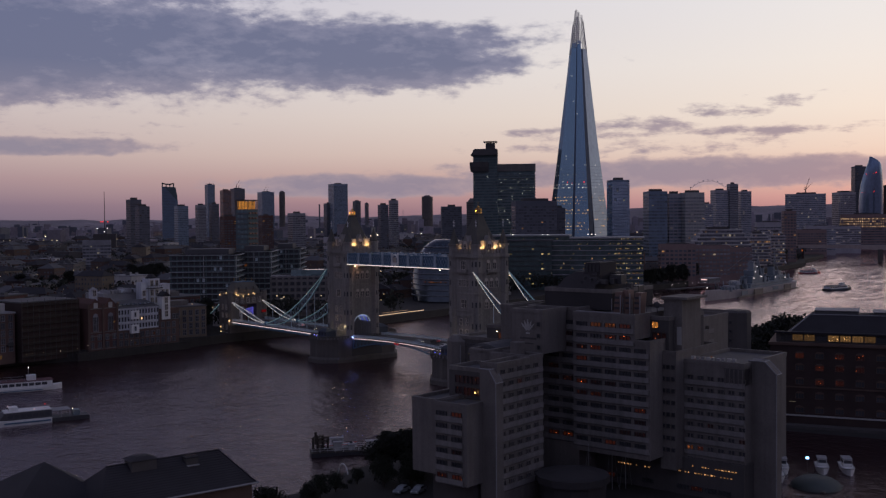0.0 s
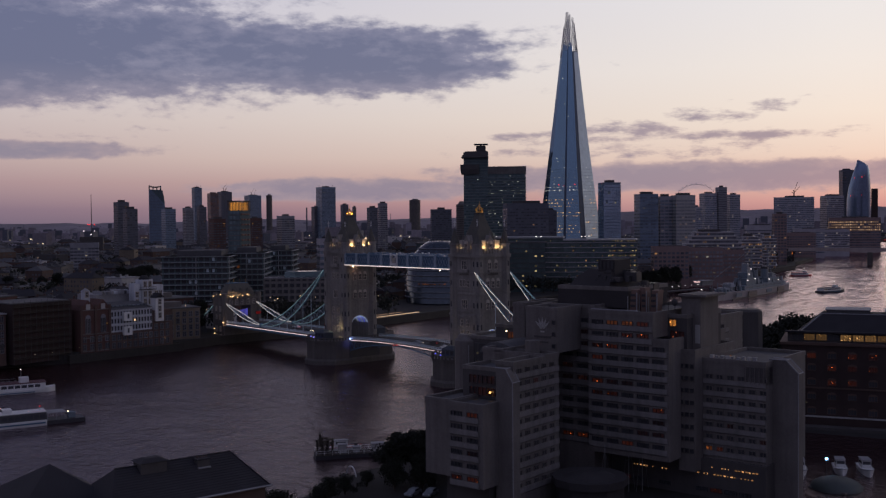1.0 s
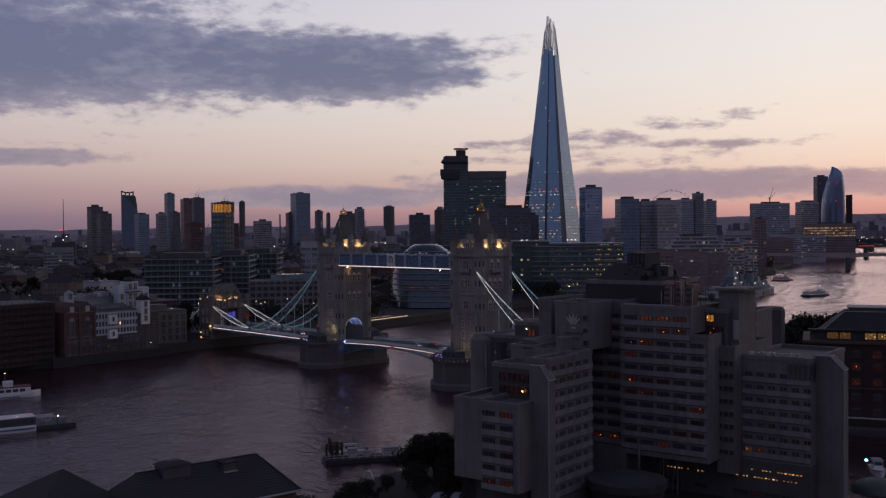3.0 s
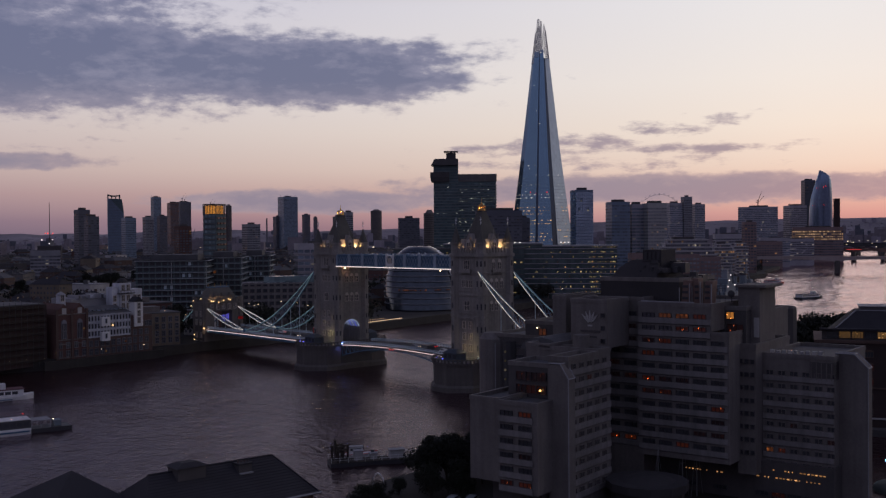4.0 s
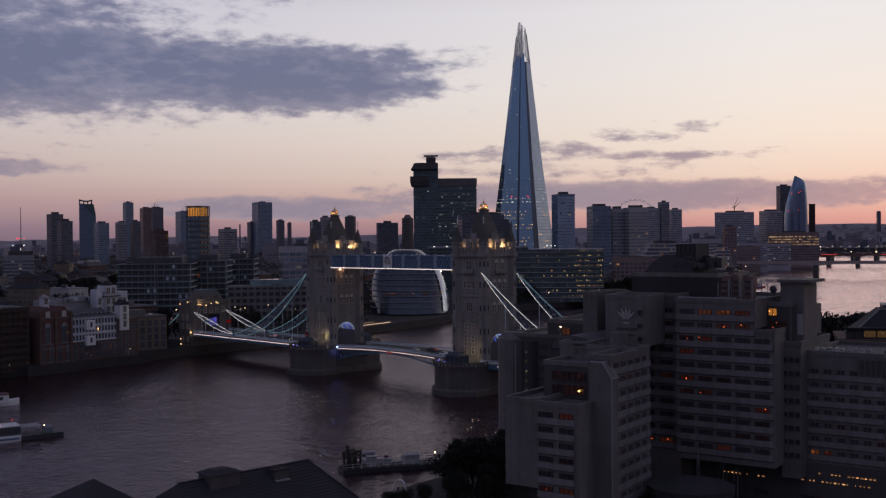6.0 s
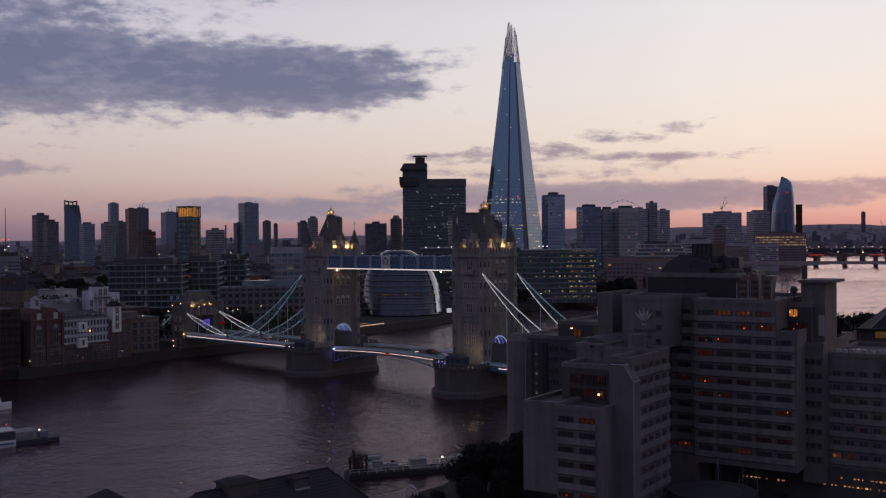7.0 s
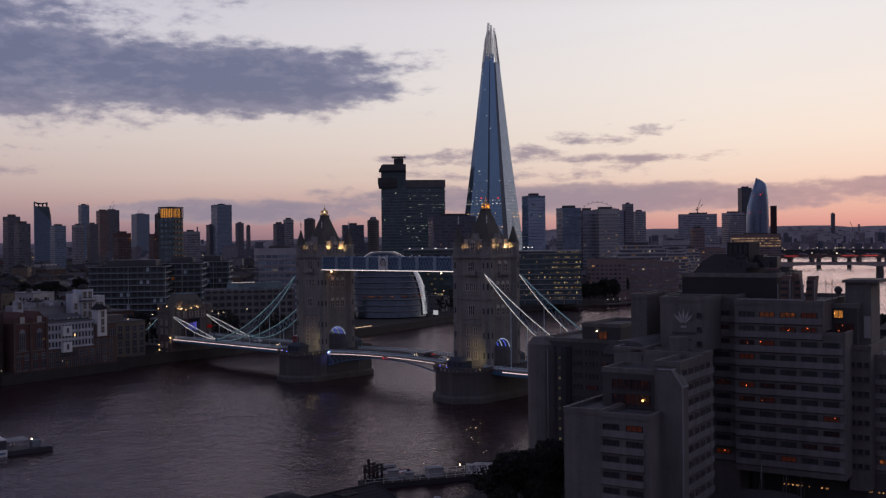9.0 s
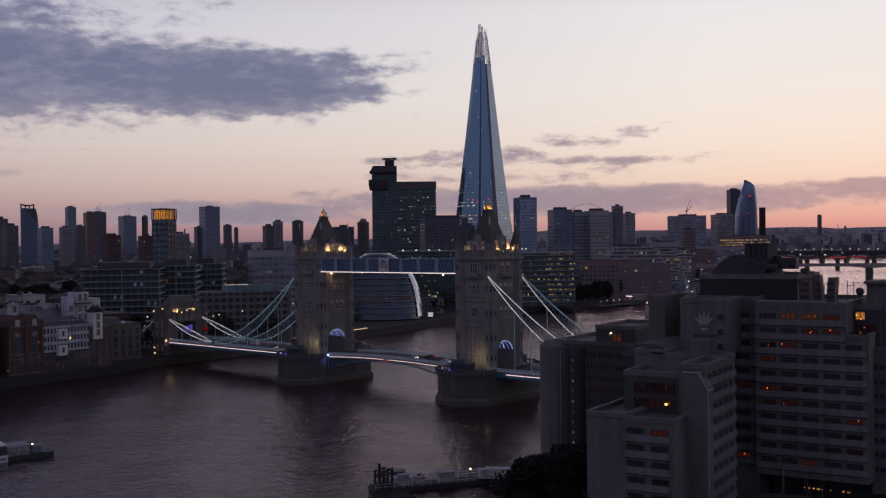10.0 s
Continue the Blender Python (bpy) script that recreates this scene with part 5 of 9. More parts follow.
# ---- foreground: house, quay, trees, warehouse, dock ----
def hip_roof(bm, x0, x1, y0, y1, z0, z1, inset, mat=0):
    """A hipped roof with its ridge along x."""
    ym = (y0 + y1) / 2
    e = [bm.verts.new(v) for v in ((x0, y0, z0), (x1, y0, z0), (x1, y1, z0), (x0, y1, z0))]
    r = [bm.verts.new(v) for v in ((x0 + inset, ym, z1), (x1 - inset, ym, z1))]
    for f in ((e[0], e[1], r[1], r[0]), (e[2], e[3], r[0], r[1]), (e[1], e[2], r[1]), (e[3], e[0], r[0]), tuple(e[::-1])):
        bm.faces.new(f).material_index = mat


def build_house():
    A = thing("riverside_house", "brick riverside house with dark hipped slate roofs and chimneys", "house", (190, 175, 0), -3)
    part("wall", boxes((-12.5, 11.5, -6.5, 6.5, 4.2, 18.6)), brick_brown, A)
    part("wall", boxes((7.5 + 0.5, 23.5 - 0.5, -18.0 + 0.5, 1.0 - 0.5, 4.2, 18.0)), brick_brown, A)
    bm = bmesh.new()
    hip_roof(bm, -13, 12, -7.2, 7.2, 18.6, 23.1, 3.2)
    roof = part("roof", bm, slate, A)
    bm = bmesh.new()
    hip_roof(bm, 7.5, 23.5, -18.0, 1.0, 18.0, 23.4, 8.0)
    part("roof", bm, slate, A)
    for bx, by, w, d, z0, z1 in ((3.4, 0.2, 2.0, 1.5, 20.5, 23.7), (-4.4, 1.2, 1.0, 0.8, 21.0, 22.9)):
        c = part("dormer", boxes((bx - w, bx + w, by - d, by + d, z0, z1)), concrete_dark, A)
        bm = bmesh.new()
        prism(bm, [(bx - w - 0.3, by - d - 0.3), (bx + w + 0.3, by - d - 0.3), (bx + w + 0.3, by + d + 0.3), (bx - w - 0.3, by + d + 0.3)], z1, z1 + 0.5,
              top=[(bx - w + 1, by - d + 0.8), (bx + w - 1, by - d + 0.8), (bx + w - 1, by + d - 0.8), (bx - w + 1, by + d - 0.8)]) if w > 1.5 else box(bm, bx - w - 0.1, bx + w + 0.1, by - d - 0.1, by + d + 0.1, z1, z1 + 0.2)
        part("cap", bm, slate, c)
        part("flashing", boxes((bx - w, bx + w, by + d + 0.02, by + d + 0.5, z0 + 0.7, z0 + 0.85)), roof_pale, c)
    bm = bmesh.new()
    rod(bm, (-13.2, 7.3, 18.6), (12.2, 7.3, 18.6), 0.16, 6)
    rod(bm, (-13.2, -7.3, 18.6), (-13.2, 7.3, 18.6), 0.16, 6)
    part("gutter", bm, roof_pale, A, "pale gutter")
    bm = bmesh.new()
    rod(bm, (-9.8, 0, 23.15), (8.8, 0, 23.15), 0.14, 5)
    for s in (-1, 1):
        rod(bm, (-9.8, 0, 23.1), (-13, 7.2 * s, 18.7), 0.12, 5)
    part("ridge_tiles", bm, slate, roof)
    # slate courses
    n = 16
    for s in (-1, 1):
        for i in range(1, n):
            f = i / n
            bm = bmesh.new()
            rod(bm, (-13 + 3.2 * f, 7.2 * s * (1 - f), 18.62 + 4.5 * f), (12 - 3.2 * f, 7.2 * s * (1 - f), 18.62 + 4.5 * f), 0.035, 4)
            part("slate_course", bm, slate, roof)
    for i in range(4):
        bm = bmesh.new()
        rod(bm, (-5.2 + i * 0.5, 1.2, 23.0), (-5.2 + i * 0.5, 1.2, 23.3 + 0.04 * i), 0.12, 6)
        part("chimney_pot", bm, brick_brown, A)
    B = thing("low_house", "low brick building with a grey flat roof", "house", (215, 158, 0), 0)
    part("wall", boxes((-6, 14, -18, 4, 4.2, 15.4)), brick_brown, B)
    part("roof", boxes((-6.4, 14.4, -18.4, 4.4, 15.4, 15.9)), roofing, B)
    part("coping", boxes((-6.5, -6.0, -18.5, 4.5, 15.9, 16.3), (-6.5, 14.5, 4.0, 4.5, 15.9, 16.3)), roof_pale, B)
    C = thing("terrace_house", "brick terrace behind the riverside house with pale parapet", "house", (196, 190, 0), -3)
    part("wall", boxes((-20, 14, 0, 9, 4.2, 13.5)), brick_brown, C)
    part("roof", boxes((-20, 14, 0, 9, 13.5, 13.8)), roofing, C)
    part("parapet", boxes((-20.2, 14.2, 8.7, 9.2, 13.8, 14.6)), concrete_light, C)


build_house()


def tree_mesh(seed, h, spread, n=1500):
    rnd = random.Random(seed)
    bt = bmesh.new()
    rod(bt, (0, 0, 0), (0.15, 0.1, h * 0.34), h * 0.022, 7, h * 0.015)
    limbs = []
    for k in range(15):
        a = k * 2.4 + rnd.uniform(-0.3, 0.3)
        z0 = h * rnd.uniform(0.26, 0.42)
        z1 = h * rnd.uniform(0.42, 0.94)
        r = spread * rnd.uniform(0.35, 0.95) * (1.25 - z1 / h)
        p = (math.cos(a) * r, math.sin(a) * r, z1)
        rod(bt, (0.1, 0.05, z0), p, h * 0.011, 5, h * 0.004)
        limbs.append(p)
    bl = bmesh.new()
    blobs = [(*p, spread * rnd.uniform(0.15, 0.34)) for p in limbs] + [(0, 0, h * 0.85, spread * 0.22), (0, 0, h * 0.62, spread * 0.42)]
    for i in range(n):
        x, y, z, r = rnd.choice(blobs)
        d = Vector((rnd.gauss(0, 1), rnd.gauss(0, 1), rnd.gauss(0, 0.8)))
        d = d.normalized() * r * min(1.25, 0.42 + abs(rnd.gauss(0.45, 0.22)))
        c = Vector((x, y, z)) + d
        s = rnd.uniform(0.14, 0.34) * h / 14
        q = Euler((rnd.uniform(0, 6.3), rnd.uniform(0, 6.3), rnd.uniform(0, 6.3))).to_matrix()
        vs = [bl.verts.new(c + q @ Vector(p) * s) for p in ((-1, -0.5, 0), (0.2, -0.9, 0.25), (1, 0.1, 0), (0.1, 0.8, -0.2))]
        bl.faces.new(vs)
    return bt, bl


TREES = []


def make_tree(seed, h, spread, n=1500, mt=None):
    bt, bl = tree_mesh(seed, h, spread, n)
    T = thing("tree", "leafy dark green tree standing on the quay", "tree", (0, 0, -500))
    part("trunk", bt, bark, T)
    part("crown", bl, mt or leaf_a, T)
    TREES.append((T, h))
    return T


for i, (h, s) in enumerate(((13, 5.5), (11, 6), (15, 6), (9, 5))):
    make_tree(i, h, s, 5200, leaf_a if i % 2 else leaf_b)
used = set()


def tree(k, x, y, z=QUAY, scale=1.0, turn=0.0, label=""):
    T, h = TREES[k]
    m = pose(x, y, z, 0, 0, turn) @ Matrix.Scale(scale, 4)
    if k in used:
        T = copy_thing(T, m)
        T.scale = (scale, scale, scale)
    else:
        used.add(k)
        T.matrix_basis = m
    tagged(T, label or "dark leafy tree in dusk shade", "tree", "trees")
    return T


RIVERSIDE_TREES = ((1, -425, -213, 1.5, 0), (0, -433, -214, 1.3, 60), (1, -442, -215, 1.55, 120), (2, -451, -216, 1.15, 200), (1, -460, -216, 1.5, 280), (0, -470, -218, 1.35, 40), (1, -480, -220, 1.45, 90), (1, -660, -276, 1.6, 90), (0, -672, -280, 1.5, 10))
for k, x, y, s, a in ((2, 128.5, 152.5, 0.95, 0), (0, 124.5, 155.5, 0.9, 60), (2, 122.0, 150.0, 0.85, 130), (1, 127, 159, 0.8, 40), (2, 113.0, 150.0, 0.9, 20), (2, 111.0, 154.0, 0.92, 190), (0, 116.0, 154.0, 0.98, 110), (1, 120.0, 154.5, 0.95, 250), (2, 107.5, 146.0, 0.8, 75), (3, 134, 149.5, 0.5, 200), (3, 131.5, 155.5, 0.9, 90), (2, 117.5, 148.5, 0.8, 250),
                      (1, 166.5, 167.5, 0.95, 20), (3, 163, 163, 0.9, 140), (3, 150, 156, 0.6, 80), (1, 146, 153.5, 0.55, 210), (3, 141, 151.5, 0.6, 20), (0, 153, 160, 0.5, 300)):
    tree(k, x, y, QUAY - 2.2 * s, s, a, "dark leafy tree on the riverside quay")
for k, x, y, s, a in ((2, -10, 150, 1.45, 0), (2, -18, 148, 1.6, 70), (2, -28, 152, 1.75, 150), (1, -38, 149, 2.2, 10), (2, -22, 140, 1.5, 100), (2, -60, 150, 1.7, 220), (2, -48, 152, 1.75, 300), (1, -75, 158, 1.3, 33), (0, -95, 160, 1.4, 80), (2, 6, 134.5, 1.0, 20)):
    tree(k, x, y, QUAY, s, a, "tall plane tree behind the warehouse by the river")

for k, x, y, s, a in RIVERSIDE_TREES:
    tree(k, x, y, QUAY - 2.6 * s, s, a, "dark rounded tree on the far river walk")


def build_dolphin():
    D = thing("mooring_dolphin", "black timber mooring dolphin of braced piles standing in water", "dolphin", (114.6, 105.9, 0), 12)
    for x in (-1.7, 0, 1.7):
        for y in (-1.0, 1.0):
            bm = bmesh.new()
            rod(bm, (x, y, -3), (x, y, 4.6 if x else 5.0), 0.26, 8)
            part("timber_post", bm, timber, D)
    for z in (1.2, 3.6, 4.4):
        for y in (-1.0, 1.0):
            part("waling", boxes((-2.1, 2.1, y - 0.18, y + 0.18, z, z + 0.35)), timber, D)
    for y in (-1.0, 1.0):
        bm = bmesh.new()
        rod(bm, (-1.7, y, 1.4), (1.7, y, 3.7), 0.12, 5)
        rod(bm, (1.7, y, 1.4), (-1.7, y, 3.7), 0.12, 5)
        part("brace", bm, timber, D)
    bm = bmesh.new()
    rod(bm, (1.9, 0.2, 3), (1.9, 0.2, 6.3), 0.34, 8)
    part("fender_post", bm, timber, D)


build_dolphin()


def build_pontoon():
    P = thing("pontoon", "floating pier pontoon with white huts and a railing", "pontoon", (103.5, 111.5, 0), 152)
    bm = boxes((-15, 14, -2.6, 2.6, -0.6, 0.9))
    part("hull", bm, steel_dark, P)
    part("deck", boxes((-15, 14, -2.6, 2.6, 0.9, 1.0)), timber, P)
    for x0, x1, y0, y1, h in ((-0.5, 3.0, -1.2, 1.0, 1.9), (-9, -7.0, -1, 0.8, 2.1), (-5.2, -3.6, -0.9, 0.6, 1.3), (9.2, 11.4, -1.0, 1.0, 1.6)):
        c = part("hut", boxes((x0, x1, y0, y1, 1.0, 1.0 + h)), concrete_light, P, "pale painted hut")
        part("hut_roof", boxes((x0 - 0.2, x1 + 0.2, y0 - 0.2, y1 + 0.2, 1.0 + h, 1.15 + h)), roof_pale, c)
        part("hut_window", boxes((x0 + 0.4, x1 - 0.4, y1, y1 + 0.04, 2.1, 3.0)), glass, c)
    for i in range(15):
        bm = bmesh.new()
        rod(bm, (-14.8 + 2 * i, 2.45, 1), (-14.8 + 2 * i, 2.45, 2.1), 0.05, 4)
        part("rail_post", bm, white_paint, P)
        bm = bmesh.new()
        rod(bm, (-14.8 + 2 * i, -2.45, 1), (-14.8 + 2 * i, -2.45, 2.1), 0.05, 4)
        part("rail_post", bm, white_paint, P)
    bm = bmesh.new()
    for y in (-2.45, 2.45):
        for z in (1.55, 2.1):
            rod(bm, (-15, y, z), (14, y, z), 0.04, 4)
    part("rail", bm, white_paint, P)
    part("lamp", boxes((7, 7.25, -0.1, 0.15, 2.9, 3.15)), lamp_bulb, P, "warm lamp")
    bm = bmesh.new()
    rod(bm, (7.1, 0, 1), (7.1, 0, 2.9), 0.05, 4)
    part("lamp_post", bm, steel_dark, P)
    G = thing("gangway", "white steel lattice gangway from quay to pontoon", "gangway", (0, 0, 0))
    a, b = Vector((95.5, 116.5, 1.2)), Vector((101.0, 136.0, 4.6))
    d = (b - a).normalized()
    s = Vector((-d.y, d.x, 0)) * 1.1
    for sd in (-1, 1):
        bm = bmesh.new()
        rod(bm, a + s * sd, b + s * sd, 0.12, 5)
        rod(bm, a + s * sd + Vector((0, 0, 2)), b + s * sd + Vector((0, 0, 2)), 0.12, 5)
        n = 10
        for i in range(n):
            p, q = a.lerp(b, i / n) + s * sd, a.lerp(b, (i + 1) / n) + s * sd
            up = Vector((0, 0, 2))
            rod(bm, p, q + up, 0.07, 4) if i % 2 else rod(bm, p + up, q, 0.07, 4)
            rod(bm, p, p + up, 0.07, 4)
        part("truss", bm, white_paint, G)
    bm = bmesh.new()
    q = [bm.verts.new(v) for v in (a + s, a - s, b - s, b + s)]
    bm.faces.new(q)
    r = bmesh.ops.extrude_face_region(bm, geom=bm.faces[:])
    for v in r["geom"]:
        if isinstance(v, bmesh.types.BMVert):
            v.co.z += 0.15
    part("walkway", bm, timber, G)
    L = thing("workboat", "small white moored workboat with red fender stripe", "boat", (107, 103.5, 0), 150)
    hull_boat(L, 9, 2.6, 1.3, white_paint, red_paint)


def hull_boat(T, length, beam, side, mt, trim_mt):
    """A boat's hull with pointed bow along +x."""
    bm = bmesh.new()
    st = [(-0.5, 0.85, 0.0), (-0.2, 1.0, 0.0), (0.2, 0.95, 0.05), (0.4, 0.5, 0.2), (0.5, 0.04, 0.35)]
    ringv = []
    for f, w, up in st:
        x = f * length
        ringv.append([bm.verts.new(v) for v in ((x, -w * beam / 2, side * (1 + up)), (x, -w * beam * 0.36, -0.4), (x, w * beam * 0.36, -0.4), (x, w * beam / 2, side * (1 + up)))])
    for a, b in zip(ringv, ringv[1:]):
        for i in range(3):
            bm.faces.new((a[i], b[i], b[i + 1], a[i + 1]))
        bm.faces.new((a[3], b[3], b[0], a[0]))
    bm.faces.new(ringv[0]), bm.faces.new(ringv[-1][::-1])
    bmesh.ops.recalc_face_normals(bm, faces=bm.faces[:])
    hull = part("hull", bm, mt, T)
    for s in (-1, 1):
        bm = bmesh.new()
        tube(bm, [(a[0] * length, s * a[1] * beam / 2, side * (1 + a[2])) for a in st], 0.1, 4)
        part("gunwale", bm, trim_mt, hull)
    c = part("cabin", boxes((-length * 0.28, length * 0.1, -beam * 0.32, beam * 0.32, side, side + 1.7)), white_paint, T)
    part("cabin_roof", boxes((-length * 0.3, length * 0.12, -beam * 0.36, beam * 0.36, side + 1.7, side + 1.82)), roof_pale, c)
    part("windscreen", boxes((length * 0.1, length * 0.1 + 0.04, -beam * 0.28, beam * 0.28, side + 0.8, side + 1.5)), glass, c)
    for s in (-1, 1):
        part("side_window", boxes((-length * 0.24, length * 0.06, s * beam * 0.32 - 0.03, s * beam * 0.32 + 0.03, side + 0.8, side + 1.4)), glass, c)
    return hull


build_pontoon()


def build_arch_sculpture():
    S = thing("ring_sculpture", "thin white curved ring sculpture on the quay", "sculpture", (130.7, 139.4, QUAY - 1.2), 95)
    bm = bmesh.new()
    tube(bm, [(1.7 * math.cos(math.pi * i / 14), 0, 0.3 + 3.0 * math.sin(math.pi * i / 14)) for i in range(15)], 0.16, 6)
    part("ring", bm, white_paint, S)
    part("plinth", boxes((-2, 2, -0.5, 0.5, 0, 0.35)), granite, S)


build_arch_sculpture()


def build_warehouse():
    Wh = thing("warehouse", "dark red brick dockside warehouse with lit attic and arched windows", "warehouse", (14.0, 173.6, 0), 27)
    # local x: towards the viewer, local y: along the front
    L = 92
    wl = part("wall", boxes((-24, 0, 0, L, 4.2, 26.0)), brick_soot, Wh)
    part("cornice", boxes((-24.4, 0.5, -0.4, L, 26.0, 26.7)), brick_brown, Wh)
    bm = bmesh.new()
    prism(bm, [(-22.5, 2.0), (-1.5, 2.0), (-1.5, L - 2), (-22.5, L - 2)], 26.7, 33.6, top=[(-19, 10), (-8.5, 10), (-8.5, L - 10), (-19, L - 10)])
    roof = part("mansard_roof", bm, slate, Wh)
    bm = bmesh.new()
    rod(bm, (-1.4, 1.9, 26.8), (-8.5, 9.9, 33.7), 0.16, 5)
    rod(bm, (-8.5, 9.9, 33.7), (-8.5, L - 10, 33.7), 0.12, 5)
    part("hip_flashing", bm, roof_pale, roof, "pale metal flashing")
    part("attic_wall", boxes((-2.5, -1.2, 1.5, L - 2, 26.7, 29.2)), concrete_dark, Wh)
    for y in range(4, 88, 3):
        lit = random.random() < 0.93
        piece("attic_window", ATTIC[1 if lit and y > 5 else 0], None, Wh, (-1.2, y, 27.2), 0)
    part("eave", boxes((-2.0, -0.2, 1, L - 1, 29.2, 29.6)), slate, Wh)
    for x0, x1, y0, y1, z1 in ((-19, -10, 11, 22, 34.6), (-19, -10, 26, 44, 34.4), (-18, -9, 47, 75, 34.8), (-15, -13, 30, 32, 35.8), (-14, -11, 45, 46.5, 35.6)):
        c = part("roof_plant", boxes((x0, x1, y0, y1, 33.2, z1)), roofing, Wh)
        part("cover", boxes((x0 - 0.3, x1 + 0.3, y0 - 0.3, y1 + 0.3, z1, z1 + 0.15)), roof_pale, c)
    lit_at = {(0, 3): 1, (1, 4): 1, (1, 3): 1, (0, 4): 1, (0, 6): 1, (1, 6): 1, (0, 1): 1, (0, 9): 1}
    for i, z in enumerate((22.6, 19.4, 15.6, 11.8, 8.0)):
        for j in range(18):
            piece("window", ARCH[lit_at.get((i, j), 1 if random.random() < 0.05 else 0)], None, Wh, (0.02, 2.6 + j * 5.0, z), 0)
    for z in (7.0, 14.6):
        part("stone_band", boxes((0, 0.25, 0, L, z, z + 0.4)), concrete_light if z < 8 else brick_brown, Wh)
    part("quay_wall", boxes((0.3, 3.5, -2, L, 4.2, 5.0)), concrete_dark, Wh)
    part("festoon", boxes((0.4, 0.5, 5, 6.6, 10.8, 10.95)), lit_white, Wh)


lit_attic = room_surface("attic_light", (1.0, 0.52, 0.18), 0.15, 0.75)
ATTIC = {0: pane_mesh("attic_window", 2.6, 1.6, None), 1: pane_mesh("attic_window", 2.6, 1.6, lit_attic, bars=4)}


def arch_window(glow):
    me = bpy.data.meshes.new("window")
    bm = bmesh.new()
    framed(bm, 2.0, 1.3, 3, 1, 0.08, 0.1, 0.16, arch=0.45)
    bm.to_mesh(me)
    bm.free()
    me.materials.append(brick_brown), me.materials.append(glow or glass)
    return me


ARCH = {0: arch_window(None), 1: arch_window(room_orange)}
random.seed(5)
build_warehouse()


def build_dock():
    bm = bmesh.new()
    prism(bm, [(20, 178), (88, 196), (70, 232), (6, 215)], 4.21, 4.27)
    tagged(finish("dock_water", bm, bpy.data.materials["river_water"]), "still dark dock water", "water", kind="structure")
    for k, (x, y, a) in enumerate(((51, 209.5, 35), (47.5, 213.5, 38), (58, 204, 35), (64, 206.5, 40))):
        B = thing("moored_yacht", "white motor yacht moored in the dock", "yacht", (x, y, 4.2), a, group="dock yachts")
        hull_boat(B, 8 + k % 2, 2.9, 1.2, white_paint, steel)
    for x, y, h in ((97, 188.5, 13), (94.5, 190, 11.5), (102, 186.5, 10)):
        S = thing("sailing_mast", "bare aluminium sailing boat mast with stays", "mast", (x, y, QUAY), 0, group="masts")
        bm = bmesh.new()
        rod(bm, (0, 0, 0), (0, 0, h), 0.11, 6, 0.06)
        part("mast", bm, steel, S)
        bm = bmesh.new()
        for s in (-1, 1):
            rod(bm, (s * 2.0, 0, 0.2), (0, 0, h * 0.97), 0.03, 4)
        rod(bm, (-0.8, 0, h * 0.5), (0.8, 0, h * 0.5), 0.04, 4)
        part("stay_wire", bm, steel, S)
    dome_green = surface("dome_green", (0.07, 0.085, 0.08), 0.6, vary=0.2)
    D = thing("glass_dome", "dull green low domed roof beside the dock", "dome", (64, 215.5, QUAY), 0)
    bm = bmesh.new()
    bmesh.ops.create_uvsphere(bm, u_segments=24, v_segments=12, radius=5.2)
    bmesh.ops.delete(bm, geom=[v for v in bm.verts if v.co.z < -0.01], context="VERTS")
    for v in bm.verts:
        v.co.z *= 0.45
    part("shell", bm, dome_green, D, smooth=True)
    part("base", boxes((-4, 4, -4, 4, -0.1, 0.4)), concrete, D)
    P = thing("blue_lamp_post", "lamp post with a bright blue-white light", "lamp post", (60.5, 211.5, QUAY), 0)
    bm = bmesh.new()
    rod(bm, (0, 0, 0), (0, 0, 4.6), 0.08, 6)
    part("post", bm, steel_dark, P)
    part("bulb", boxes((-0.22, 0.22, -0.22, 0.22, 4.6, 5.0)), lamp_surface("blue_white_lamp", (0.25, 0.55, 1.0), 6.0), P, "blue-white lamp")


build_dock()


def car(x, y, z, a, paint, label, group="cars"):
    V = thing("car", label, "car", (x, y, z), a, group=group)
    prof = [(-2.1, 0.32), (2.1, 0.32), (2.15, 0.7), (1.9, 0.88), (0.95, 0.98), (0.35, 1.44), (-1.1, 1.47), (-1.75, 1.0), (-2.1, 0.9)]
    bm = bmesh.new()
    lo = [bm.verts.new((u, -0.86 if w < 1.0 else -0.7, w)) for u, w in prof]
    hi = [bm.verts.new((u, 0.86 if w < 1.0 else 0.7, w)) for u, w in prof]
    bm.faces.new(lo), bm.faces.new(hi[::-1])
    for i in range(len(prof)):
        bm.faces.new((lo[i], lo[(i + 1) % len(prof)], hi[(i + 1) % len(prof)], hi[i]))
    bmesh.ops.recalc_face_normals(bm, faces=bm.faces[:])
    body = part("body", bm, paint, V)
    for s in (-1, 1):
        part("side_window", boxes((-1.3, 0.5, s * 0.76 - 0.03, s * 0.76 + 0.03, 1.02, 1.36)), glass, body)
        part("headlight", boxes((2.08, 2.16, s * 0.6 - 0.14, s * 0.6 + 0.14, 0.62, 0.76)), lamp_bulb if group != "cars" else white_paint, V, "headlight")
        part("tail_light", boxes((-2.14, -2.06, s * 0.62 - 0.12, s * 0.62 + 0.12, 0.7, 0.84)), lit_red if group != "cars" else red_paint, V, "red tail light")
    for sx in (-1.3, 1.3):
        for sy in (-0.8, 0.8):
            bm = bmesh.new()
            rod(bm, (sx, sy - 0.1, 0.32), (sx, sy + 0.1, 0.32), 0.32, 10)
            part("wheel", bm, steel_dark, V)


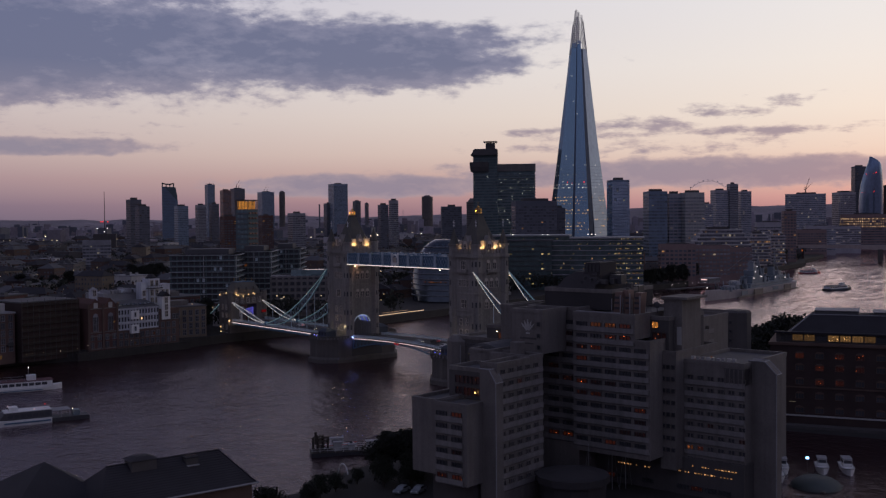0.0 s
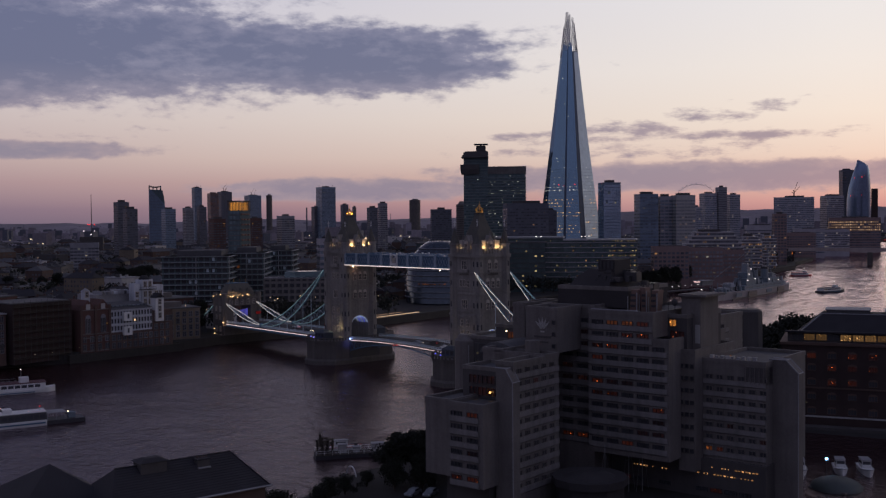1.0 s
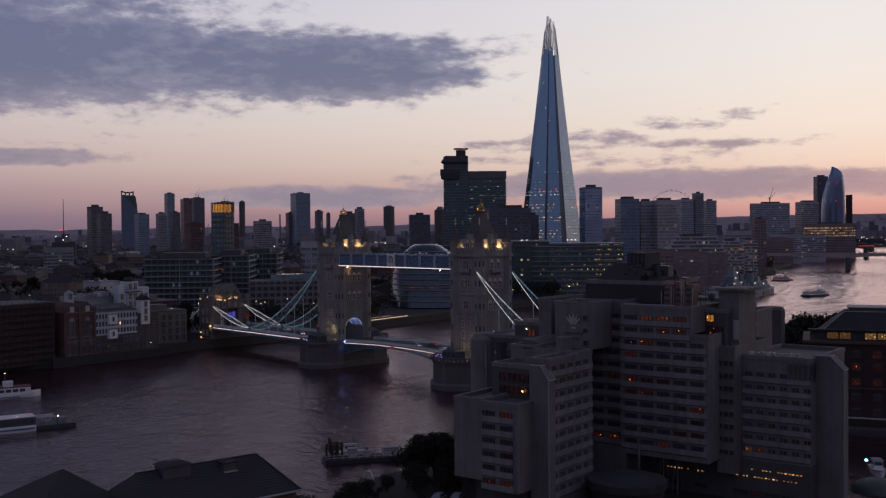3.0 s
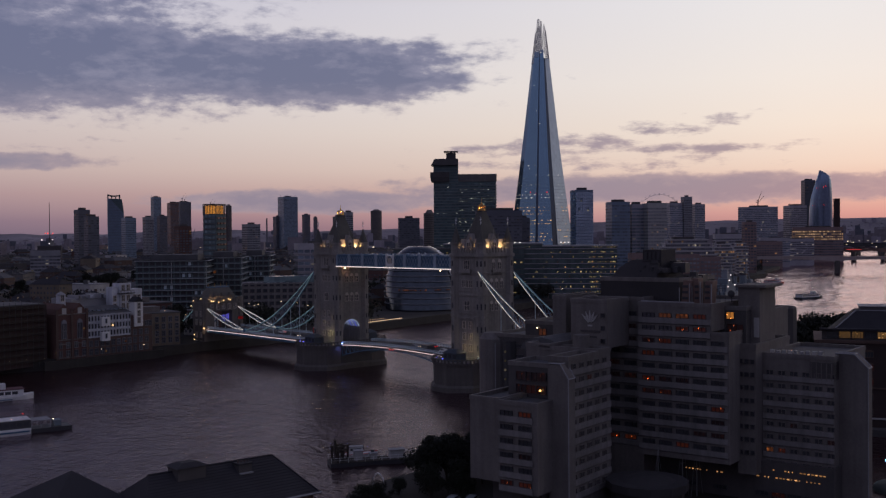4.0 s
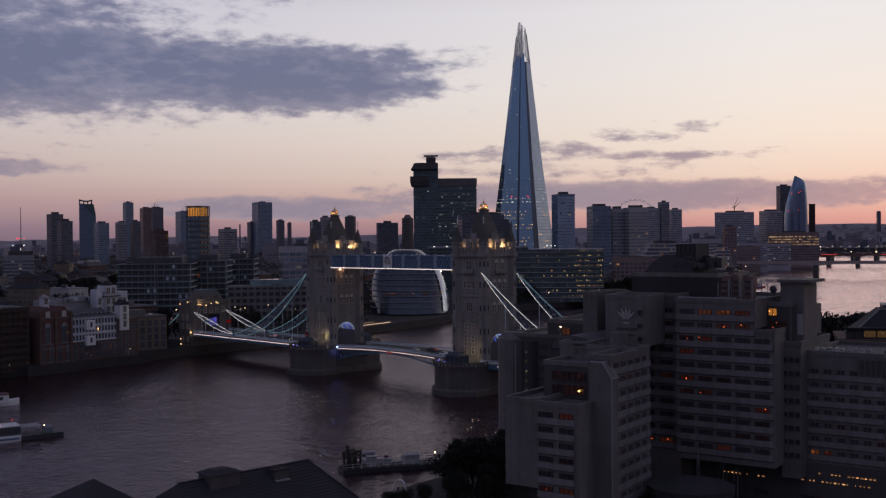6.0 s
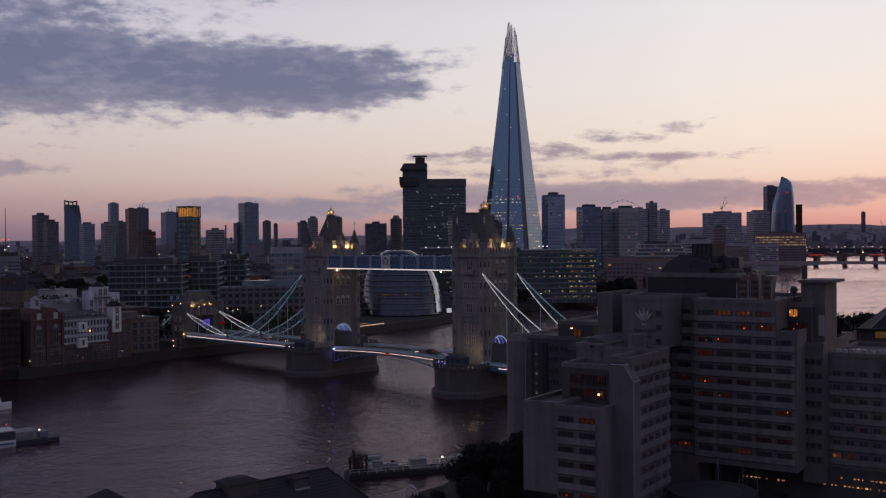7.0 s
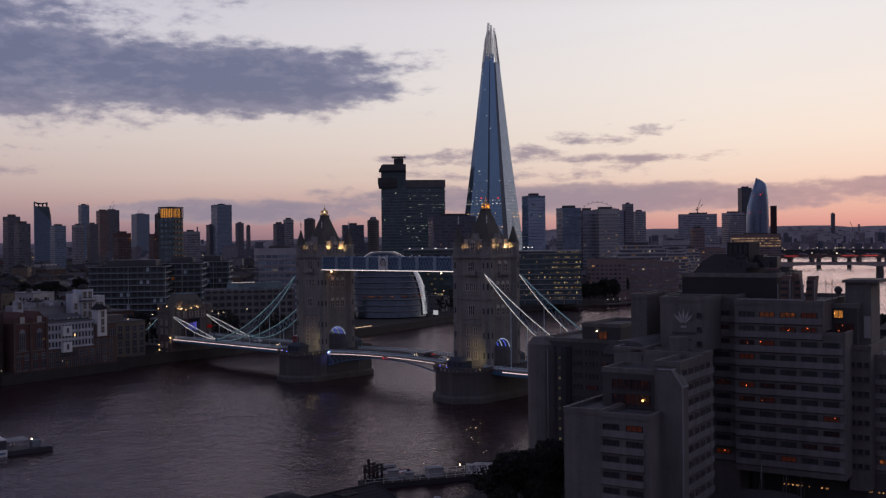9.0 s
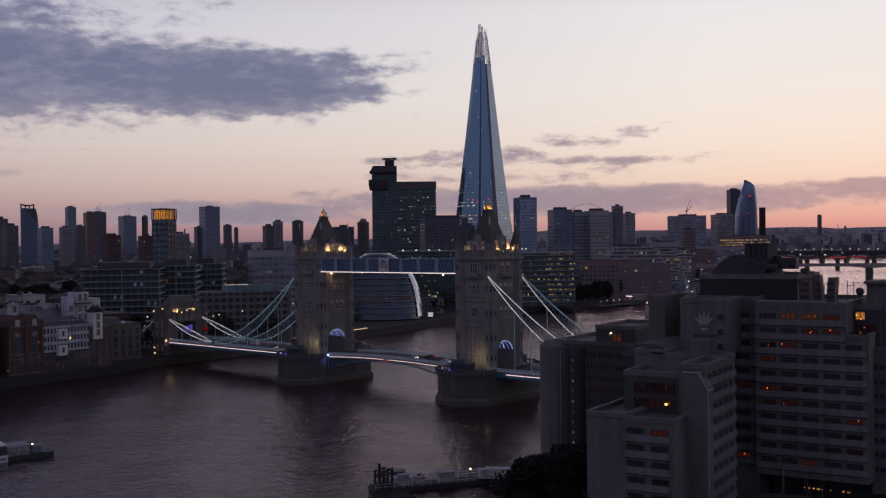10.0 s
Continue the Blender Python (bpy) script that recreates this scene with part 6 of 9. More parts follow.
for x, y, a in ((131, 161.0, 20), (128.5, 163.5, 25), (152, 160.5, 60)):
    car(x, y, QUAY, a, navy_grey, "grey parked car on the dark forecourt")
for x, y, a, mt, lb in ((2.6, 24, 90, white_paint, "white car driving over the bridge"), (-2.4, 12, -90, steel_dark, "dark car driving over the bridge"), (2.6, 8, 90, navy_grey, "grey car driving over the bridge"),
                        (2.6, -70, 90, steel_dark, "dark car on the side span"), (-2.4, -88, -90, white_paint, "white car on the side span"), (2.6, 64, 90, navy_grey, "grey car on the side span")):
    z = 10.25 + (0.9 * (1 - (y / 31) ** 2) if abs(y) < 31 else 0.02)
    car(x, y, z, a, mt, lb, "bridge traffic")
Bus = thing("bus", "red double-deck bus crossing the bridge", "bus", (-2.6, -58, 10.27), -90, group="bridge traffic")
body = part("body", boxes((-5.2, 5.2, -1.22, 1.22, 0.35, 4.2)), red_paint, Bus)
for z in (1.2, 2.9):
    for s in (-1, 1):
        for k in range(6):
            part("window", boxes((-4.8 + k * 1.6, -3.4 + k * 1.6, s * 1.22 - 0.02, s * 1.22 + 0.02, z, z + 0.95)), glass if k % 3 else lit_warm, body)
part("roof", boxes((-5.1, 5.1, -1.15, 1.15, 4.2, 4.32)), white_paint, Bus)
for u in (-3.4, 3.2):
    for s in (-1.1, 1.1):
        bm = bmesh.new()
        rod(bm, (u, s - 0.14, 0.5), (u, s + 0.14, 0.5), 0.5, 12)
        part("wheel", bm, steel_dark, Bus)


# ---- the town: towers and blocks ----
# the sunset's glow on walls is painted in as a warm brown
warm_side = surface("sunset_tinted_clad", (0.20, 0.12, 0.10), 0.35, 0.3, vary=0.2)
# brick lightened towards pink: atmospheric haze mixed into the colour
hazy_brick = surface("hazed_brick", (0.27, 0.19, 0.175), 0.9, vary=0.25, scale=0.6)
terrace_stone = surface("terrace_stone", (0.48, 0.46, 0.45), 0.7, vary=0.25, stains=0.2)
guys_grey = surface("hospital_grey", (0.10, 0.14, 0.147), 0.8, vary=0.25, stains=0.2)
tower_grey = surface("tower_grey", (0.118, 0.125, 0.152), 0.7, vary=0.2)
tower_blue = surface("tower_blue_grey", (0.17, 0.225, 0.30), 0.5, 0.1, vary=0.2)
far_glass = far_pane_surface("far_window_glass", (0.125, 0.13, 0.15), 0.35)
pale_tower = surface("pale_tower_concrete", (0.27, 0.27, 0.29), 0.8, vary=0.25, stains=0.2)
far_glass_blue = far_pane_surface("far_blue_glass", (0.22, 0.275, 0.335), 0.40, 0.4)
mirror_glass = far_pane_surface("mirror_pane_glass", (0.42, 0.56, 0.70), 0.07, 0.85)
far_glass_pale = far_pane_surface("far_pale_glass", (0.30, 0.31, 0.33), 0.2, 0.2)
# office grey raised the same way, with the haze in its base colour
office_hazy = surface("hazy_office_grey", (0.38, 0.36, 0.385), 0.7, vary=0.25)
lit_restaurant = lamp_surface("restaurant_light", (1.0, 0.26, 0.06), 0.8, 0.6)
lit_gallery = lamp_surface("gallery_light", (1.0, 0.62, 0.34), 0.34, 0.7)
STYLES = {
    # body, window glass, lit glass, share lit, storey, bay, ledges
    "dark": (tower_grey, far_glass, lit_warm, 0.03, 3.2, 3.0, 0),
    "glassy": (tower_blue, far_glass_blue, lit_white, 0.02, 3.4, 3.2, 0),
    "pale": (pale_tower, far_glass, lit_warm, 0.03, 3.2, 3.4, 0),
    "white": (pale_tower, far_glass, lit_white, 0.06, 3.6, 3.6, 0),
    "warm": (warm_side, far_glass, lit_orange, 0.05, 3.2, 3.0, 0),
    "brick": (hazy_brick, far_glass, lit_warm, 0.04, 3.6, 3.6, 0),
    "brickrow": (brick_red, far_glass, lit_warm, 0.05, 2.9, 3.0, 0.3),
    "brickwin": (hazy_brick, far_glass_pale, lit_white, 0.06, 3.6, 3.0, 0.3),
    "round": (concrete, far_glass, lit_warm, 0.02, 3.2, 3.0, 0),
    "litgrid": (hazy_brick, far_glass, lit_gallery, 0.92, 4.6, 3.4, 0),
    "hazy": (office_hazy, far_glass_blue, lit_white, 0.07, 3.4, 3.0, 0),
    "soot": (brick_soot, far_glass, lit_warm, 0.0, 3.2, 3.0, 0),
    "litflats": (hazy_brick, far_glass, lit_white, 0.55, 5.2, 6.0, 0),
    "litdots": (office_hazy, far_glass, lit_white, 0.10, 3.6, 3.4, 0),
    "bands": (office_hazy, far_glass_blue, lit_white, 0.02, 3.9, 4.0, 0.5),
    "bluebands": (tower_blue, far_glass_blue, lit_white, 0.06, 3.9, 3.0, 0.2),
    "palebands": (concrete_light, far_glass_pale, lit_warm, 0.05, 3.9, 3.0, 0.3),
    "mirror": (tower_blue, mirror_glass, lit_white, 0.02, 3.6, 2.4, 0),
}


def window_rows(parent, w, d, z0, z1, style, faces=(0, 1, 3)):
    """Panes and lit rooms of a far building: joined, too many to pick apart."""
    body, gl, lit, share, fh, bay, ledge = STYLES[style]
    ba, bb, bl = bmesh.new(), bmesh.new(), bmesh.new()
    n = max(1, int((z1 - z0 - 1.5) / fh))
    for k in faces:
        a = k * math.pi / 2
        half, run = (w / 2, d) if k % 2 == 0 else (d / 2, w)
        r = Matrix.Rotation(a, 4, "Z")
        cols = max(1, int(run / bay))
        for i in range(n):
            z = z0 + 1.2 + i * fh
            for j in range(cols):
                y = -run / 2 + (j + 0.5) * run / cols
                on = random.random() < share and (style != "litgrid" or i >= n - 4)
                bm = bb if on else ba
                q, h = run / cols * (0.44 if style != "mirror" else 0.47), fh * (0.52 if style != "mirror" else 0.9)
                if on:
                    q, h = (q * random.uniform(0.35, 0.8), fh * random.uniform(0.2, 0.4)) if style != "litgrid" else (q * 0.62, fh * 0.5)
                elif style in ("brick", "brickwin", "brickrow"):
                    q = run / cols * 0.34
                vs = [bm.verts.new(r @ Vector((half + 0.08, y + s * q, z + t))) for s, t in ((-1, 0), (1, 0), (1, h), (-1, h))]
                bm.faces.new(vs)
            if ledge:
                box(bl, half, half + ledge, -run / 2, run / 2, z - 0.9, z - 0.35, m=r)
    for nm, bm, mt in (("panes", ba, gl), ("lit_panes", bb, lit), ("ledge_band", bl, body)):
        if bm.verts:
            part(nm, bm, mt, parent)["kind"] = "stuff"
        else:
            bm.free()


def tower(name, label, cx, cy, w, d, rz, top, style, extra=""):
    z0 = QUAY
    T = thing(name, label, "building" if name != "chimney_stack" else "chimney", (cx, cy, 0), rz, group="skyline buildings")
    body, gl, lit, share, fh, bay, ledge = STYLES[style]
    bm = bmesh.new()
    if style == "round":
        r = w * 0.6
        prism(bm, ngon(0, 0, r, 20), z0, top - 5)
        prism(bm, ngon(0, 0, r * 0.75, 20), top - 5, top, top=ngon(0, 0, r * 0.4, 20))
        wall = part("wall", bm, body, T)
        bm = bmesh.new()
        for i in range(int((top - z0) / 3.4) - 3):
            prism(bm, ngon(0, 0, r + 0.25, 20), z0 + 6 + i * 3.4, z0 + 7.1 + i * 3.4)
        part("ledge_band", bm, concrete_dark, T)["kind"] = "stuff"
        return T
    box(bm, -w / 2, w / 2, -d / 2, d / 2, -2.6, top)
    part("wall", bm, body, T)
    if name == "chimney_stack":
        part("rim", boxes((-w / 2 - 0.3, w / 2 + 0.3, -d / 2 - 0.3, d / 2 + 0.3, top - 2.2, top - 0.6)), body, T)
        return T
    t = 0.6
    part("parapet", boxes((-w / 2, w / 2, -d / 2, -d / 2 + t, top, top + 1.1), (-w / 2, w / 2, d / 2 - t, d / 2, top, top + 1.1),
                          (-w / 2, -w / 2 + t, -d / 2 + t, d / 2 - t, top, top + 1.1), (w / 2 - t, w / 2, -d / 2 + t, d / 2 - t, top, top + 1.1)), body, T)
    a, b = random.uniform(0.15, 0.3), random.uniform(0.15, 0.3)
    part("plant_room", boxes((-w * a, w * a * 0.8, -d * b, d * b * 1.1, top, top + min(4, top * 0.05))), concrete_dark, T)
    window_rows(T, w, d, z0 + 3, top, style)
    if extra == "mast":
        for s in (-0.3, 0, 0.3):
            bm = bmesh.new()
            rod(bm, (w * s, d * s, top), (w * s * 1.3, d * s * 1.3, top + 7), 0.5, 5, 0.25)
            part("mast", bm, steel_dark, T)
    if extra == "crane":
        for s, h, a in ((-0.25, 24, 0.5), (0.3, 17, 2.3)):
            C = part("crane", boxes((w * s - 0.7, w * s + 0.7, -0.7, 0.7, top, top + h * 0.55)), steel_dark, T, "construction crane")
            bm = bmesh.new()
            rod(bm, (w * s, 0, top + h * 0.5), (w * s + 14 * math.cos(a), 14 * math.sin(a), top + h * 1.25), 0.55, 4, 0.3)
            rod(bm, (w * s, 0, top + h * 0.5), (w * s - 4 * math.cos(a), -4 * math.sin(a), top + h * 0.6), 0.8, 4)
            part("jib", bm, steel_dark, C)
    return T


random.seed(21)
tower("tower_block", "dark concrete residential tower block", -337, -1050, 16.0, 16.0, 89, 91.6, "dark")
tower("tower_block", "dark brick residential tower block", -323, -990, 14.7, 14.7, 88, 81.2, "dark")
tower("tower_block", "slim blue-grey apartment tower", -614, -1473, 20.4, 20.4, 86, 89.9, "glassy")
tower("tower_block", "slim glass apartment tower with roof masts", -1056, -2208, 20.7, 20.7, 85, 160.6, "glassy", "mast")
tower("tower_block", "pale framed tower block", -730, -1622, 16.8, 16.8, 85, 94.8, "pale")
tower("tower_block", "dark tower block beside a pale one", -761, -1622, 15.9, 15.9, 84, 97.2, "dark")
tower("tower_block", "brown tower with sunset-lit side", -968, -1956, 21.0, 21.0, 84, 137.2, "warm")
tower("tower_block", "broad dark tower under construction", -1413, -2701, 36.8, 36.8, 83, 168.6, "dark", "crane")
tower("tower_block", "brown brick slab of flats", -326, -757, 14.7, 14.7, 84, 65.6, "brickrow")
tower("tower_block", "brown brick slab of flats with lit stair", -495, -958, 16.5, 16.5, 82, 67.9, "brickrow")
tower("tower_block", "stepped tower under construction with cranes", -1730, -3058, 48.5, 48.5, 82, 170.0, "glassy", "crane")
tower("tower_block", "slim round-topped far tower", -1782, -3026, 18.4, 18.4, 81, 176.0, "round")
tower("office_block", "pale mid-rise office block", -538, -944, 19.8, 19.8, 80, 70.9, "pale")
tower("tower_block", "tall blue glass tower with diagonal seam", -1309, -1962, 40.2, 40.2, 78, 158.2, "glassy", "mast")
tower("tower_block", "dark slab before a glass tower", -1297, -1988, 22.6, 22.6, 78, 106.7, "dark")
tower("chimney_stack", "slim brick chimney stack", -1894, -2941, 4.1, 4.1, 79, 123.5, "dark")
tower("tower_block", "far dark tower block", -1531, -2187, 18.4, 18.4, 77, 117.8, "dark")
tower("tower_block", "far narrow tower block", -1802, -2509, 10.5, 10.5, 76, 117.6, "dark")
tower("tower_block", "dark slab tower block", -767, -1039, 13.8, 13.8, 75, 85.3, "dark")
tower("tower_block", "tower block with white lit stair strip", -839, -1104, 13.1, 13.1, 74, 94.5, "white")
tower("tower_block", "rounded grey concrete tower block", -2223, -2694, 35.0, 35.0, 73, 154.8, "round")
tower("office_block", "white stepped office building among low roofs", -183, -796, 14, 30, 66, 40, "white")
tower("office_block", "wide brick flats with rows of warm lit windows", -1105, -2620, 14.0, 128.0, 66, 31.0, "litflats")
tower("tower_block", "dark wide hospital block", -752, -847, 15.1, 30.3, 57, 79.4, "dark")
tower("tower_block", "round grey concrete tower block", -818, -873, 14.7, 14.7, 68, 93.9, "round")
tower("office_block", "dark banded office building behind the bridge", -136, -242, 14.0, 28.0, 65, 48.5, "bands")
tower("glass_block", "blue mirror-glass apartment tower", -653, -438, 20.4, 20.4, 58, 103.1, "mirror")
tower("glass_office", "blue glass office building with lit floors", -726, -442, 22.6, 22.6, 56, 91.0, "bluebands")
tower("glass_office", "dark glass office core", -747, -431, 15.5, 15.5, 55, 88.2, "bands")
tower("glass_office", "pale banded glass office building", -756, -411, 23.2, 23.2, 54, 89.1, "palebands")
tower("tower_block", "far dark office block", -1293, -769, 17.8, 17.8, 57, 84.1, "hazy")
tower("tower_block", "far stepped office tower", -1347, -779, 24.9, 24.9, 57, 109.4, "hazy")
tower("tower_block", "far slim office tower", -1360, -760, 15.8, 15.8, 56, 120.5, "pale")
tower("tower_block", "far dark office tower", -1397, -759, 19.4, 19.4, 55, 107.3, "hazy")
tower("office_block", "dark office block with roof cranes", -1468, -676, 30.0, 70.0, 28, 101.0, "hazy", "crane")
tower("office_block", "far office block with lit rooms", -1547, -644, 32.3, 32.3, 50, 103.8, "litdots")
tower("tower_block", "dark slab tower beside a curved glass tower", -1671, -680, 21.1, 21.1, 48, 157.1, "dark")
tower("chimney_stack", "tall square brick power station chimney", -1584, -580, 10.5, 10.5, 32, 117.0, "soot")
tower("gallery_block", "gallery block with glowing grid of windows", -1507, -580, 30.0, 86.0, 31, 62.5, "litgrid")
tower("church_tower", "far church tower silhouette", -3875, -1372, 13.0, 13.0, 44, 158, "dark", "mast")
tower("office_block", "dark brown brick riverside block", -490, -234, 15.5, 31.0, 47, 36.0, "brick")
tower("hospital_block", "red brick riverside hospital wing", -527, -224, 15.7, 31.5, 47, 34.3, "brickwin")
tower("hospital_block", "red brick riverside wharf with pale dressings", -566, -220, 10.7, 21.3, 45, 31.3, "brickwin")
tower("tower_block", "tall brown brick office by the bridge", -888, -362, 11.0, 15.0, 47, 66.6, "brick")
tower("office_block", "mid-rise office with lit windows", -1014, -466, 20.2, 40.4, 42, 51.9, "litdots")
tower("office_block", "far riverside brick block", -1145, -480, 20.7, 41.4, 39, 40.0, "brick")
tower("office_block", "far dark office with few lit windows", -1317, -530, 26, 66, 36, 43, "litdots")
tower("office_block", "far dark riverside office", -1221, -509, 22.2, 44.5, 37, 45.0, "hazy")
tower("office_block", "station roof block beside the glass tower", -556, -441, 8.7, 14.5, 51, 71.3, "dark")
tower("office_block", "low hospital block with lit windows", -524, -446, 22.6, 45.1, 57, 78.6, "dark")


def stepped_block(label, cx, cy, rz, w, depth, top, steps, storey, lit):
    """Terraced riverside building: each storey a pale slab edge, ribbon glass set back, upper storeys stepping back and in."""
    T = thing("terraced_block", label, "building", (cx, cy, 0), rz, group="terraced riverside buildings")
    n = int((top - QUAY) / storey)
    for i in range(n):
        z = top - (n - i) * storey
        back = max(0, i - (n - steps)) * 2.6
        y0, y1 = -w / 2 + back * 1.2, w / 2 - back * 0.7
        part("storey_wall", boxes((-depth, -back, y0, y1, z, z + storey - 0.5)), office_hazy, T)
        part("slab_edge", boxes((-depth, 1.1 - back, y0 - 0.6, y1 + 0.9, z + storey - 0.95, z + storey)), terrace_stone, T)
        bg, bw = bmesh.new(), bmesh.new()
        cols = int((y1 - y0) / 2.2)
        for j in range(cols):
            y = y0 + (j + 0.5) * (y1 - y0) / cols
            bm = bw if random.random() < lit * (2.2 if y > y1 - 6 else 1.0) else bg
            q = (y1 - y0) / cols * (0.44 if bm is bg else random.uniform(0.2, 0.42))
            bm.faces.new([bm.verts.new((0.08 - back, y + s * q, z + t)) for s, t in ((-1, 0.3), (1, 0.3), (1, storey * 0.62), (-1, storey * 0.62))])
        part("ribbon_glass", bg, far_glass, T)["kind"] = "stuff"
        if bw.verts:
            part("lit_glass", bw, lit_white if i % 2 else lit_warm, T)["kind"] = "stuff"
        else:
            bw.free()
    part("plant_room", boxes((-depth * 0.8, -depth * 0.35, -w * 0.2, w * 0.15, top, top + 2.6)), concrete_dark, T)


random.seed(44)
stepped_block("pale stepped riverside office with terraced lit storeys", -640, -290, 44, 60, 30, 48.0, 5, 3.9, 0.10)
stepped_block("white banded riverside flats stepping down to the water", -706, -288, 46, 24, 16, 42.5, 3, 3.3, 0.12)
stepped_block("white balconied riverside flats catching light", -752, -294, 46, 15, 13, 43.0, 2, 3.3, 0.28)


# ---- the tapering glass tower ----
def build_glass_tower():
    S = thing("glass_spire_tower", "tall tapering glass tower of leaning facets with an open spire", "skyscraper", (-655, -501, 0), 42)
    # local x: towards the viewer, local y: across
    base = [(-10, -42.5), (8, -34.5), (26, -8.5), (27, -5), (27.5, 14.5), (22, 21.5), (4, 42), (-20, 37), (-36, 2), (-27, -35)]
    def at(p, z, k=1.0):
        s = 1 - (z - 4) / 318.0 if z < 150 else 0.541 - 0.00273 * (z - 150)
        return (p[0] * s * k, p[1] * s * k + 1.0 * (z - 4) / 306, z)
    def panel(i, j, z0, z1, mt, name="facet", k=1.0, thick=1.4):
        bm = bmesh.new()
        a, b = base[i], base[j]
        m = max(2, int((z1 - z0) / 50))
        o = Vector((b[1] - a[1], -(b[0] - a[0]), 0)).normalized()
        prev = None
        for q in range(m + 1):
            z = z0 + (z1 - z0) * q / m
            pa, pb = Vector(at(a, z, k)), Vector(at(b, z, k))
            rowv = [bm.verts.new(v) for v in (pa, pb, pb - o * thick, pa - o * thick)]
            if prev:
                for e in range(4):
                    bm.faces.new((prev[e], prev[(e + 1) % 4], rowv[(e + 1) % 4], rowv[e]))
            else:
                bm.faces.new(rowv[::-1])
            prev = rowv
        bm.faces.new(prev)
        bmesh.ops.recalc_face_normals(bm, faces=bm.faces[:])
        return part(name, bm, mt, S)
    bm = bmesh.new()
    zs = (4, 262)
    prism(bm, [at(p, 4, 0.95)[:2] for p in base], 4, 262, top=[at(p, 262, 0.95)[:2] for p in base])
    part("core", bm, glass_seam, S)
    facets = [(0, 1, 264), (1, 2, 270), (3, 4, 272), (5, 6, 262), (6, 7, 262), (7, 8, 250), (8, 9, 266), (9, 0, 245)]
    # north facets take the sky's reflection as a paler colour, the left edge its shade
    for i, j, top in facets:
        panel(i, j, 4, top, glass_skylit if i in (5, 6) else (glass_shaded if i == 0 else glass_tower))
    # storey lines low down; lit rooms lie in strips along some storeys
    bl, bw, bp = bmesh.new(), bmesh.new(), bmesh.new()
    for i, j, top in facets[:4]:
        z = 8.0
        while z < top - 2:
            a, b = Vector(at(base[i], z, 1.004)), Vector(at(base[j], z, 1.004))
            if z < 125:
                rod(bl, a, b, 0.10, 4)
            n = max(1, int((b - a).length / 1.5))
            floor = int(z / 3.8)
            share = {12: 0.5, 13: 0.7, 14: 0.4, 17: 0.85, 18: 0.6, 20: 0.3, 21: 0.4, 22: 0.55, 25: 0.75, 26: 0.6, 29: 0.4, 31: 0.2}.get(floor, 0.05 if z < 125 else 0.004)
            share *= 0.35 if i == 5 else (0.6 if i == 3 else 1.0)
            for q in range(n):
                if random.random() < share:
                    bm = bw if z < 86 else bp
                    c = a.lerp(b, (q + 0.5) / n) + Vector((0.4, 0.1 if i > 4 else -0.1, 1.4))
                    e = (b - a).normalized() * random.uniform(0.3, 0.75)
                    h = Vector((0, 0, random.uniform(0.4, 1.0)))
                    bm.faces.new([bm.verts.new(v) for v in (c - e, c + e, c + e + h, c - e + h)])
            z += 3.8
    part("storey_line", bl, glass_seam, S)["kind"] = "stuff"
    part("lit_room", bw, lit_tower, S)["kind"] = "stuff"
    part("pale_lit_room", bp, lit_upper, S)["kind"] = "stuff"
    for y in (-18, 9):
        p = at((26, y), 103, 1.02)
        part("beacon", boxes((p[0] + 1, p[0] + 1.8, p[1] - 0.5, p[1] + 0.5, 103, 104)), lit_red, S, "red obstruction light")
    # open spire: lattice fins
    for i, j, z0, z1 in ((0, 1, 256, 292), (1, 2, 264, 309), (3, 4, 268, 306), (5, 6, 262, 300), (6, 7, 258, 296), (8, 9, 262, 302)):
        bm = bmesh.new()
        a, b = base[i], base[j]
        z = z0
        while z < z1:
            f = (z - z0) / (z1 - z0)
            pa, pb = Vector(at(a, z)), Vector(at(b, z))
            pb2 = pa.lerp(pb, 1 - 0.45 * f)
            rod(bm, pa, pb2, 0.28, 4)
            z += 2.4
        for q in (0.0, 0.5, 1.0):
            p0 = Vector(at(a, z0)).lerp(Vector(at(b, z0)), q)
            p1 = Vector(at(a, z1)).lerp(Vector(at(b, z1)), q * 0.55)
            rod(bm, p0, p1, 0.3, 4, 0.2)
        part("spire_fin", bm, spire_metal, S)
    for i, j, z0, z1 in ((0, 1, 264, 296), (1, 2, 270, 309), (2, 3, 268, 290), (3, 4, 272, 306), (4, 5, 268, 292), (5, 6, 262, 303), (6, 7, 262, 294), (8, 9, 262, 300)):
        panel(i, j, z0, z1, spire_mesh, "spire_screen", 0.97, 0.2)


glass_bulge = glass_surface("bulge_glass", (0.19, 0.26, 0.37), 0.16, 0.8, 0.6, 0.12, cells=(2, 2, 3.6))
# same tower glass, once with bright sky and once with shade in its colour
glass_skylit = glass_surface("skylit_tower_glass", (0.52, 0.60, 0.68), 0.2, 0.8, 0.55, 0.10, cells=(1.5, 1.5, 3.8), wave=0.02)
glass_shaded = glass_surface("shaded_tower_glass", (0.13, 0.20, 0.29), 0.14, 0.8, 0.7, 0.1, cells=(1.5, 1.5, 3.8))
spire_metal = surface("spire_metal", (0.62, 0.60, 0.60), 0.35, 0.5, vary=0.15)
spire_mesh = mesh_surface("spire_mesh", (0.75, 0.75, 0.78), 0.22)
glass_seam = glass_surface("seam_glass", (0.07, 0.10, 0.15), 0.15, 0.6)
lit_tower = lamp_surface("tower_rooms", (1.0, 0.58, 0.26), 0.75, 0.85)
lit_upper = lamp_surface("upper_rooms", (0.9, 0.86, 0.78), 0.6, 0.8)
random.seed(8)
build_glass_tower()


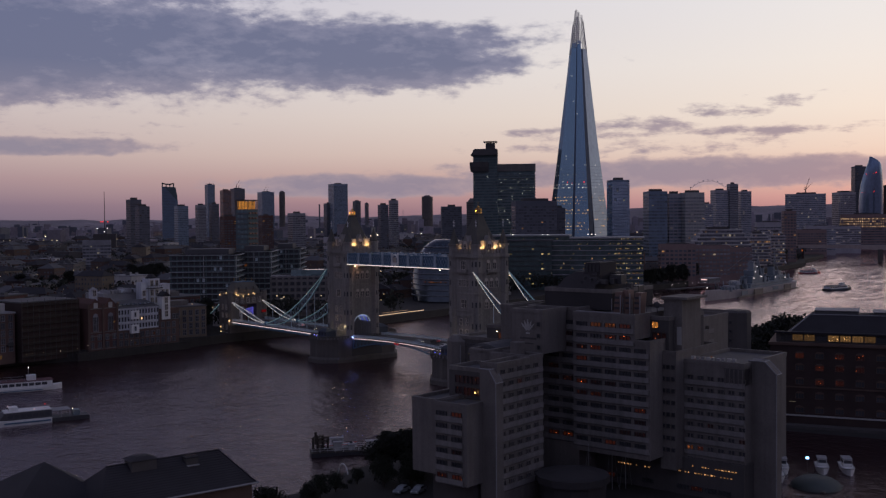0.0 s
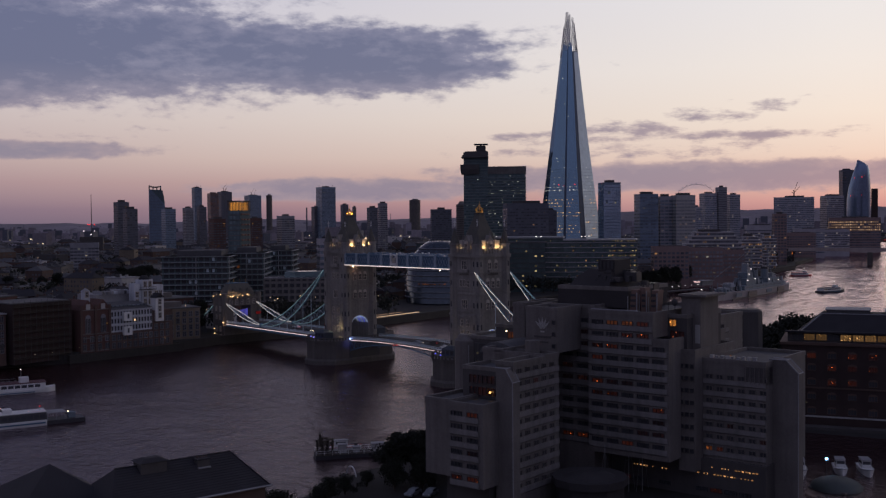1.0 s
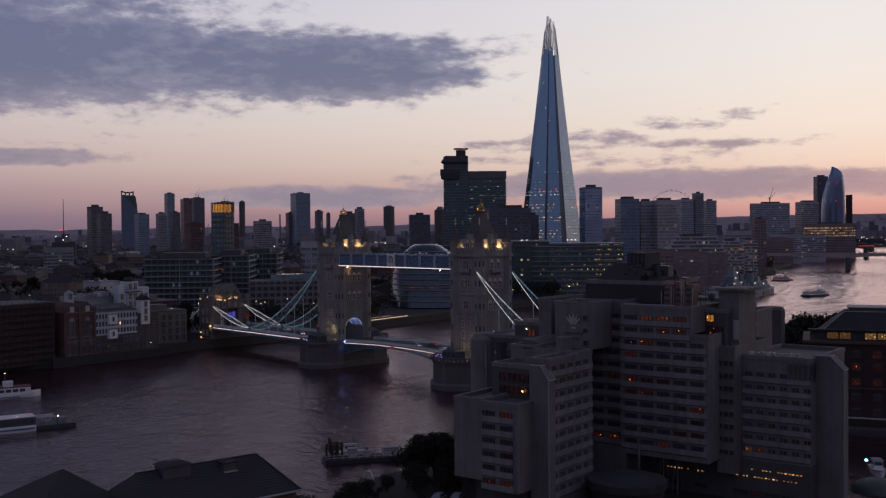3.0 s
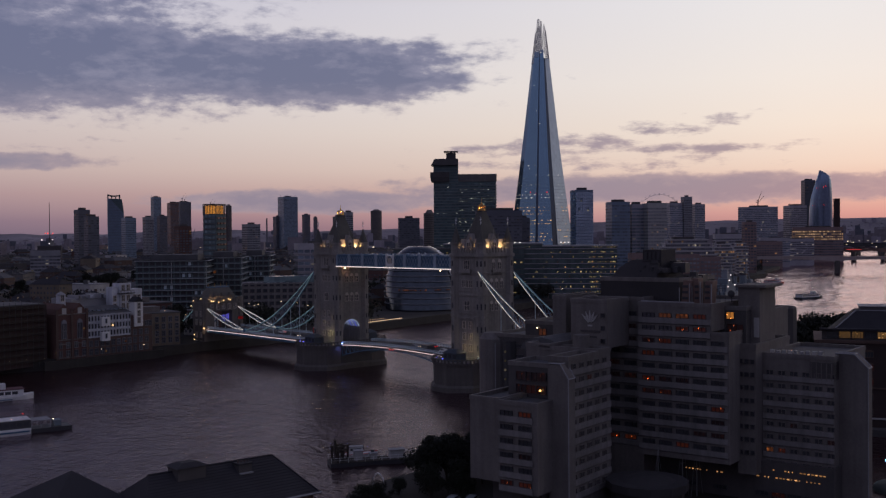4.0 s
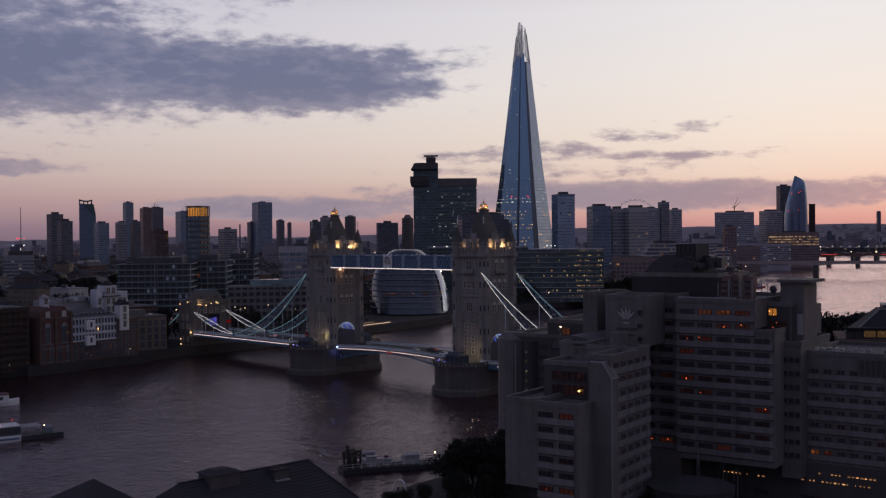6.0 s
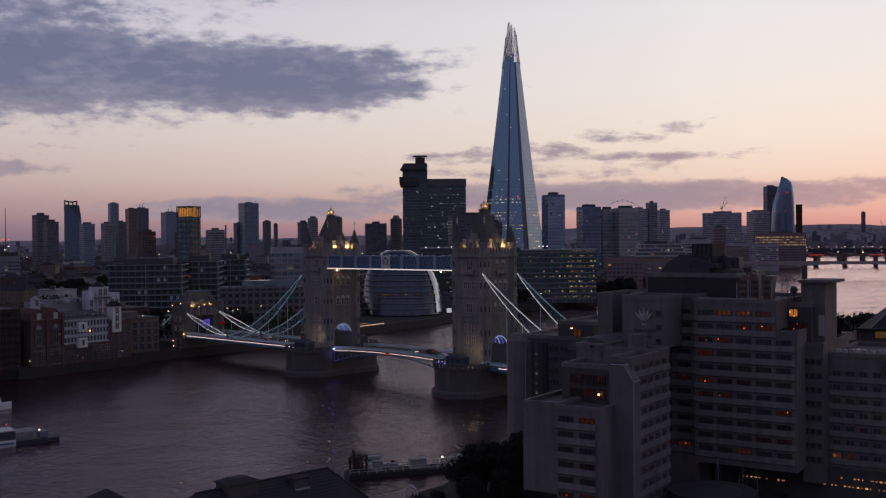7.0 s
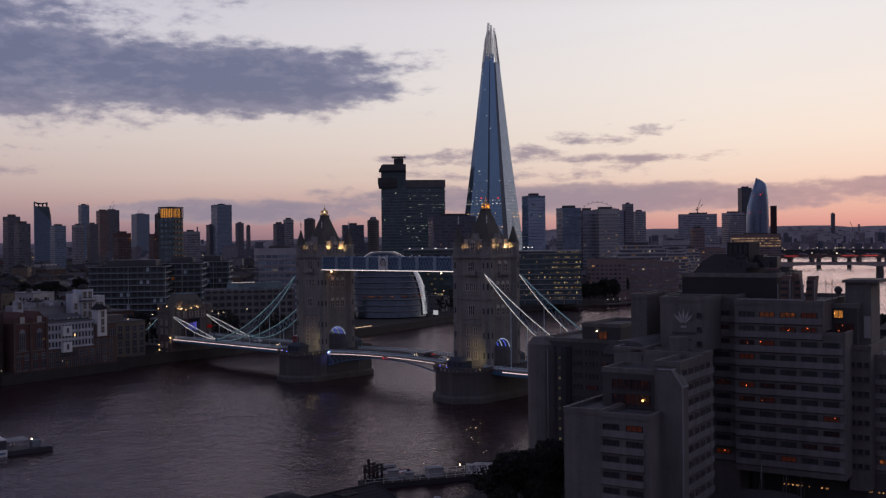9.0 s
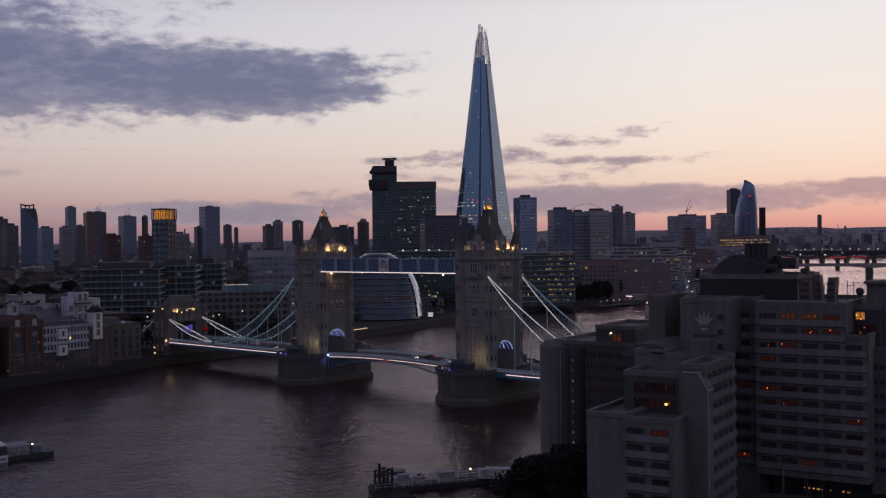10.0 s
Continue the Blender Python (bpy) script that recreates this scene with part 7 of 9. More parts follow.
def build_hospital():
    G = thing("hospital_tower", "brutalist dark hospital tower, two slabs with an overhanging lecture room", "hospital", (-642, -645, 0), 44.5)
    # local y across the view, x towards it
    part("service_tower", boxes((-14, 12, -19, 12, 4, 150)), guys_grey, G)
    for i in range(37):
        part("storey_band", boxes((12, 12.4, -19, 12, 9 + i * 3.7, 9.9 + i * 3.7)), guys_band, G)
    bm = bmesh.new()
    prism(bm, [(-15, -22), (15, -22), (15, 1), (-15, 1)], 122, 128, top=[(-16, -23), (16, -23), (16, 1), (-16, 1)])
    box(bm, -16, 16, -23, 1, 128, 134)
    prism(bm, [(-16, -22), (16, -22), (16, 12), (-16, 12)], 143, 151, top=[(-14, -17), (14, -17), (14, 12), (-14, 12)])
    part("overhang", bm, concrete_dark, G)
    part("lantern", boxes((-5, 5, -3, 9, 150, 159)), concrete_dark, G)
    part("roof_frame", boxes((-7, 7, -6, 12, 160.2, 161.2), (-6.5, -6, -5, -4.5, 159, 160.3), (6, 6.5, -5, -4.5, 159, 160.3), (-6.5, -6, 10.5, 11, 159, 160.3), (6, 6.5, 10.5, 11, 159, 160.3), (-1, 1, 2, 4, 159, 160.3)), steel_dark, G)
    w = part("ward_tower", boxes((-20, 10, 12, 60, 4, 130)), guys_grey, G)
    part("top_storey", boxes((-20.5, 10.5, 11.5, 61, 122, 131.5)), concrete, w)
    random.seed(3)
    bl, bw, bg = bmesh.new(), bmesh.new(), bmesh.new()
    for i in range(32):
        z = 10 + i * 3.7
        if z < 121:
            box(bl, 10, 11.0, 12, 60.4, z - 0.9, z + 0.6)
            box(bl, -20, 10, 60, 60.9, z - 0.9, z + 0.6)
            share = {31: 0.3, 27: 0.25, 24: 0.5, 23: 0.4, 20: 0.35, 17: 0.55, 16: 0.3, 13: 0.4, 12: 0.35, 9: 0.3}.get(i, 0.06)
            for j in range(24):
                y = 13.2 + j * 1.95
                bg.faces.new([bg.verts.new(v) for v in ((10.1, y - 0.9, z + 0.7), (10.1, y + 0.9, z + 0.7), (10.1, y + 0.9, z + 2.6), (10.1, y - 0.9, z + 2.6))])
                if random.random() < share:
                    q, h = random.uniform(0.3, 0.9), random.uniform(0.4, 0.9)
                    bw.faces.new([bw.verts.new(v) for v in ((10.2, y - q, z + 1.5), (10.2, y + q, z + 1.5), (10.2, y + q, z + 1.5 + h), (10.2, y - q, z + 1.5 + h))])
        for j in range(11):
            y = -17.6 + j * 2.8
            bg.faces.new([bg.verts.new(v) for v in ((12.1, y - 1.2, z + 0.5), (12.1, y + 1.2, z + 0.5), (12.1, y + 1.2, z + 2.2), (12.1, y - 1.2, z + 2.2))])
            if random.random() < (0.3 if i in (8, 15, 19, 26, 31) else 0.025):
                q = random.uniform(0.3, 0.9)
                bw.faces.new([bw.verts.new(v) for v in ((12.5, y - q, z + 1.2), (12.5, y + q, z + 1.2), (12.5, y + q, z + 1.8), (12.5, y - q, z + 1.8))])
    part("balcony_band", bl, guys_band, G)["kind"] = "stuff"
    part("panes", bg, ward_glass, G)["kind"] = "stuff"
    part("lit_rooms", bw, lit_ward, G)["kind"] = "stuff"


ward_glass = far_pane_surface("ward_glass", (0.13, 0.19, 0.20), 0.3, 0.3)
guys_band = surface("hospital_band", (0.15, 0.185, 0.19), 0.8, vary=0.25)
lit_ward = lamp_surface("ward_light", (0.86, 0.92, 0.80), 0.36, 0.9)
build_hospital()


def build_city_hall():
    C = thing("council_hall", "leaning rounded glass hall of stepped rings by the river", "hall", (-204, -214, 0), 0)
    lean = Vector((-0.30, -0.42))
    n, rings = 40, 26
    def rad(f):
        return 26.0 * math.sqrt(max(0.0, 1 - (abs(f - 0.14) / 0.90) ** 2.2))
    rows = []
    bm = bmesh.new()
    for i in range(rings + 1):
        f = i / rings
        z = 5.0 + 41.5 * f
        c = lean * (z - 5)
        r = max(0.8, rad(f))
        rows.append([bm.verts.new((c.x + r * math.cos(2 * math.pi * j / n), c.y + r * math.sin(2 * math.pi * j / n), z)) for j in range(n)])
    for a, b in zip(rows, rows[1:]):
        for j in range(n):
            bm.faces.new((a[j], a[(j + 1) % n], b[(j + 1) % n], b[j]))
    bm.faces.new(rows[-1])
    part("glass_shell", bm, glass_hall, C, smooth=True)
    for i in range(1, 11):
        f = i / 11.5
        z = 5.0 + 41.5 * f
        c = lean * (z - 5)
        r = rad(f) + 0.55
        bm = bmesh.new()
        prism(bm, ngon(c.x, c.y, r, n), z, z + 0.6)
        part("floor_ring", bm, hall_ring, C)
    # bright glazed north face
    bm = bmesh.new()
    pts = []
    for i in range(15):
        f = 0.03 + 0.90 * i / 14
        z = 5.0 + 41.5 * f
        c = lean * (z - 5)
        r = rad(f) + 0.9
        pts.append([(c.x + r * math.cos(a), c.y + r * math.sin(a), z) for a in (1.76, 1.87, 1.98, 2.10)])
    vs = [[bm.verts.new(p) for p in row] for row in pts]
    for a, b in zip(vs, vs[1:]):
        for k in range(3):
            bm.faces.new((a[k], a[k + 1], b[k + 1], b[k]))
    part("ramp_glazing", bm, glass_pale, C, "pale bright glazing on the river side")
    bm = bmesh.new()
    for k in range(26):
        a = 0.2 + 1.7 * k / 26
        z = 5 + 41.5 * 4 / 11.5 - 1.6
        if random.random() < 0.6:
            c = lean * (z - 5)
            r = rad(4 / 11.5 - 0.04) + 0.5
            box(bm, c.x + r * math.cos(a) - 0.5, c.x + r * math.cos(a) + 0.5, c.y + r * math.sin(a) - 0.5, c.y + r * math.sin(a) + 0.5, z, z + 0.35)
    part("lit_floor", bm, lit_orange, C)["kind"] = "stuff"
    part("foot", boxes((-19, 16, -19, 17, 4.2, 6.0)), concrete_dark, C)
    B = thing("screen_board", "bright white display screen on the riverside walk", "screen", (-222, -189, QUAY), 45)
    part("panel", boxes((-0.2, 0.2, -1.6, 1.6, 1.0, 3.9)), lamp_surface("screen_white", (0.9, 0.9, 1.0), 0.45), B)
    part("stand", boxes((-0.3, 0.3, -1.5, 1.5, 0, 1.0)), steel_dark, B)


glass_hall = glass_surface("hall_glass", (0.052, 0.066, 0.082), 0.16, 0.9, 0.4, 0.3, cells=(2, 2, 3.6))
hall_ring = surface("hall_ring", (0.24, 0.255, 0.28), 0.5, 0.3, vary=0.2)
build_city_hall()


glass_green = glass_surface("green_office_glass", (0.11, 0.16, 0.165), 0.16, 0.8, 0.4, cells=(3.0, 3.0, 3.9))


roof_lamp = lamp_surface("office_roof_lamp", (1.0, 0.92, 0.9), 1.3)


def build_riverside_office():
    """The long curved glass offices right of the bridge."""
    A = thing("glass_offices", "green-tinted riverside glass offices with many lit desks", "office building", (-368, -205, 0), 40)
    # local y across the view; its right end is at y 24
    random.seed(9)
    part("dark_wing", boxes((-40, 0, -112, -34, 4.2, 46.5)), glass_green, A)
    part("lit_wing", boxes((-40, 3, -34, 24, 4.2, 44.5)), glass_green, A)
    part("roof_edge", boxes((-41, 1.2, -112.5, -34, 46.5, 47.6), (-41, 4, -34, 25, 44.5, 45.4)), roof_pale, A)
    bl, bw, bt = bmesh.new(), bmesh.new(), bmesh.new()
    for i in range(10):
        z = 8 + i * 3.9
        box(bl, 0, 0.6, -112, -34, z - 0.5, z)
        box(bl, 3, 3.5, -34, 24, z - 0.4, z)
        for j in range(134):
            y = -110 + j
            x = 0.12 if y < -35 else 3.12
            column = 0.75 if y > -2 and int(y / 2.6) % 3 else 0.3
            lit = random.random() < (0.03 if y < -35 else (0.10 if y < -4 else (column if z > 9 else 0.2)))
            if lit:
                q = random.uniform(0.15, 0.45)
                hgt = random.uniform(0.3, 1.4)
                bm = bw if random.random() < 0.75 else bt
                bm.faces.new([bm.verts.new(v) for v in ((x, y - q, z + 0.6), (x, y + q, z + 0.6), (x, y + q, z + 0.6 + hgt), (x, y - q, z + 0.6 + hgt))])
    part("floor_band", bl, office_hazy, A)["kind"] = "stuff"
    part("lit_desk", bw, lit_green, A)["kind"] = "stuff"
    part("bright_desk", bt, lit_warm, A)["kind"] = "stuff"
    for y in (-108, -98, -88, -80, -56, -52, -20, -17, -14):
        part("roof_light", boxes((0.5, 1.2, y, y + 1.1, 47.6, 48.2)), roof_lamp, A, "white roof lamp")
    for k in range(6):
        part("column", boxes((3.5, 4.2, -30 + k * 10, -29 + k * 10, 4.2, 8)), concrete, A)
    B = thing("banded_offices", "dark riverside offices with lit floors behind the bridge", "office building", (-300, -262, 0), 46)
    part("wall", boxes((-30, 0, -62, 40, 4.2, 43)), glass_green, B)
    bl, bw = bmesh.new(), bmesh.new()
    for i in range(9):
        z = 8 + i * 3.9
        box(bl, 0, 0.5, -62, 40, z - 0.6, z)
        for j in range(40):
            y = -60 + j * 2.5
            if random.random() < 0.10:
                bw.faces.new([bw.verts.new(v) for v in ((0.1, y - 0.8, z + 0.7), (0.1, y + 0.8, z + 0.7), (0.1, y + 0.8, z + 1.8), (0.1, y - 0.8, z + 1.8))])
    part("floor_band", bl, steel_dark, B)["kind"] = "stuff"
    part("lit_desk", bw, lit_green, B)["kind"] = "stuff"
    part("roof", boxes((-31, 1, -63, 41, 43, 44)), roofing, B)


build_riverside_office()


def build_flats():
    # three stepped blocks with white balcony bands
    for x, y, wl, dl, top, lab in ((-37, -214, 62, 24, 41.2, "long"), (-68, -226, 34, 22, 42.2, "middle"), (-108, -256, 30, 22, 42.3, "far")):
        F = thing("balcony_flats", "modern flats with white balcony bands and dark glass", "flats", (x, y, 0), 52, group="balcony flats")
        # corner nearest the viewer at the local origin; x towards the viewer, y across
        part("wall", boxes((-dl - 16, 0, -wl * 0.62, 0, 4.2, top - 0.4)), guys_grey, F)
        n = int((top - 6) / 3.3)
        for i in range(n + 1):
            z = top - 0.4 - i * 3.3
            part("balcony_band", boxes((-dl - 16, 1.5, -wl * 0.62 - 0.5, 1.5, z - 0.26, z)), band_white, F)
        for i in range(n):
            z = top - 3.0 - i * 3.3
            for j in range(int(wl * 0.62 / 3.4)):
                if random.random() < 0.07:
                    part("blind", boxes((0.10, 0.16, -2.5 - j * 3.4, -1.0 - j * 3.4, z, z + 2.0)), pale_paint, F)
                elif random.random() < 0.012:
                    part("lit_window", boxes((0.10, 0.16, -2.5 - j * 3.4, -1.0 - j * 3.4, z, z + 1.6)), lit_orange, F)
            for j in range(int(wl * 0.62 / 3.4)):
                piece("window", FLAT_PANE, glass, F, (0.03, -2.0 - j * 3.4, z + 1.0))
            for j in range(int((dl + 16) / 3.6)):
                piece("window", FLAT_PANE, glass, F, (-2.0 - j * 3.6, 0.03, z + 1.0), 90)
            for s in (0.6, -wl * 0.3):
                part("balcony_post", boxes((1.0, 1.3, s, s + 0.3, z - 0.4, z + 2.4)), band_white, F)
        part("roof_room", boxes((-dl - 8, -7, -wl * 0.5, -5, top - 0.4, top + 3.0)), roofing, F)
    L = thing("stone_flats", "lower stone-faced flats with deep window grid", "flats", (-57, -196, 0), 56)
    part("wall", boxes((-18, 0, -6, 42, 4.2, 27)), concrete, L)
    for i in range(6):
        part("stone_band", boxes((0, 0.5, -6, 42, 6.4 + i * 3.6, 7.6 + i * 3.6)), concrete_band, L)
        for j in range(13):
            piece("window", FLAT_WIN, glass, L, (0.03, -4 + j * 3.6, 9.0 + i * 3.6))
    part("parapet", boxes((-18, 0.6, -6, 42, 27, 27.8)), concrete_band, L)
    for j in range(14):
        part("stone_pier", boxes((0, 0.7, -6.2 + j * 3.6, -5.7 + j * 3.6, 4.2, 27)), concrete_band, L)
    part("roof_room", boxes((-16, -4, 6, 36, 27.8, 31.2)), glass_office, L, "set-back glazed top storey")
    O = thing("crown_tower", "slim apartment tower with a glowing slatted crown", "apartment tower", (-70.5, -258, 0), 19.6)
    # near corner at the local origin
    q = 10.0
    part("wall", boxes((-q, 0, -q, 0, 4.2, 68.4)), guys_grey, O)
    for k in range(9):
        d = -q + k * q / 8
        part("crown_slat", boxes((-0.25, 0.15, d - 0.14, d + 0.14, 68.0, 74.4)), steel_dark, O)
        part("crown_slat", boxes((d - 0.14, d + 0.14, -0.25, 0.15, 68.0, 74.4)), steel_dark, O)
        part("crown_slat", boxes((-q - 0.15, -q + 0.25, d - 0.2, d + 0.2, 68.0, 74.4)), steel_dark, O)
        part("crown_slat", boxes((d - 0.2, d + 0.2, -q - 0.15, -q + 0.25, 68.0, 74.4)), steel_dark, O)
    part("crown_rim", boxes((-q, 0.25, -0.25, 0.25, 74.2, 74.7), (-0.25, 0.25, -q, -0.25, 74.2, 74.7), (-q - 0.2, -q + 0.2, -q, 0, 74.2, 74.7), (-q, 0, -q - 0.2, -q + 0.2, 74.2, 74.7)), steel_dark, O)
    part("crown_glow", boxes((-q + 1.0, -1.0, -q + 1.0, -1.0, 68.4, 73.6)), lamp_surface("crown_glow", (1.0, 0.40, 0.08), 0.75, 0.3), O, "amber lit crown panels")
    for i in range(19):
        z = 6 + i * 3.3
        for x in (-8.6, -5.6, -2.6):
            part("side_balcony", boxes((x, x + 1.5, 0, 0.9, z, z + 1.1)), warm_side, O)
        part("floor_line", boxes((0, 0.25, -q, 0, z, z + 0.4)), concrete, O)
        for d in (-8.4, -5.4, -2.4):
            part("window", boxes((0.02, 0.1, d, d + 1.5, z + 0.9, z + 2.7)), glass_office, O)


FLAT_PANE = mesh_box("window", 0.1, 2.6, 2.1)
FLAT_WIN = mesh_box("window", 0.1, 2.2, 2.0)
band_white = surface("band_white", (0.40, 0.42, 0.43), 0.6, vary=0.15, stains=0.15)
random.seed(4)
build_flats()


def build_special_towers():
    # slanted tower with three roof turbines
    T = thing("slanted_tower", "tower with slanted roof holding three round wind turbines", "skyscraper", (-757, -1823, 0), 66)
    def profile(name, pts, x0, x1, mt):
        bm = bmesh.new()
        lo = [bm.verts.new((x1, y, z)) for y, z in pts]
        hi = [bm.verts.new((x0, y, z)) for y, z in pts]
        bm.faces.new(lo), bm.faces.new(hi[::-1])
        for i in range(len(pts)):
            bm.faces.new((lo[i], lo[(i + 1) % len(pts)], hi[(i + 1) % len(pts)], hi[i]))
        bmesh.ops.recalc_face_normals(bm, faces=bm.faces[:])
        return part(name, bm, mt, T)
    profile("wall", [(-17, 4), (17, 4), (17, 104), (15.5, 122), (12.5, 138), (9, 139), (-17, 140)], -15, 15, tower_blue)
    profile("dark_face", [(-12, 140), (16, 108), (15.4, 122), (12.4, 138)], 15.1, 15.6, guys_grey)
    for y0, y1, z1 in ((-17, -15, 149), (-8.6, -7, 146.5), (-0.4, 1.2, 146.5), (7.4, 9.5, 148)):
        part("crown_post", boxes((-15, 15, y0, y1, 138, z1)), guys_grey, T)
    profile("crown_rim", [(-17, 149.5), (-17, 147.5), (-8, 144.8), (0, 144.6), (9, 146.5), (9.5, 148.5), (0, 146.6), (-8, 146.8)], -15, 15, guys_grey)
    for i in range(38):
        part("storey_line", boxes((15, 15.25, -16.5, 12, 8 + i * 3.4, 8.5 + i * 3.4)), tower_grey, T)
    # bulging curved glass tower
    B = thing("bulging_glass_tower", "curved blue glass tower bulging at its middle with red lights", "skyscraper", (-1643, -643, 0), 26)
    bm = bmesh.new()
    rows = []
    prof = [(4, 24, -19), (60, 24.5, -20), (100, 24.5, -19), (121, 24, -16.5), (140, 23, -11.5), (155, 21.8, -6.5), (164, 19, -3.2), (170, 12, -1.5), (175, 3, -0.5)]
    for z, r, l in prof:
        m, q = (r + l) / 2, (r - l) / 2
        rows.append([bm.verts.new((15 * min(1, q / 14) * math.sin(t), m + q * math.cos(t), z)) for t in (2 * math.pi * i / 20 for i in range(20))])
    for a, b in zip(rows, rows[1:]):
        for i in range(20):
            bm.faces.new((a[i], a[(i + 1) % 20], b[(i + 1) % 20], b[i]))
    bm.faces.new(rows[-1])
    bmesh.ops.recalc_face_normals(bm, faces=bm.faces[:])
    part("shell", bm, glass_bulge, B, smooth=True)
    for y, z in ((-12, 106), (8, 107), (-5, 140), (8, 141), (12, 143)):
        part("beacon", boxes((14.6, 15.6, y - 0.55, y + 0.55, z, z + 1.0)), lit_red, B, "red obstruction light")
    # observation wheel
    W = thing("observation_wheel", "far white observation wheel against the dusk sky", "ferris wheel", (-1785, -1112, 0), 30)
    bm = bmesh.new()
    R, zc = 55, 92
    for i in range(48):
        a, b = 2 * math.pi * i / 48, 2 * math.pi * (i + 1) / 48
        rod(bm, (0, R * math.cos(a), zc + R * math.sin(a)), (0, R * math.cos(b), zc + R * math.sin(b)), 0.4, 4)
    part("rim", bm, white_paint, W)
    for i in range(32):
        a = 2 * math.pi * i / 32
        p = (0, (R + 2.5) * math.cos(a), zc + (R + 2.5) * math.sin(a))
        bm = bmesh.new()
        bmesh.ops.create_icosphere(bm, subdivisions=1, radius=1.3, matrix=Matrix.Translation(p))
        part("capsule", bm, white_paint, W)
    bm = bmesh.new()
    for i in range(16):
        a = 2 * math.pi * i / 16
        rod(bm, (0, 0, zc), (0, R * math.cos(a), zc + R * math.sin(a)), 0.08, 4)
    part("spokes", bm, white_paint, W)
    bm = bmesh.new()
    for s in (-1, 1):
        rod(bm, (10, s * 22, 4), (0, 0, zc), 1.6, 6)
    part("legs", bm, steel, W)
    M = thing("radio_mast", "thin lattice mast with red lights above a lit depot", "mast", (-409, -1334, 0), 65)
    bm = bmesh.new()
    rod(bm, (0, 0, 4), (0, 0, 112), 0.9, 4, 0.4)
    part("mast", bm, steel_dark, M)
    part("lights", boxes((1, 2, -6.5, -5.1, 61.5, 63), (1, 2, -3.4, -2.0, 61.5, 63), (1, 2, 4, 5.4, 61.5, 63)), lit_red, M, "red lamps")
    part("depot", boxes((-12, 12, -18, 18, 4, 42)), concrete_dark, M)
    part("depot_lights", boxes((12.1, 12.5, -12, -10.6, 51, 52.2), (12.1, 12.5, 4, 5.6, 51, 52.2), (12.1, 12.5, -1, 0.4, 45, 46.2)), strip_white, M, "white yard lamps")


build_special_towers()

# ---- south bank: wharves ----
wharf_frame = surface("wharf_frame", (0.20, 0.20, 0.22), 0.8, vary=0.4, stains=0.3, piece=0.35)
W_WHARF = window_mesh("window", 1.5, 2.3, False, 2, frame_mt=wharf_frame)
W_TALL = window_mesh("window", 2.2, 6.2, True, 3, frame_mt=wharf_frame)
white_dim = surface("white_boards", (0.52, 0.54, 0.58), 0.7, vary=0.25, stains=0.35)
W_WHITE = pane_mesh("window", 0.86, 2.0, None, frame_mat=white_dim, bars=1)


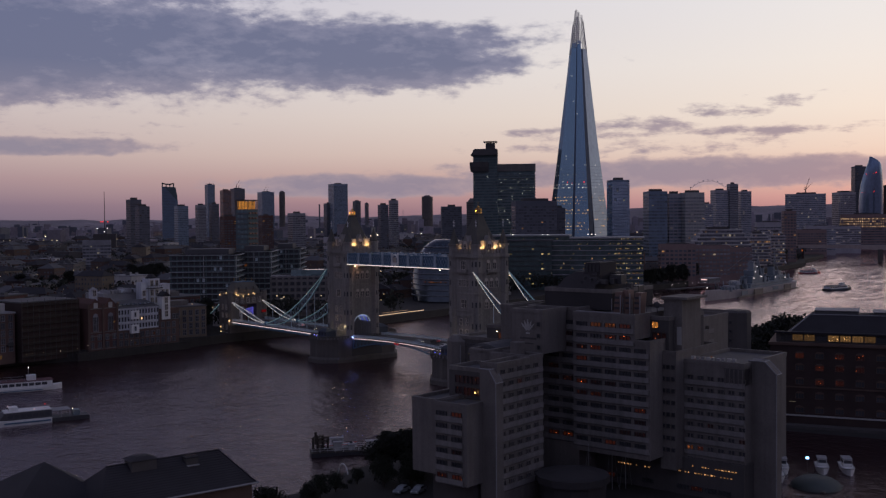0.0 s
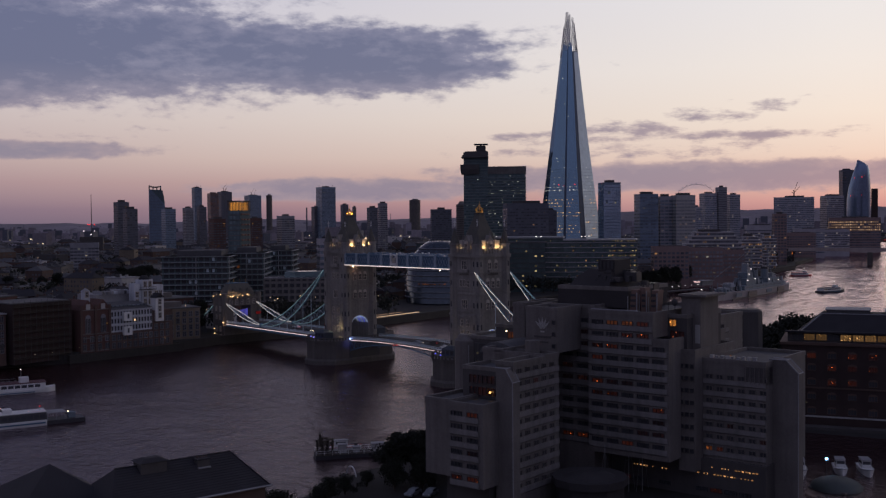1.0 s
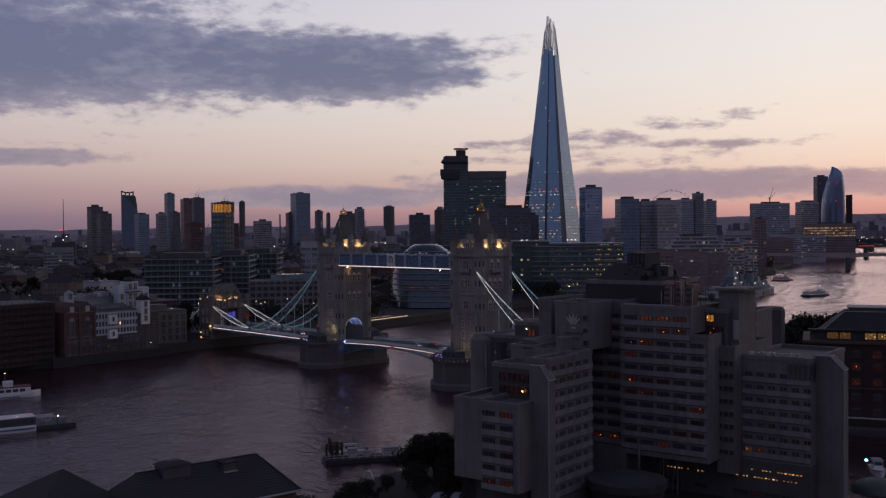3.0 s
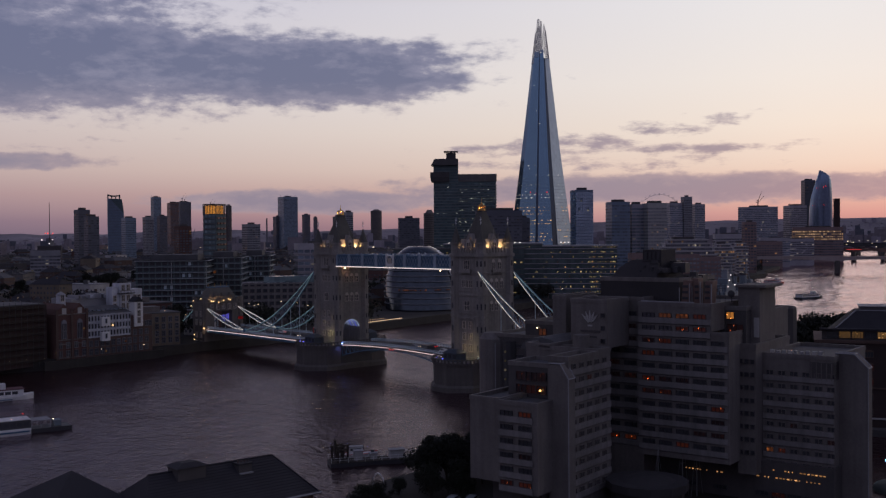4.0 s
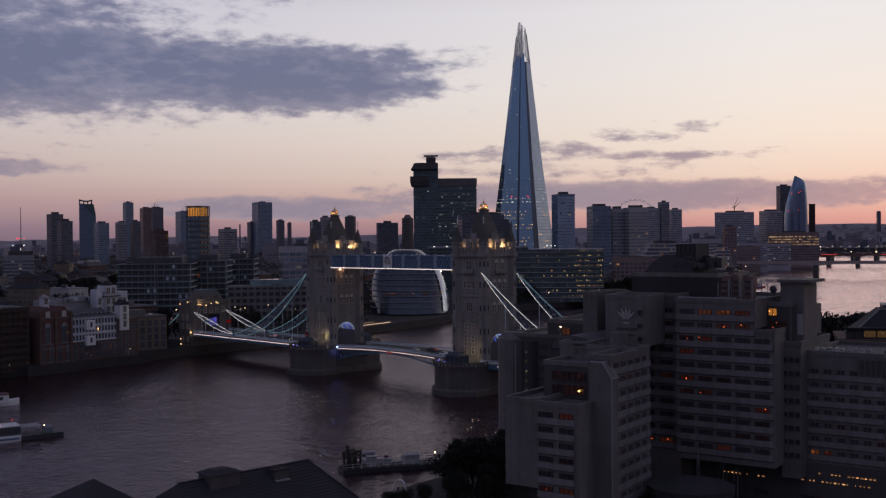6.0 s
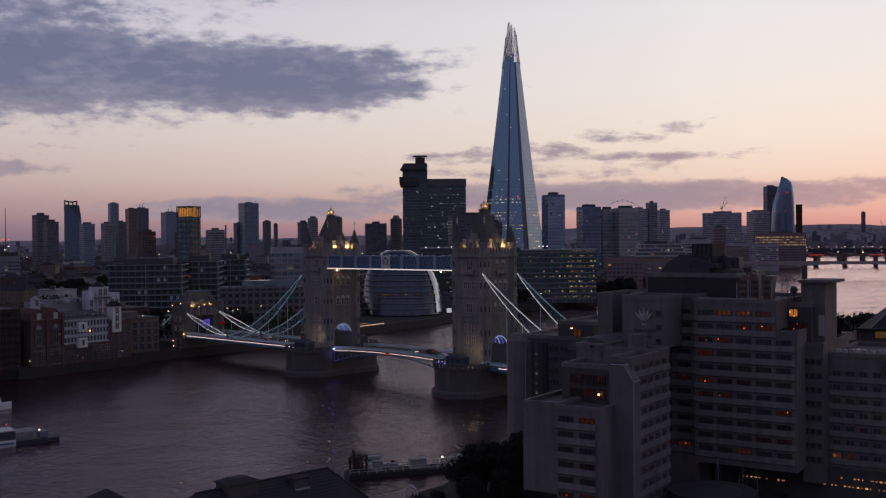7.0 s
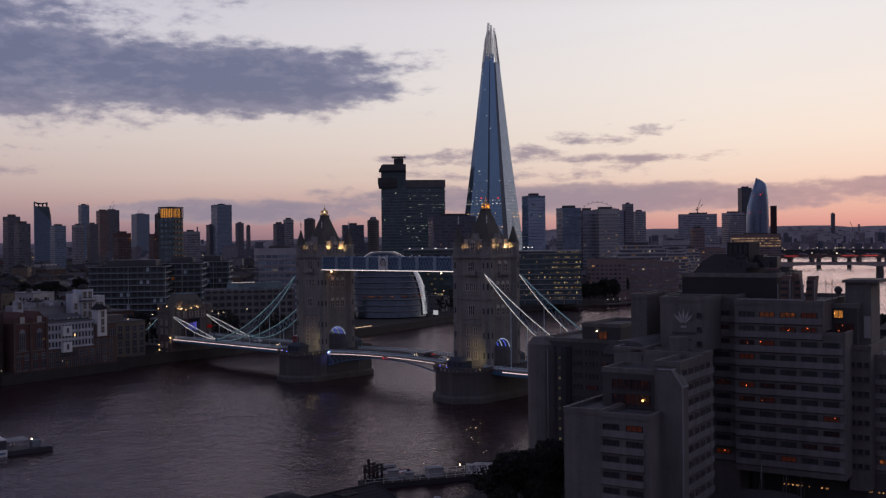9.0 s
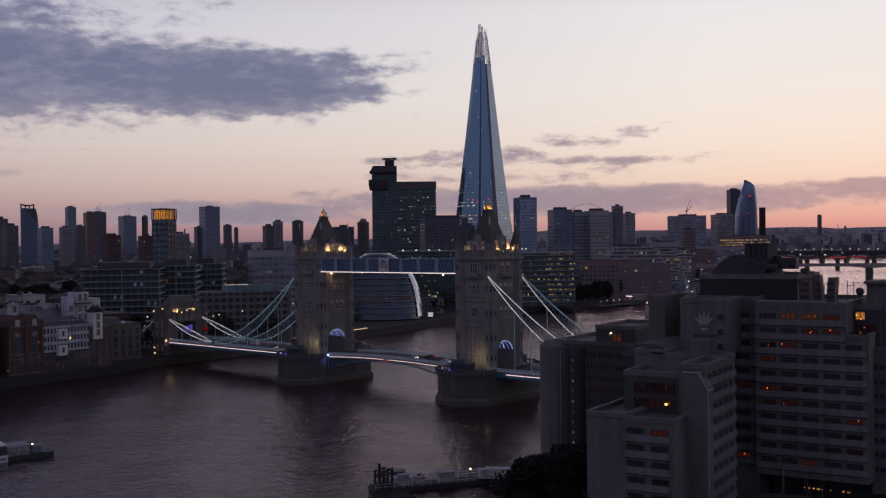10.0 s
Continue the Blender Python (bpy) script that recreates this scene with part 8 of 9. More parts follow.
def build_brewhouse():
    B = thing("brewhouse", "brick brewhouse with white timber storeys and a white cupola tower", "warehouse", (93, -116.5, 0), 188)
    B.scale = (1, -1, 1)
    # local x: along the bank towards the bridge; local y: away from the water is negative, river front at y 0 facing +y
    def win(xs, zs, me, y=0.02):
        for z in zs:
            for x in xs:
                piece("window", me, None, B, (x, y, z), 90)
    # gabled boiler house
    part("wall", boxes((3.9, 18.2, -16, 0, 2, 22.5)), brick_red, B)
    for x0 in (4.0, 11.2):
        bm = bmesh.new()
        vs = [[bm.verts.new((x0 + u, y, z)) for u, z in ((0, 22.5), (6.9, 22.5), (5.6, 24.6), (3.45, 26.8), (1.3, 24.6))] for y in (-16, 0.2)]
        bm.faces.new(vs[0]), bm.faces.new(vs[1][::-1])
        for i in range(5):
            bm.faces.new((vs[0][i], vs[0][(i + 1) % 5], vs[1][(i + 1) % 5], vs[1][i]))
        bmesh.ops.recalc_face_normals(bm, faces=bm.faces[:])
        part("gable", bm, brick_red, B)
        part("gable_stone", boxes((x0 + 2.5, x0 + 4.4, 0.2, 0.35, 22.6, 25.0)), concrete_light, B)
    win((7.4, 14.7), (12.4,), W_TALL)
    win((5.6, 9.2, 12.9, 16.5), (5.0, 8.4), W_WHARF)
    for z in (11.6, 22.2, 4.2, 9.9):
        part("stone_band", boxes((3.9, 18.2, 0, 0.35, z, z + 0.4)), concrete, B)
    for x in (4.2, 11.05, 17.9):
        part("pilaster", boxes((x - 0.5, x + 0.5, 0, 0.5, 4, 24.5)), brick_brown, B)
    # brewhouse with white timber storeys
    part("wall", boxes((18.2, 39.6, -18, 0, 2, 11.6)), brick_brown, B)
    part("timber_wall", boxes((18.3, 39.5, -16, -0.3, 11.6, 21.6)), white_dim, B)
    win([19.3 + 1.52 * k for k in range(14)], (12.3, 15.5, 18.7), W_WHITE, -0.28)
    for z in (11.6, 14.7, 17.9, 21.1):
        part("timber_rail", boxes((18.3, 39.5, -0.35, 0.15, z, z + 0.3)), white_dim, B)
    for z in (10.0, 16.4):
        b = part("bay", boxes((24.2, 28.2, -0.3, 1.7, z, z + 3.8)), white_paint, B, "white projecting hoist bay")
        piece("window", W_WHITE, None, b, (26.2, 1.72, z + 1.1), 90)
    part("brick_front", boxes((39.6, 50.4, -17, 0.2, 2, 20.0)), brick_brown, B)
    win((41.4, 44.4, 47.4), (4.6, 8.0, 11.4), W_WHARF, 0.22)
    win((47.4, 49.2), (15.0,), W_WHARF, 0.22)
    win([19.8 + 2.7 * k for k in range(8)], (4.6, 8.0), W_WHARF)
    t = part("hoist_tower", boxes((40.9, 45.2, -3.2, 1.0, 15.0, 25.8)), white_paint, B, "white boarded hoist tower")
    bm = bmesh.new()
    vs = [[bm.verts.new((x, y, z)) for x, z in ((40.5, 25.8), (45.6, 25.8), (43.05, 28.0))] for y in (-3.6, 1.4)]
    bm.faces.new(vs[0]), bm.faces.new(vs[1][::-1])
    for i in range(3):
        bm.faces.new((vs[0][i], vs[0][(i + 1) % 3], vs[1][(i + 1) % 3], vs[1][i]))
    bmesh.ops.recalc_face_normals(bm, faces=bm.faces[:])
    part("roof", bm, slate, t)
    for z in (16.5, 19.6, 22.8):
        piece("window", W_SMALL, None, t, (43.05, 1.02, z), 90)
    bm = bmesh.new()
    hip_roof(bm, 18, 40, -17, 0.2, 21.6, 24.6, 3)
    part("roof", bm, roofing, B)
    for k in range(9):
        part("rooflight", boxes((20 + k * 2.1, 21.4 + k * 2.1, -3.4, -1.6, 22.8, 23.4)), glass_pale, B)
    # cupola tower
    c = part("cupola_tower", boxes((39.5, 45.4, -13.5, -8.0, 20, 33.9)), white_dim, B, "white rendered roof tower")
    part("stair_turret", boxes((35.5, 38.4, -12.5, -8.0, 20, 32.3)), white_dim, c)
    part("side_wing", boxes((45.4, 51.0, -13.0, -8.0, 20, 31.2)), white_dim, c)
    part("link", boxes((38.4, 39.5, -12.0, -8.6, 20, 29.4)), white_dim, c)
    part("gallery_deck", boxes((38.2, 46.6, -8.0, -6.8, 29.2, 29.5)), slate, c)
    bm = bmesh.new()
    for k in range(12):
        rod(bm, (38.3 + 0.74 * k, -6.9, 29.5), (38.3 + 0.74 * k, -6.9, 30.6), 0.05, 4)
    rod(bm, (38.2, -6.9, 30.6), (46.6, -6.9, 30.6), 0.06, 4)
    part("gallery_rail", bm, steel_dark, c)
    bm = bmesh.new()
    prism(bm, ngon(42.4, -10.6, 2.6, 10), 33.9, 34.5)
    prism(bm, ngon(42.4, -10.6, 2.3, 10), 34.5, 35.9, top=ngon(42.4, -10.6, 1.2, 10))
    rod(bm, (42.4, -10.6, 35.8), (42.4, -10.6, 37.8), 0.1, 5)
    part("cupola", bm, slate, c, "dark lead cap")
    for z in (22.5, 26.0, 30.6):
        for x in (36.9, 41.2, 43.8, 47.2, 49.4):
            if z < 28 or x in (41.2, 43.8):
                piece("window", W_SMALL, None, c, (x, -7.95, z), 90)
    q = part("roof_lantern", boxes((9.4, 12.3, -9, -6.6, 22, 30.2)), white_dim, B, "small white roof lantern")
    bm = bmesh.new()
    prism(bm, [(9.1, -9.3), (12.6, -9.3), (12.6, -6.3), (9.1, -6.3)], 30.2, 31.6, top=[(10.7, -7.9), (11.0, -7.9), (11.0, -7.7), (10.7, -7.7)])
    part("cap", bm, roof_pale, q)
    piece("window", W_SMALL, None, q, (10.85, -6.58, 27.6), 90)
    rk = random.Random(31)
    for k in range(12):
        x = 22 + rk.uniform(0, 15)
        part("roof_unit", boxes((x, x + rk.uniform(0.6, 2.2), -15 - rk.uniform(0, 8), -13.2, 27.6, 28.4 + rk.uniform(0, 1.2))), rk.choice((roof_pale, white_dim, roofing)), B)
    part("flat_roof", boxes((19.5, 38.5, -30, -14, 4, 27.8)), roof_pale, B, "pale low roof behind")
    part("quay_wall", boxes((-2, 56, 0, 1.2, -2.5, 3.6)), wet_wall, B)
    for k in range(22):
        part("quay_lamp_post" if k % 5 == 0 else "railing_post", boxes((-1 + k * 2.6, -0.85 + k * 2.6, 0.9, 1.05, 3.6, 4.8 if k % 5 else 5.6)), steel_dark, B)
    for x, y, z, w, glow in ((16.0, 0.30, 15.6, 0.8, lit_warm), (30.2, 0.2, 16.0, 0.5, parapet_glow), (26.6, 0.3, 5.2, 0.6, lit_warm), (36.4, 0.3, 8.6, 0.5, lit_orange)):
        part("lit_window", boxes((x, x + w, y, y + 0.06, z, z + 0.8)), glow, B, "warm lit pane")
    for k in (3.2, 24.6, 46):
        part("wall_lamp", boxes((k, k + 0.12, 0.3, 0.42, 6.6, 6.72)), lamp_bulb, B, "small warm wall lamp")


build_brewhouse()


def build_wharf_blocks():
    A = thing("scaffolded_wharf", "dark brown wharf wrapped in scaffold boards", "warehouse", (119, -113, 0), 193)
    A.scale = (1, -1, 1)
    part("wall", boxes((0, 27.6, -22, 0, 2, 27)), brick_soot, A)
    for i in range(9):
        part("scaffold_lift", boxes((-0.5, 26.3, 0.1, 1.2, 4 + i * 2.7, 4.2 + i * 2.7)), timber, A)
        part("guard_board", boxes((-0.5, 26.3, 1.1, 1.18, 4.6 + i * 2.7, 5.1 + i * 2.7)), timber, A)
    for k in range(11):
        bm = bmesh.new()
        rod(bm, (-0.3 + k * 2.6, 1.15, 2), (-0.3 + k * 2.6, 1.15, 28.6), 0.08, 5)
        part("standard", bm, steel_dark, A)
    part("roof", boxes((-0.3, 26.3, -22.3, 0.3, 27, 27.5)), roofing, A)
    for k in (0, 1, 3, 6, 9):
        part("terrace_lamp", boxes((1 + k * 2.7, 1.09 + k * 2.7, 1.5, 1.59, 5.4, 5.49)), lamp_bulb, A, "small warm terrace lamp")
    C = thing("brick_wharf", "brown brick wharf flats with shops lit at the foot", "warehouse", (172, -104, 0), 192)
    C.scale = (1, -1, 1)
    part("wall", boxes((0, 52, -20, 0, 2, 23)), brick_brown, C)
    part("roof", boxes((-0.4, 52.4, -20.4, 0.4, 23, 23.6)), roof_pale, C)
    part("roof_room", boxes((30, 50, -16, -4, 23.6, 27.0)), concrete_light, C)
    for i in range(5):
        for k in range(15):
            piece("window", W_WHARF, None, C, (2.5 + k * 3.4, 0.02, 7.2 + i * 3.2), 90)
    for k in range(13):
        if k % 3:
            part("lit_shopfront", boxes((2 + k * 3.8, 4.2 + k * 3.8, 0.02, 0.12, 4.3, 5.9)), lit_warm, C, "warm lit shopfront")
    for k in range(6):
        part("balcony", boxes((8 + k * 8, 10.6 + k * 8, 0, 1.3, 9.6, 9.9), (8 + k * 8, 10.6 + k * 8, 1.2, 1.3, 9.9, 10.9)), steel_dark, C)
    for x, y, w, d, h, mt, lb in ((36, -143, 26, 18, 19, brick_yellow, "yellow brick flats behind the gatehouse"), (30, -168, 30, 22, 22, brick_red, "red brick block behind the wharves"),
                                  (70, -152, 38, 24, 15.5, concrete, "grey block behind the brewhouse"), (110, -155, 36, 22, 15, brick_brown, "brown block behind the wharves"),
                                  (150, -150, 34, 24, 15.5, brick_yellow, "yellow brick wharf block"), (-14, -170, 20, 20, 16, brick_red, "low brick block by the bridge approach")):
        T = thing("street_block", lb, "building", (x, y, 0), random.uniform(-8, 8))
        part("wall", boxes((-w / 2, w / 2, -d / 2, d / 2, 4, h)), mt, T)
        part("roof", boxes((-w / 2 - 0.3, w / 2 + 0.3, -d / 2 - 0.3, d / 2 + 0.3, h, h + 0.5)), roofing, T)
        part("roof_room", boxes((-w / 5, w / 6, -d / 5, d / 4, h + 0.5, h + 3)), concrete, T)
        for k in range(int(w / 3.2)):
            for i in range(int((h - 5) / 3.2)):
                piece("window", W_WHARF, None, T, (-w / 2 + 1.6 + k * 3.2, d / 2 + 0.02, 5.5 + i * 3.2), 90)


random.seed(14)
build_wharf_blocks()
for k, x, y, s, a in ((2, 96, -176, 1.5, 0), (0, 106, -180, 1.5, 50), (2, 118, -178, 1.5, 90), (2, 130, -176, 1.45, 130), (1, 142, -174, 1.7, 10), (2, 154, -172, 1.4, 220), (0, 166, -170, 1.5, 300), (2, 84, -178, 1.4, 200), (0, 18, -152, 1.2, 0), (2, 12, -158, 1.2, 60), (1, 24, -160, 1.2, 10), (2, 22, -150, 1.1, 200), (1, 60, -172, 1.3, 0), (0, 75, -176, 1.3, 90), (2, 90, -180, 1.3, 40), (1, 48, -178, 1.3, 160)):
    tree(k, x, y, QUAY, s, a, "dark leafy street tree behind the wharves")


rnd = random.Random(31)
for i in range(26):
    f = i / 25
    tree(rnd.choice((0, 1, 2)), 10 - 200 * f + rnd.uniform(-18, 18), -455 - 110 * f + rnd.uniform(-30, 30), QUAY, rnd.uniform(1.1, 1.6), rnd.uniform(0, 360), "dark leafy park tree among the houses")


for k, x, y, s, a in ((2, -452, -214, 1.15, 0), (0, -467, -219, 1.2, 60), (2, -484, -223, 1.1, 130), (1, -500, -224, 1.5, 20), (0, -438, -216, 1.0, 200), (2, -622, -262, 1.2, 75), (1, -640, -268, 1.4, 10), (0, -604, -258, 1.1, 300), (2, -655, -276, 1.1, 40), (2, -860, -352, 1.2, 90)):
    tree(k, x, y, QUAY, s, a, "dark leafy tree on the upstream riverside walk")
R = thing("riverside_restaurant", "low riverside restaurant glowing orange beside a bridge", "restaurant", (-985, -408, 12.0), 45)
part("wall", boxes((-10, 0, -9, 9, -8, 9)), brick_soot, R)
part("roof", boxes((-10.4, 0.4, -9.4, 9.4, 9, 9.6)), roofing, R)
for k in range(6):
    part("lit_window", boxes((0.02, 0.15, -8 + k * 2.7, -6.4 + k * 2.7, 2.0, 5.5 - (k % 2) * 1.2)), lit_restaurant, R, "orange lit window")
V = thing("white_awning", "bright white awning on the riverside walk", "awning", (-800, -318, QUAY), 30)
bm = bmesh.new()
prism(bm, [(-3, -5), (3, -5), (3, 5), (-3, 5)], 2.6, 5.4, top=[(-2.4, -4), (-1.6, -4), (-1.6, 4), (-2.4, 4)])
part("canopy", bm, white_paint, V)
for x, y in ((-2.8, -4.8), (2.8, -4.8), (2.8, 4.8), (-2.8, 4.8)):
    part("post", boxes((x - 0.1, x + 0.1, y - 0.1, y + 0.1, 0, 2.6)), steel, V)

# ---- the low town ----
def in_river(x, y, pad=25):
    def line(pts):
        for (xa, ya), (xb, yb) in zip(pts, pts[1:]):
            if xb <= x <= xa:
                return ya + (yb - ya) * (x - xa) / (xb - xa)
        return 0
    return line(SOUTH) - pad < y < line(NORTH) + pad


TAKEN = [(-655, -501, 60), (-642, -645, 65), (-204, -214, 40), (-37, -214, 45), (-68, -230, 40), (-108, -262, 40), (-77, -271, 25), (-57, -196, 40), (93, -130, 60), (150, -120, 60), (40, -150, 40), (-390, -250, 75), (-320, -300, 75), (-150, -190, 50), (-185, -190, 45)]
HOUSES = [("town_house", brick_brown, slate, "brown brick terrace with dark pitched roof"), ("town_house", brick_yellow, slate, "yellow brick terrace with slate roof"),
          ("low_block", concrete, roofing, "grey concrete low block with flat roof"), ("town_house", brick_soot, slate, "sooty brick terrace with dark pitched roof"),
          ("low_block", brick_red, roofing, "red brick low block with flat roof"), ("low_block", concrete_dark, roofing, "dark low block with flat roof"),
          ("low_block", town_render, roofing, "weathered rendered low block with flat roof"), ("town_house", brick_brown, roofing, "brown brick terrace with grey roof")]
PALE_HOUSE = ("low_block", terrace_stone, roof_pale, "pale low block with light flat roof")


# woods lightened far above leaf colour to carry the haze
hill_haze = surface("hazy_hill_woods", (0.26, 0.23, 0.25), 0.95, vary=0.5, scale=0.05)


def house_panes(bg, bw, rnd, m, w, d, h):
    """Small dark and lit windows on four walls of a house that stands at m."""
    for f in range(4):
        run, half = (d, w / 2) if f % 2 == 0 else (w, d / 2)
        rot = m @ Matrix.Rotation(f * math.pi / 2, 4, "Z")
        for z in range(int((h - QUAY - 1) / 3.1)):
            for c in range(int(run / 2.8)):
                yy, u = -run / 2 + 1.4 + c * 2.8, rnd.random()
                bm, q = (bw, 0.45) if u < 0.022 else (bg, 0.6)
                if u > 0.85:
                    continue
                zz = QUAY + 1.2 + z * 3.1
                bm.faces.new([bm.verts.new(rot @ Vector((half + 0.06, yy + s * q, zz + t))) for s, t in ((-1, 0), (1, 0), (1, 1.4), (-1, 1.4))])


def house_roof(bm, rnd, name, m, w, d, h, k, roof, clutter):
    """A hipped roof with chimneys, or a flat roof with parapet and plant; clutter: the material index of small things on it."""
    if name == "town_house":
        x0, x1, y0, y1, z1, inset = -w / 2 - 0.3, w / 2 + 0.3, -d / 2 - 0.3, d / 2 + 0.3, h + 2.8 * k, d * 0.3
        e = [bm.verts.new(m @ Vector(v)) for v in ((x0, y0, h), (x1, y0, h), (x1, y1, h), (x0, y1, h))]
        r = [bm.verts.new(m @ Vector(v)) for v in ((x0 + inset, 0, z1), (x1 - inset, 0, z1))]
        for f in ((e[0], e[1], r[1], r[0]), (e[2], e[3], r[0], r[1]), (e[1], e[2], r[1]), (e[3], e[0], r[0]), tuple(e[::-1])):
            bm.faces.new(f).material_index = roof
        for q in range(max(1, int(w / 7))):
            u = -w / 2 + (q + 0.5) * 7
            box(bm, u - 0.4, u + 0.4, -0.6, 0.6, h + 1.0, z1 + 1.1, clutter, m)
    else:
        box(bm, -w / 2 - 0.2, w / 2 + 0.2, -d / 2 - 0.2, d / 2 + 0.2, h, h + 0.7, roof, m)
        for q in range(rnd.randint(2, 5)):
            u, v = rnd.uniform(-0.42, 0.3) * w, rnd.uniform(-0.4, 0.25) * d
            box(bm, u, u + rnd.uniform(0.8, 5), v, v + rnd.uniform(0.8, 3.5), h + 0.7, h + rnd.uniform(1.2, 3.4), clutter if q % 2 else roof, m)


def low_town():
    rnd = random.Random(77)
    taken = list(TAKEN)
    for ob in scene.objects:
        if ob.get("group") == "skyline buildings":
            taken.append((ob.location.x, ob.location.y, 26))
    cells = collections.defaultdict(list)
    for p in taken:
        cells[int(p[0] // 150), int(p[1] // 150)].append(p)
    count = collections.Counter()
    palette = [brick_brown, brick_yellow, concrete, brick_soot, brick_red, concrete_dark, town_render, terrace_stone, slate, roofing, roof_pale, far_glass, lit_warm]
    rest = bmesh.new()
    for i in range(26000):
        a = radians(rnd.uniform(-166, -98))
        dist = 430 + 2300 * (i / 26000) ** 1.25
        x, y = 262 + dist * math.cos(a), 290 + dist * math.sin(a)
        if in_river(x, y) or y > 0:
            continue
        k = 1 + dist / 1900
        w, d = rnd.uniform(11, 30) * k, rnd.uniform(8, 13) * k
        r = math.hypot(w, d) / 2
        cx, cy = int(x // 150), int(y // 150)
        near = (p for u in (-1, 0, 1) for v in (-1, 0, 1) for p in cells[cx + u, cy + v])
        if any((x - p[0]) ** 2 + (y - p[1]) ** 2 < (r * 0.8 + p[2]) ** 2 for p in near):
            continue
        cells[cx, cy].append((x, y, r * 0.62))
        name, mt, rf, lab = PALE_HOUSE if rnd.random() < 0.04 else rnd.choice(HOUSES)
        h = QUAY + rnd.choice((6, 7, 8, 9, 10, 12)) * (1.0 if dist < 900 else 1.12) + (rnd.uniform(5, 12) if rnd.random() < 0.06 else 0)
        turn = rnd.choice((20, 35, 50, 110, 140)) + rnd.uniform(-6, 6)
        if count[name] < 280:
            count[name] += 1
            T = thing(name, lab, "building", (x, y, 0), turn, group="low town buildings")
            part("wall", boxes((-w / 2, w / 2, -d / 2, d / 2, QUAY, h)), mt, T)
            bm = bmesh.new()
            house_roof(bm, rnd, name, Matrix.Identity(4), w, d, h, k, 0, 1)
            part("roof", bm, [rf, brick_brown if name == "town_house" else roofing], T)
            bg, bw = bmesh.new(), bmesh.new()
            house_panes(bg, bw, rnd, Matrix.Identity(4), w, d, h)
            part("panes", bg, far_glass, T)["kind"] = "stuff"
            if bw.verts:
                part("lit_panes", bw, rnd.choice((lit_warm, lit_warm, lit_white)), T)["kind"] = "stuff"
            else:
                bw.free()
        else:
            m = pose(x, y, 0, 0, 0, turn)
            box(rest, -w / 2, w / 2, -d / 2, d / 2, QUAY, h, palette.index(mt), m)
            house_roof(rest, rnd, name, m, w, d, h, k, palette.index(rf), rnd.choice((0, 2, 9)))
            for q in range(3):
                u, s = rnd.uniform(-0.45, 0.45) * w, rnd.uniform(0.8, 2.2)
                box(rest, u - s, u + s, -d / 2 - 0.1, d / 2 + 0.1, h - 4.2, h - 2.6, 12 if rnd.random() < 0.08 else 11, m)
    tagged(finish("farther_houses", rest, palette), "mixed low brick and rendered houses of the farther town", "houses", kind="stuff")
    # street lamps: small points of light
    bm = bmesh.new()
    for i in range(760):
        a, dist = radians(rnd.uniform(-160, -100)), 480 + 1900 * rnd.random() ** 1.3
        x, y = 262 + dist * math.cos(a), 290 + dist * math.sin(a)
        if in_river(x, y, 6) or math.hypot(x + 204, y + 214) < 75:
            continue
        s = 0.12 + dist / 11000
        z = QUAY + rnd.uniform(5, 16)
        rod(bm, (x, y, QUAY), (x, y, z), 0.06, 3)
        box(bm, x - s, x + s, y - s, y + s, z, z + 2 * s, 1)
    tagged(finish("street_lamps", bm, [steel_dark, lamp_surface("street_lamp", (1.0, 0.72, 0.42), 2.0, 0.7)]), "many small warm street lamps across the town", "street lamp", kind="stuff")
    # trees between the houses
    bm = bmesh.new()
    for i in range(1700):
        a, dist = radians(rnd.uniform(-164, -99)), 470 + 2300 * rnd.random() ** (1.2 if i < 700 else 2.4)
        x, y = 262 + dist * math.cos(a), 290 + dist * math.sin(a)
        if in_river(x, y, 8) or y > 60:
            continue
        if math.hypot(x + 185, y + 190) < 62:
            continue
        r = rnd.uniform(3.6, 6.6) * (1 + dist / 6000)
        n = int(150 * (1.2 - dist / 3000)) + 30
        for j in range(n):
            d = Vector((rnd.gauss(0, 1), rnd.gauss(0, 1), rnd.gauss(0, 0.7))).normalized() * r * rnd.uniform(0.5, 1.05)
            c = Vector((x, y, QUAY + r * 1.25)) + d
            s = rnd.uniform(0.4, 0.9) * (1 + dist / 1500)
            q = Euler((rnd.uniform(0, 6.3), rnd.uniform(0, 6.3), 0)).to_matrix()
            bm.faces.new([bm.verts.new(c + q @ Vector(p) * s) for p in ((-1, -0.6, 0), (0.7, -0.8, 0.2), (0.4, 0.9, 0))])
        rod(bm, (x, y, QUAY), (x, y, QUAY + r), 0.25, 4, 0.15, mat=1)
    tagged(finish("town_trees", bm, [leaf_b, bark]), "dark leafy trees among the town houses", "trees", kind="stuff")
    # far town
    bm = bmesh.new()
    for i in range(9000):
        a, dist = radians(rnd.uniform(-172, -92)), 2300 + 2250 * rnd.random() ** 0.9
        x, y = 262 + dist * math.cos(a), 290 + dist * math.sin(a)
        if in_river(x, y, 30):
            continue
        w, d, h = rnd.uniform(12, 45), rnd.uniform(10, 24), rnd.uniform(6, 17) + (rnd.uniform(8, 34) if rnd.random() < 0.04 else 0)
        box(bm, -w / 2, w / 2, -d / 2, d / 2, QUAY, QUAY + h, rnd.choice((0, 1, 2, 2)), pose(x, y, 0, 0, 0, rnd.uniform(0, 180)))
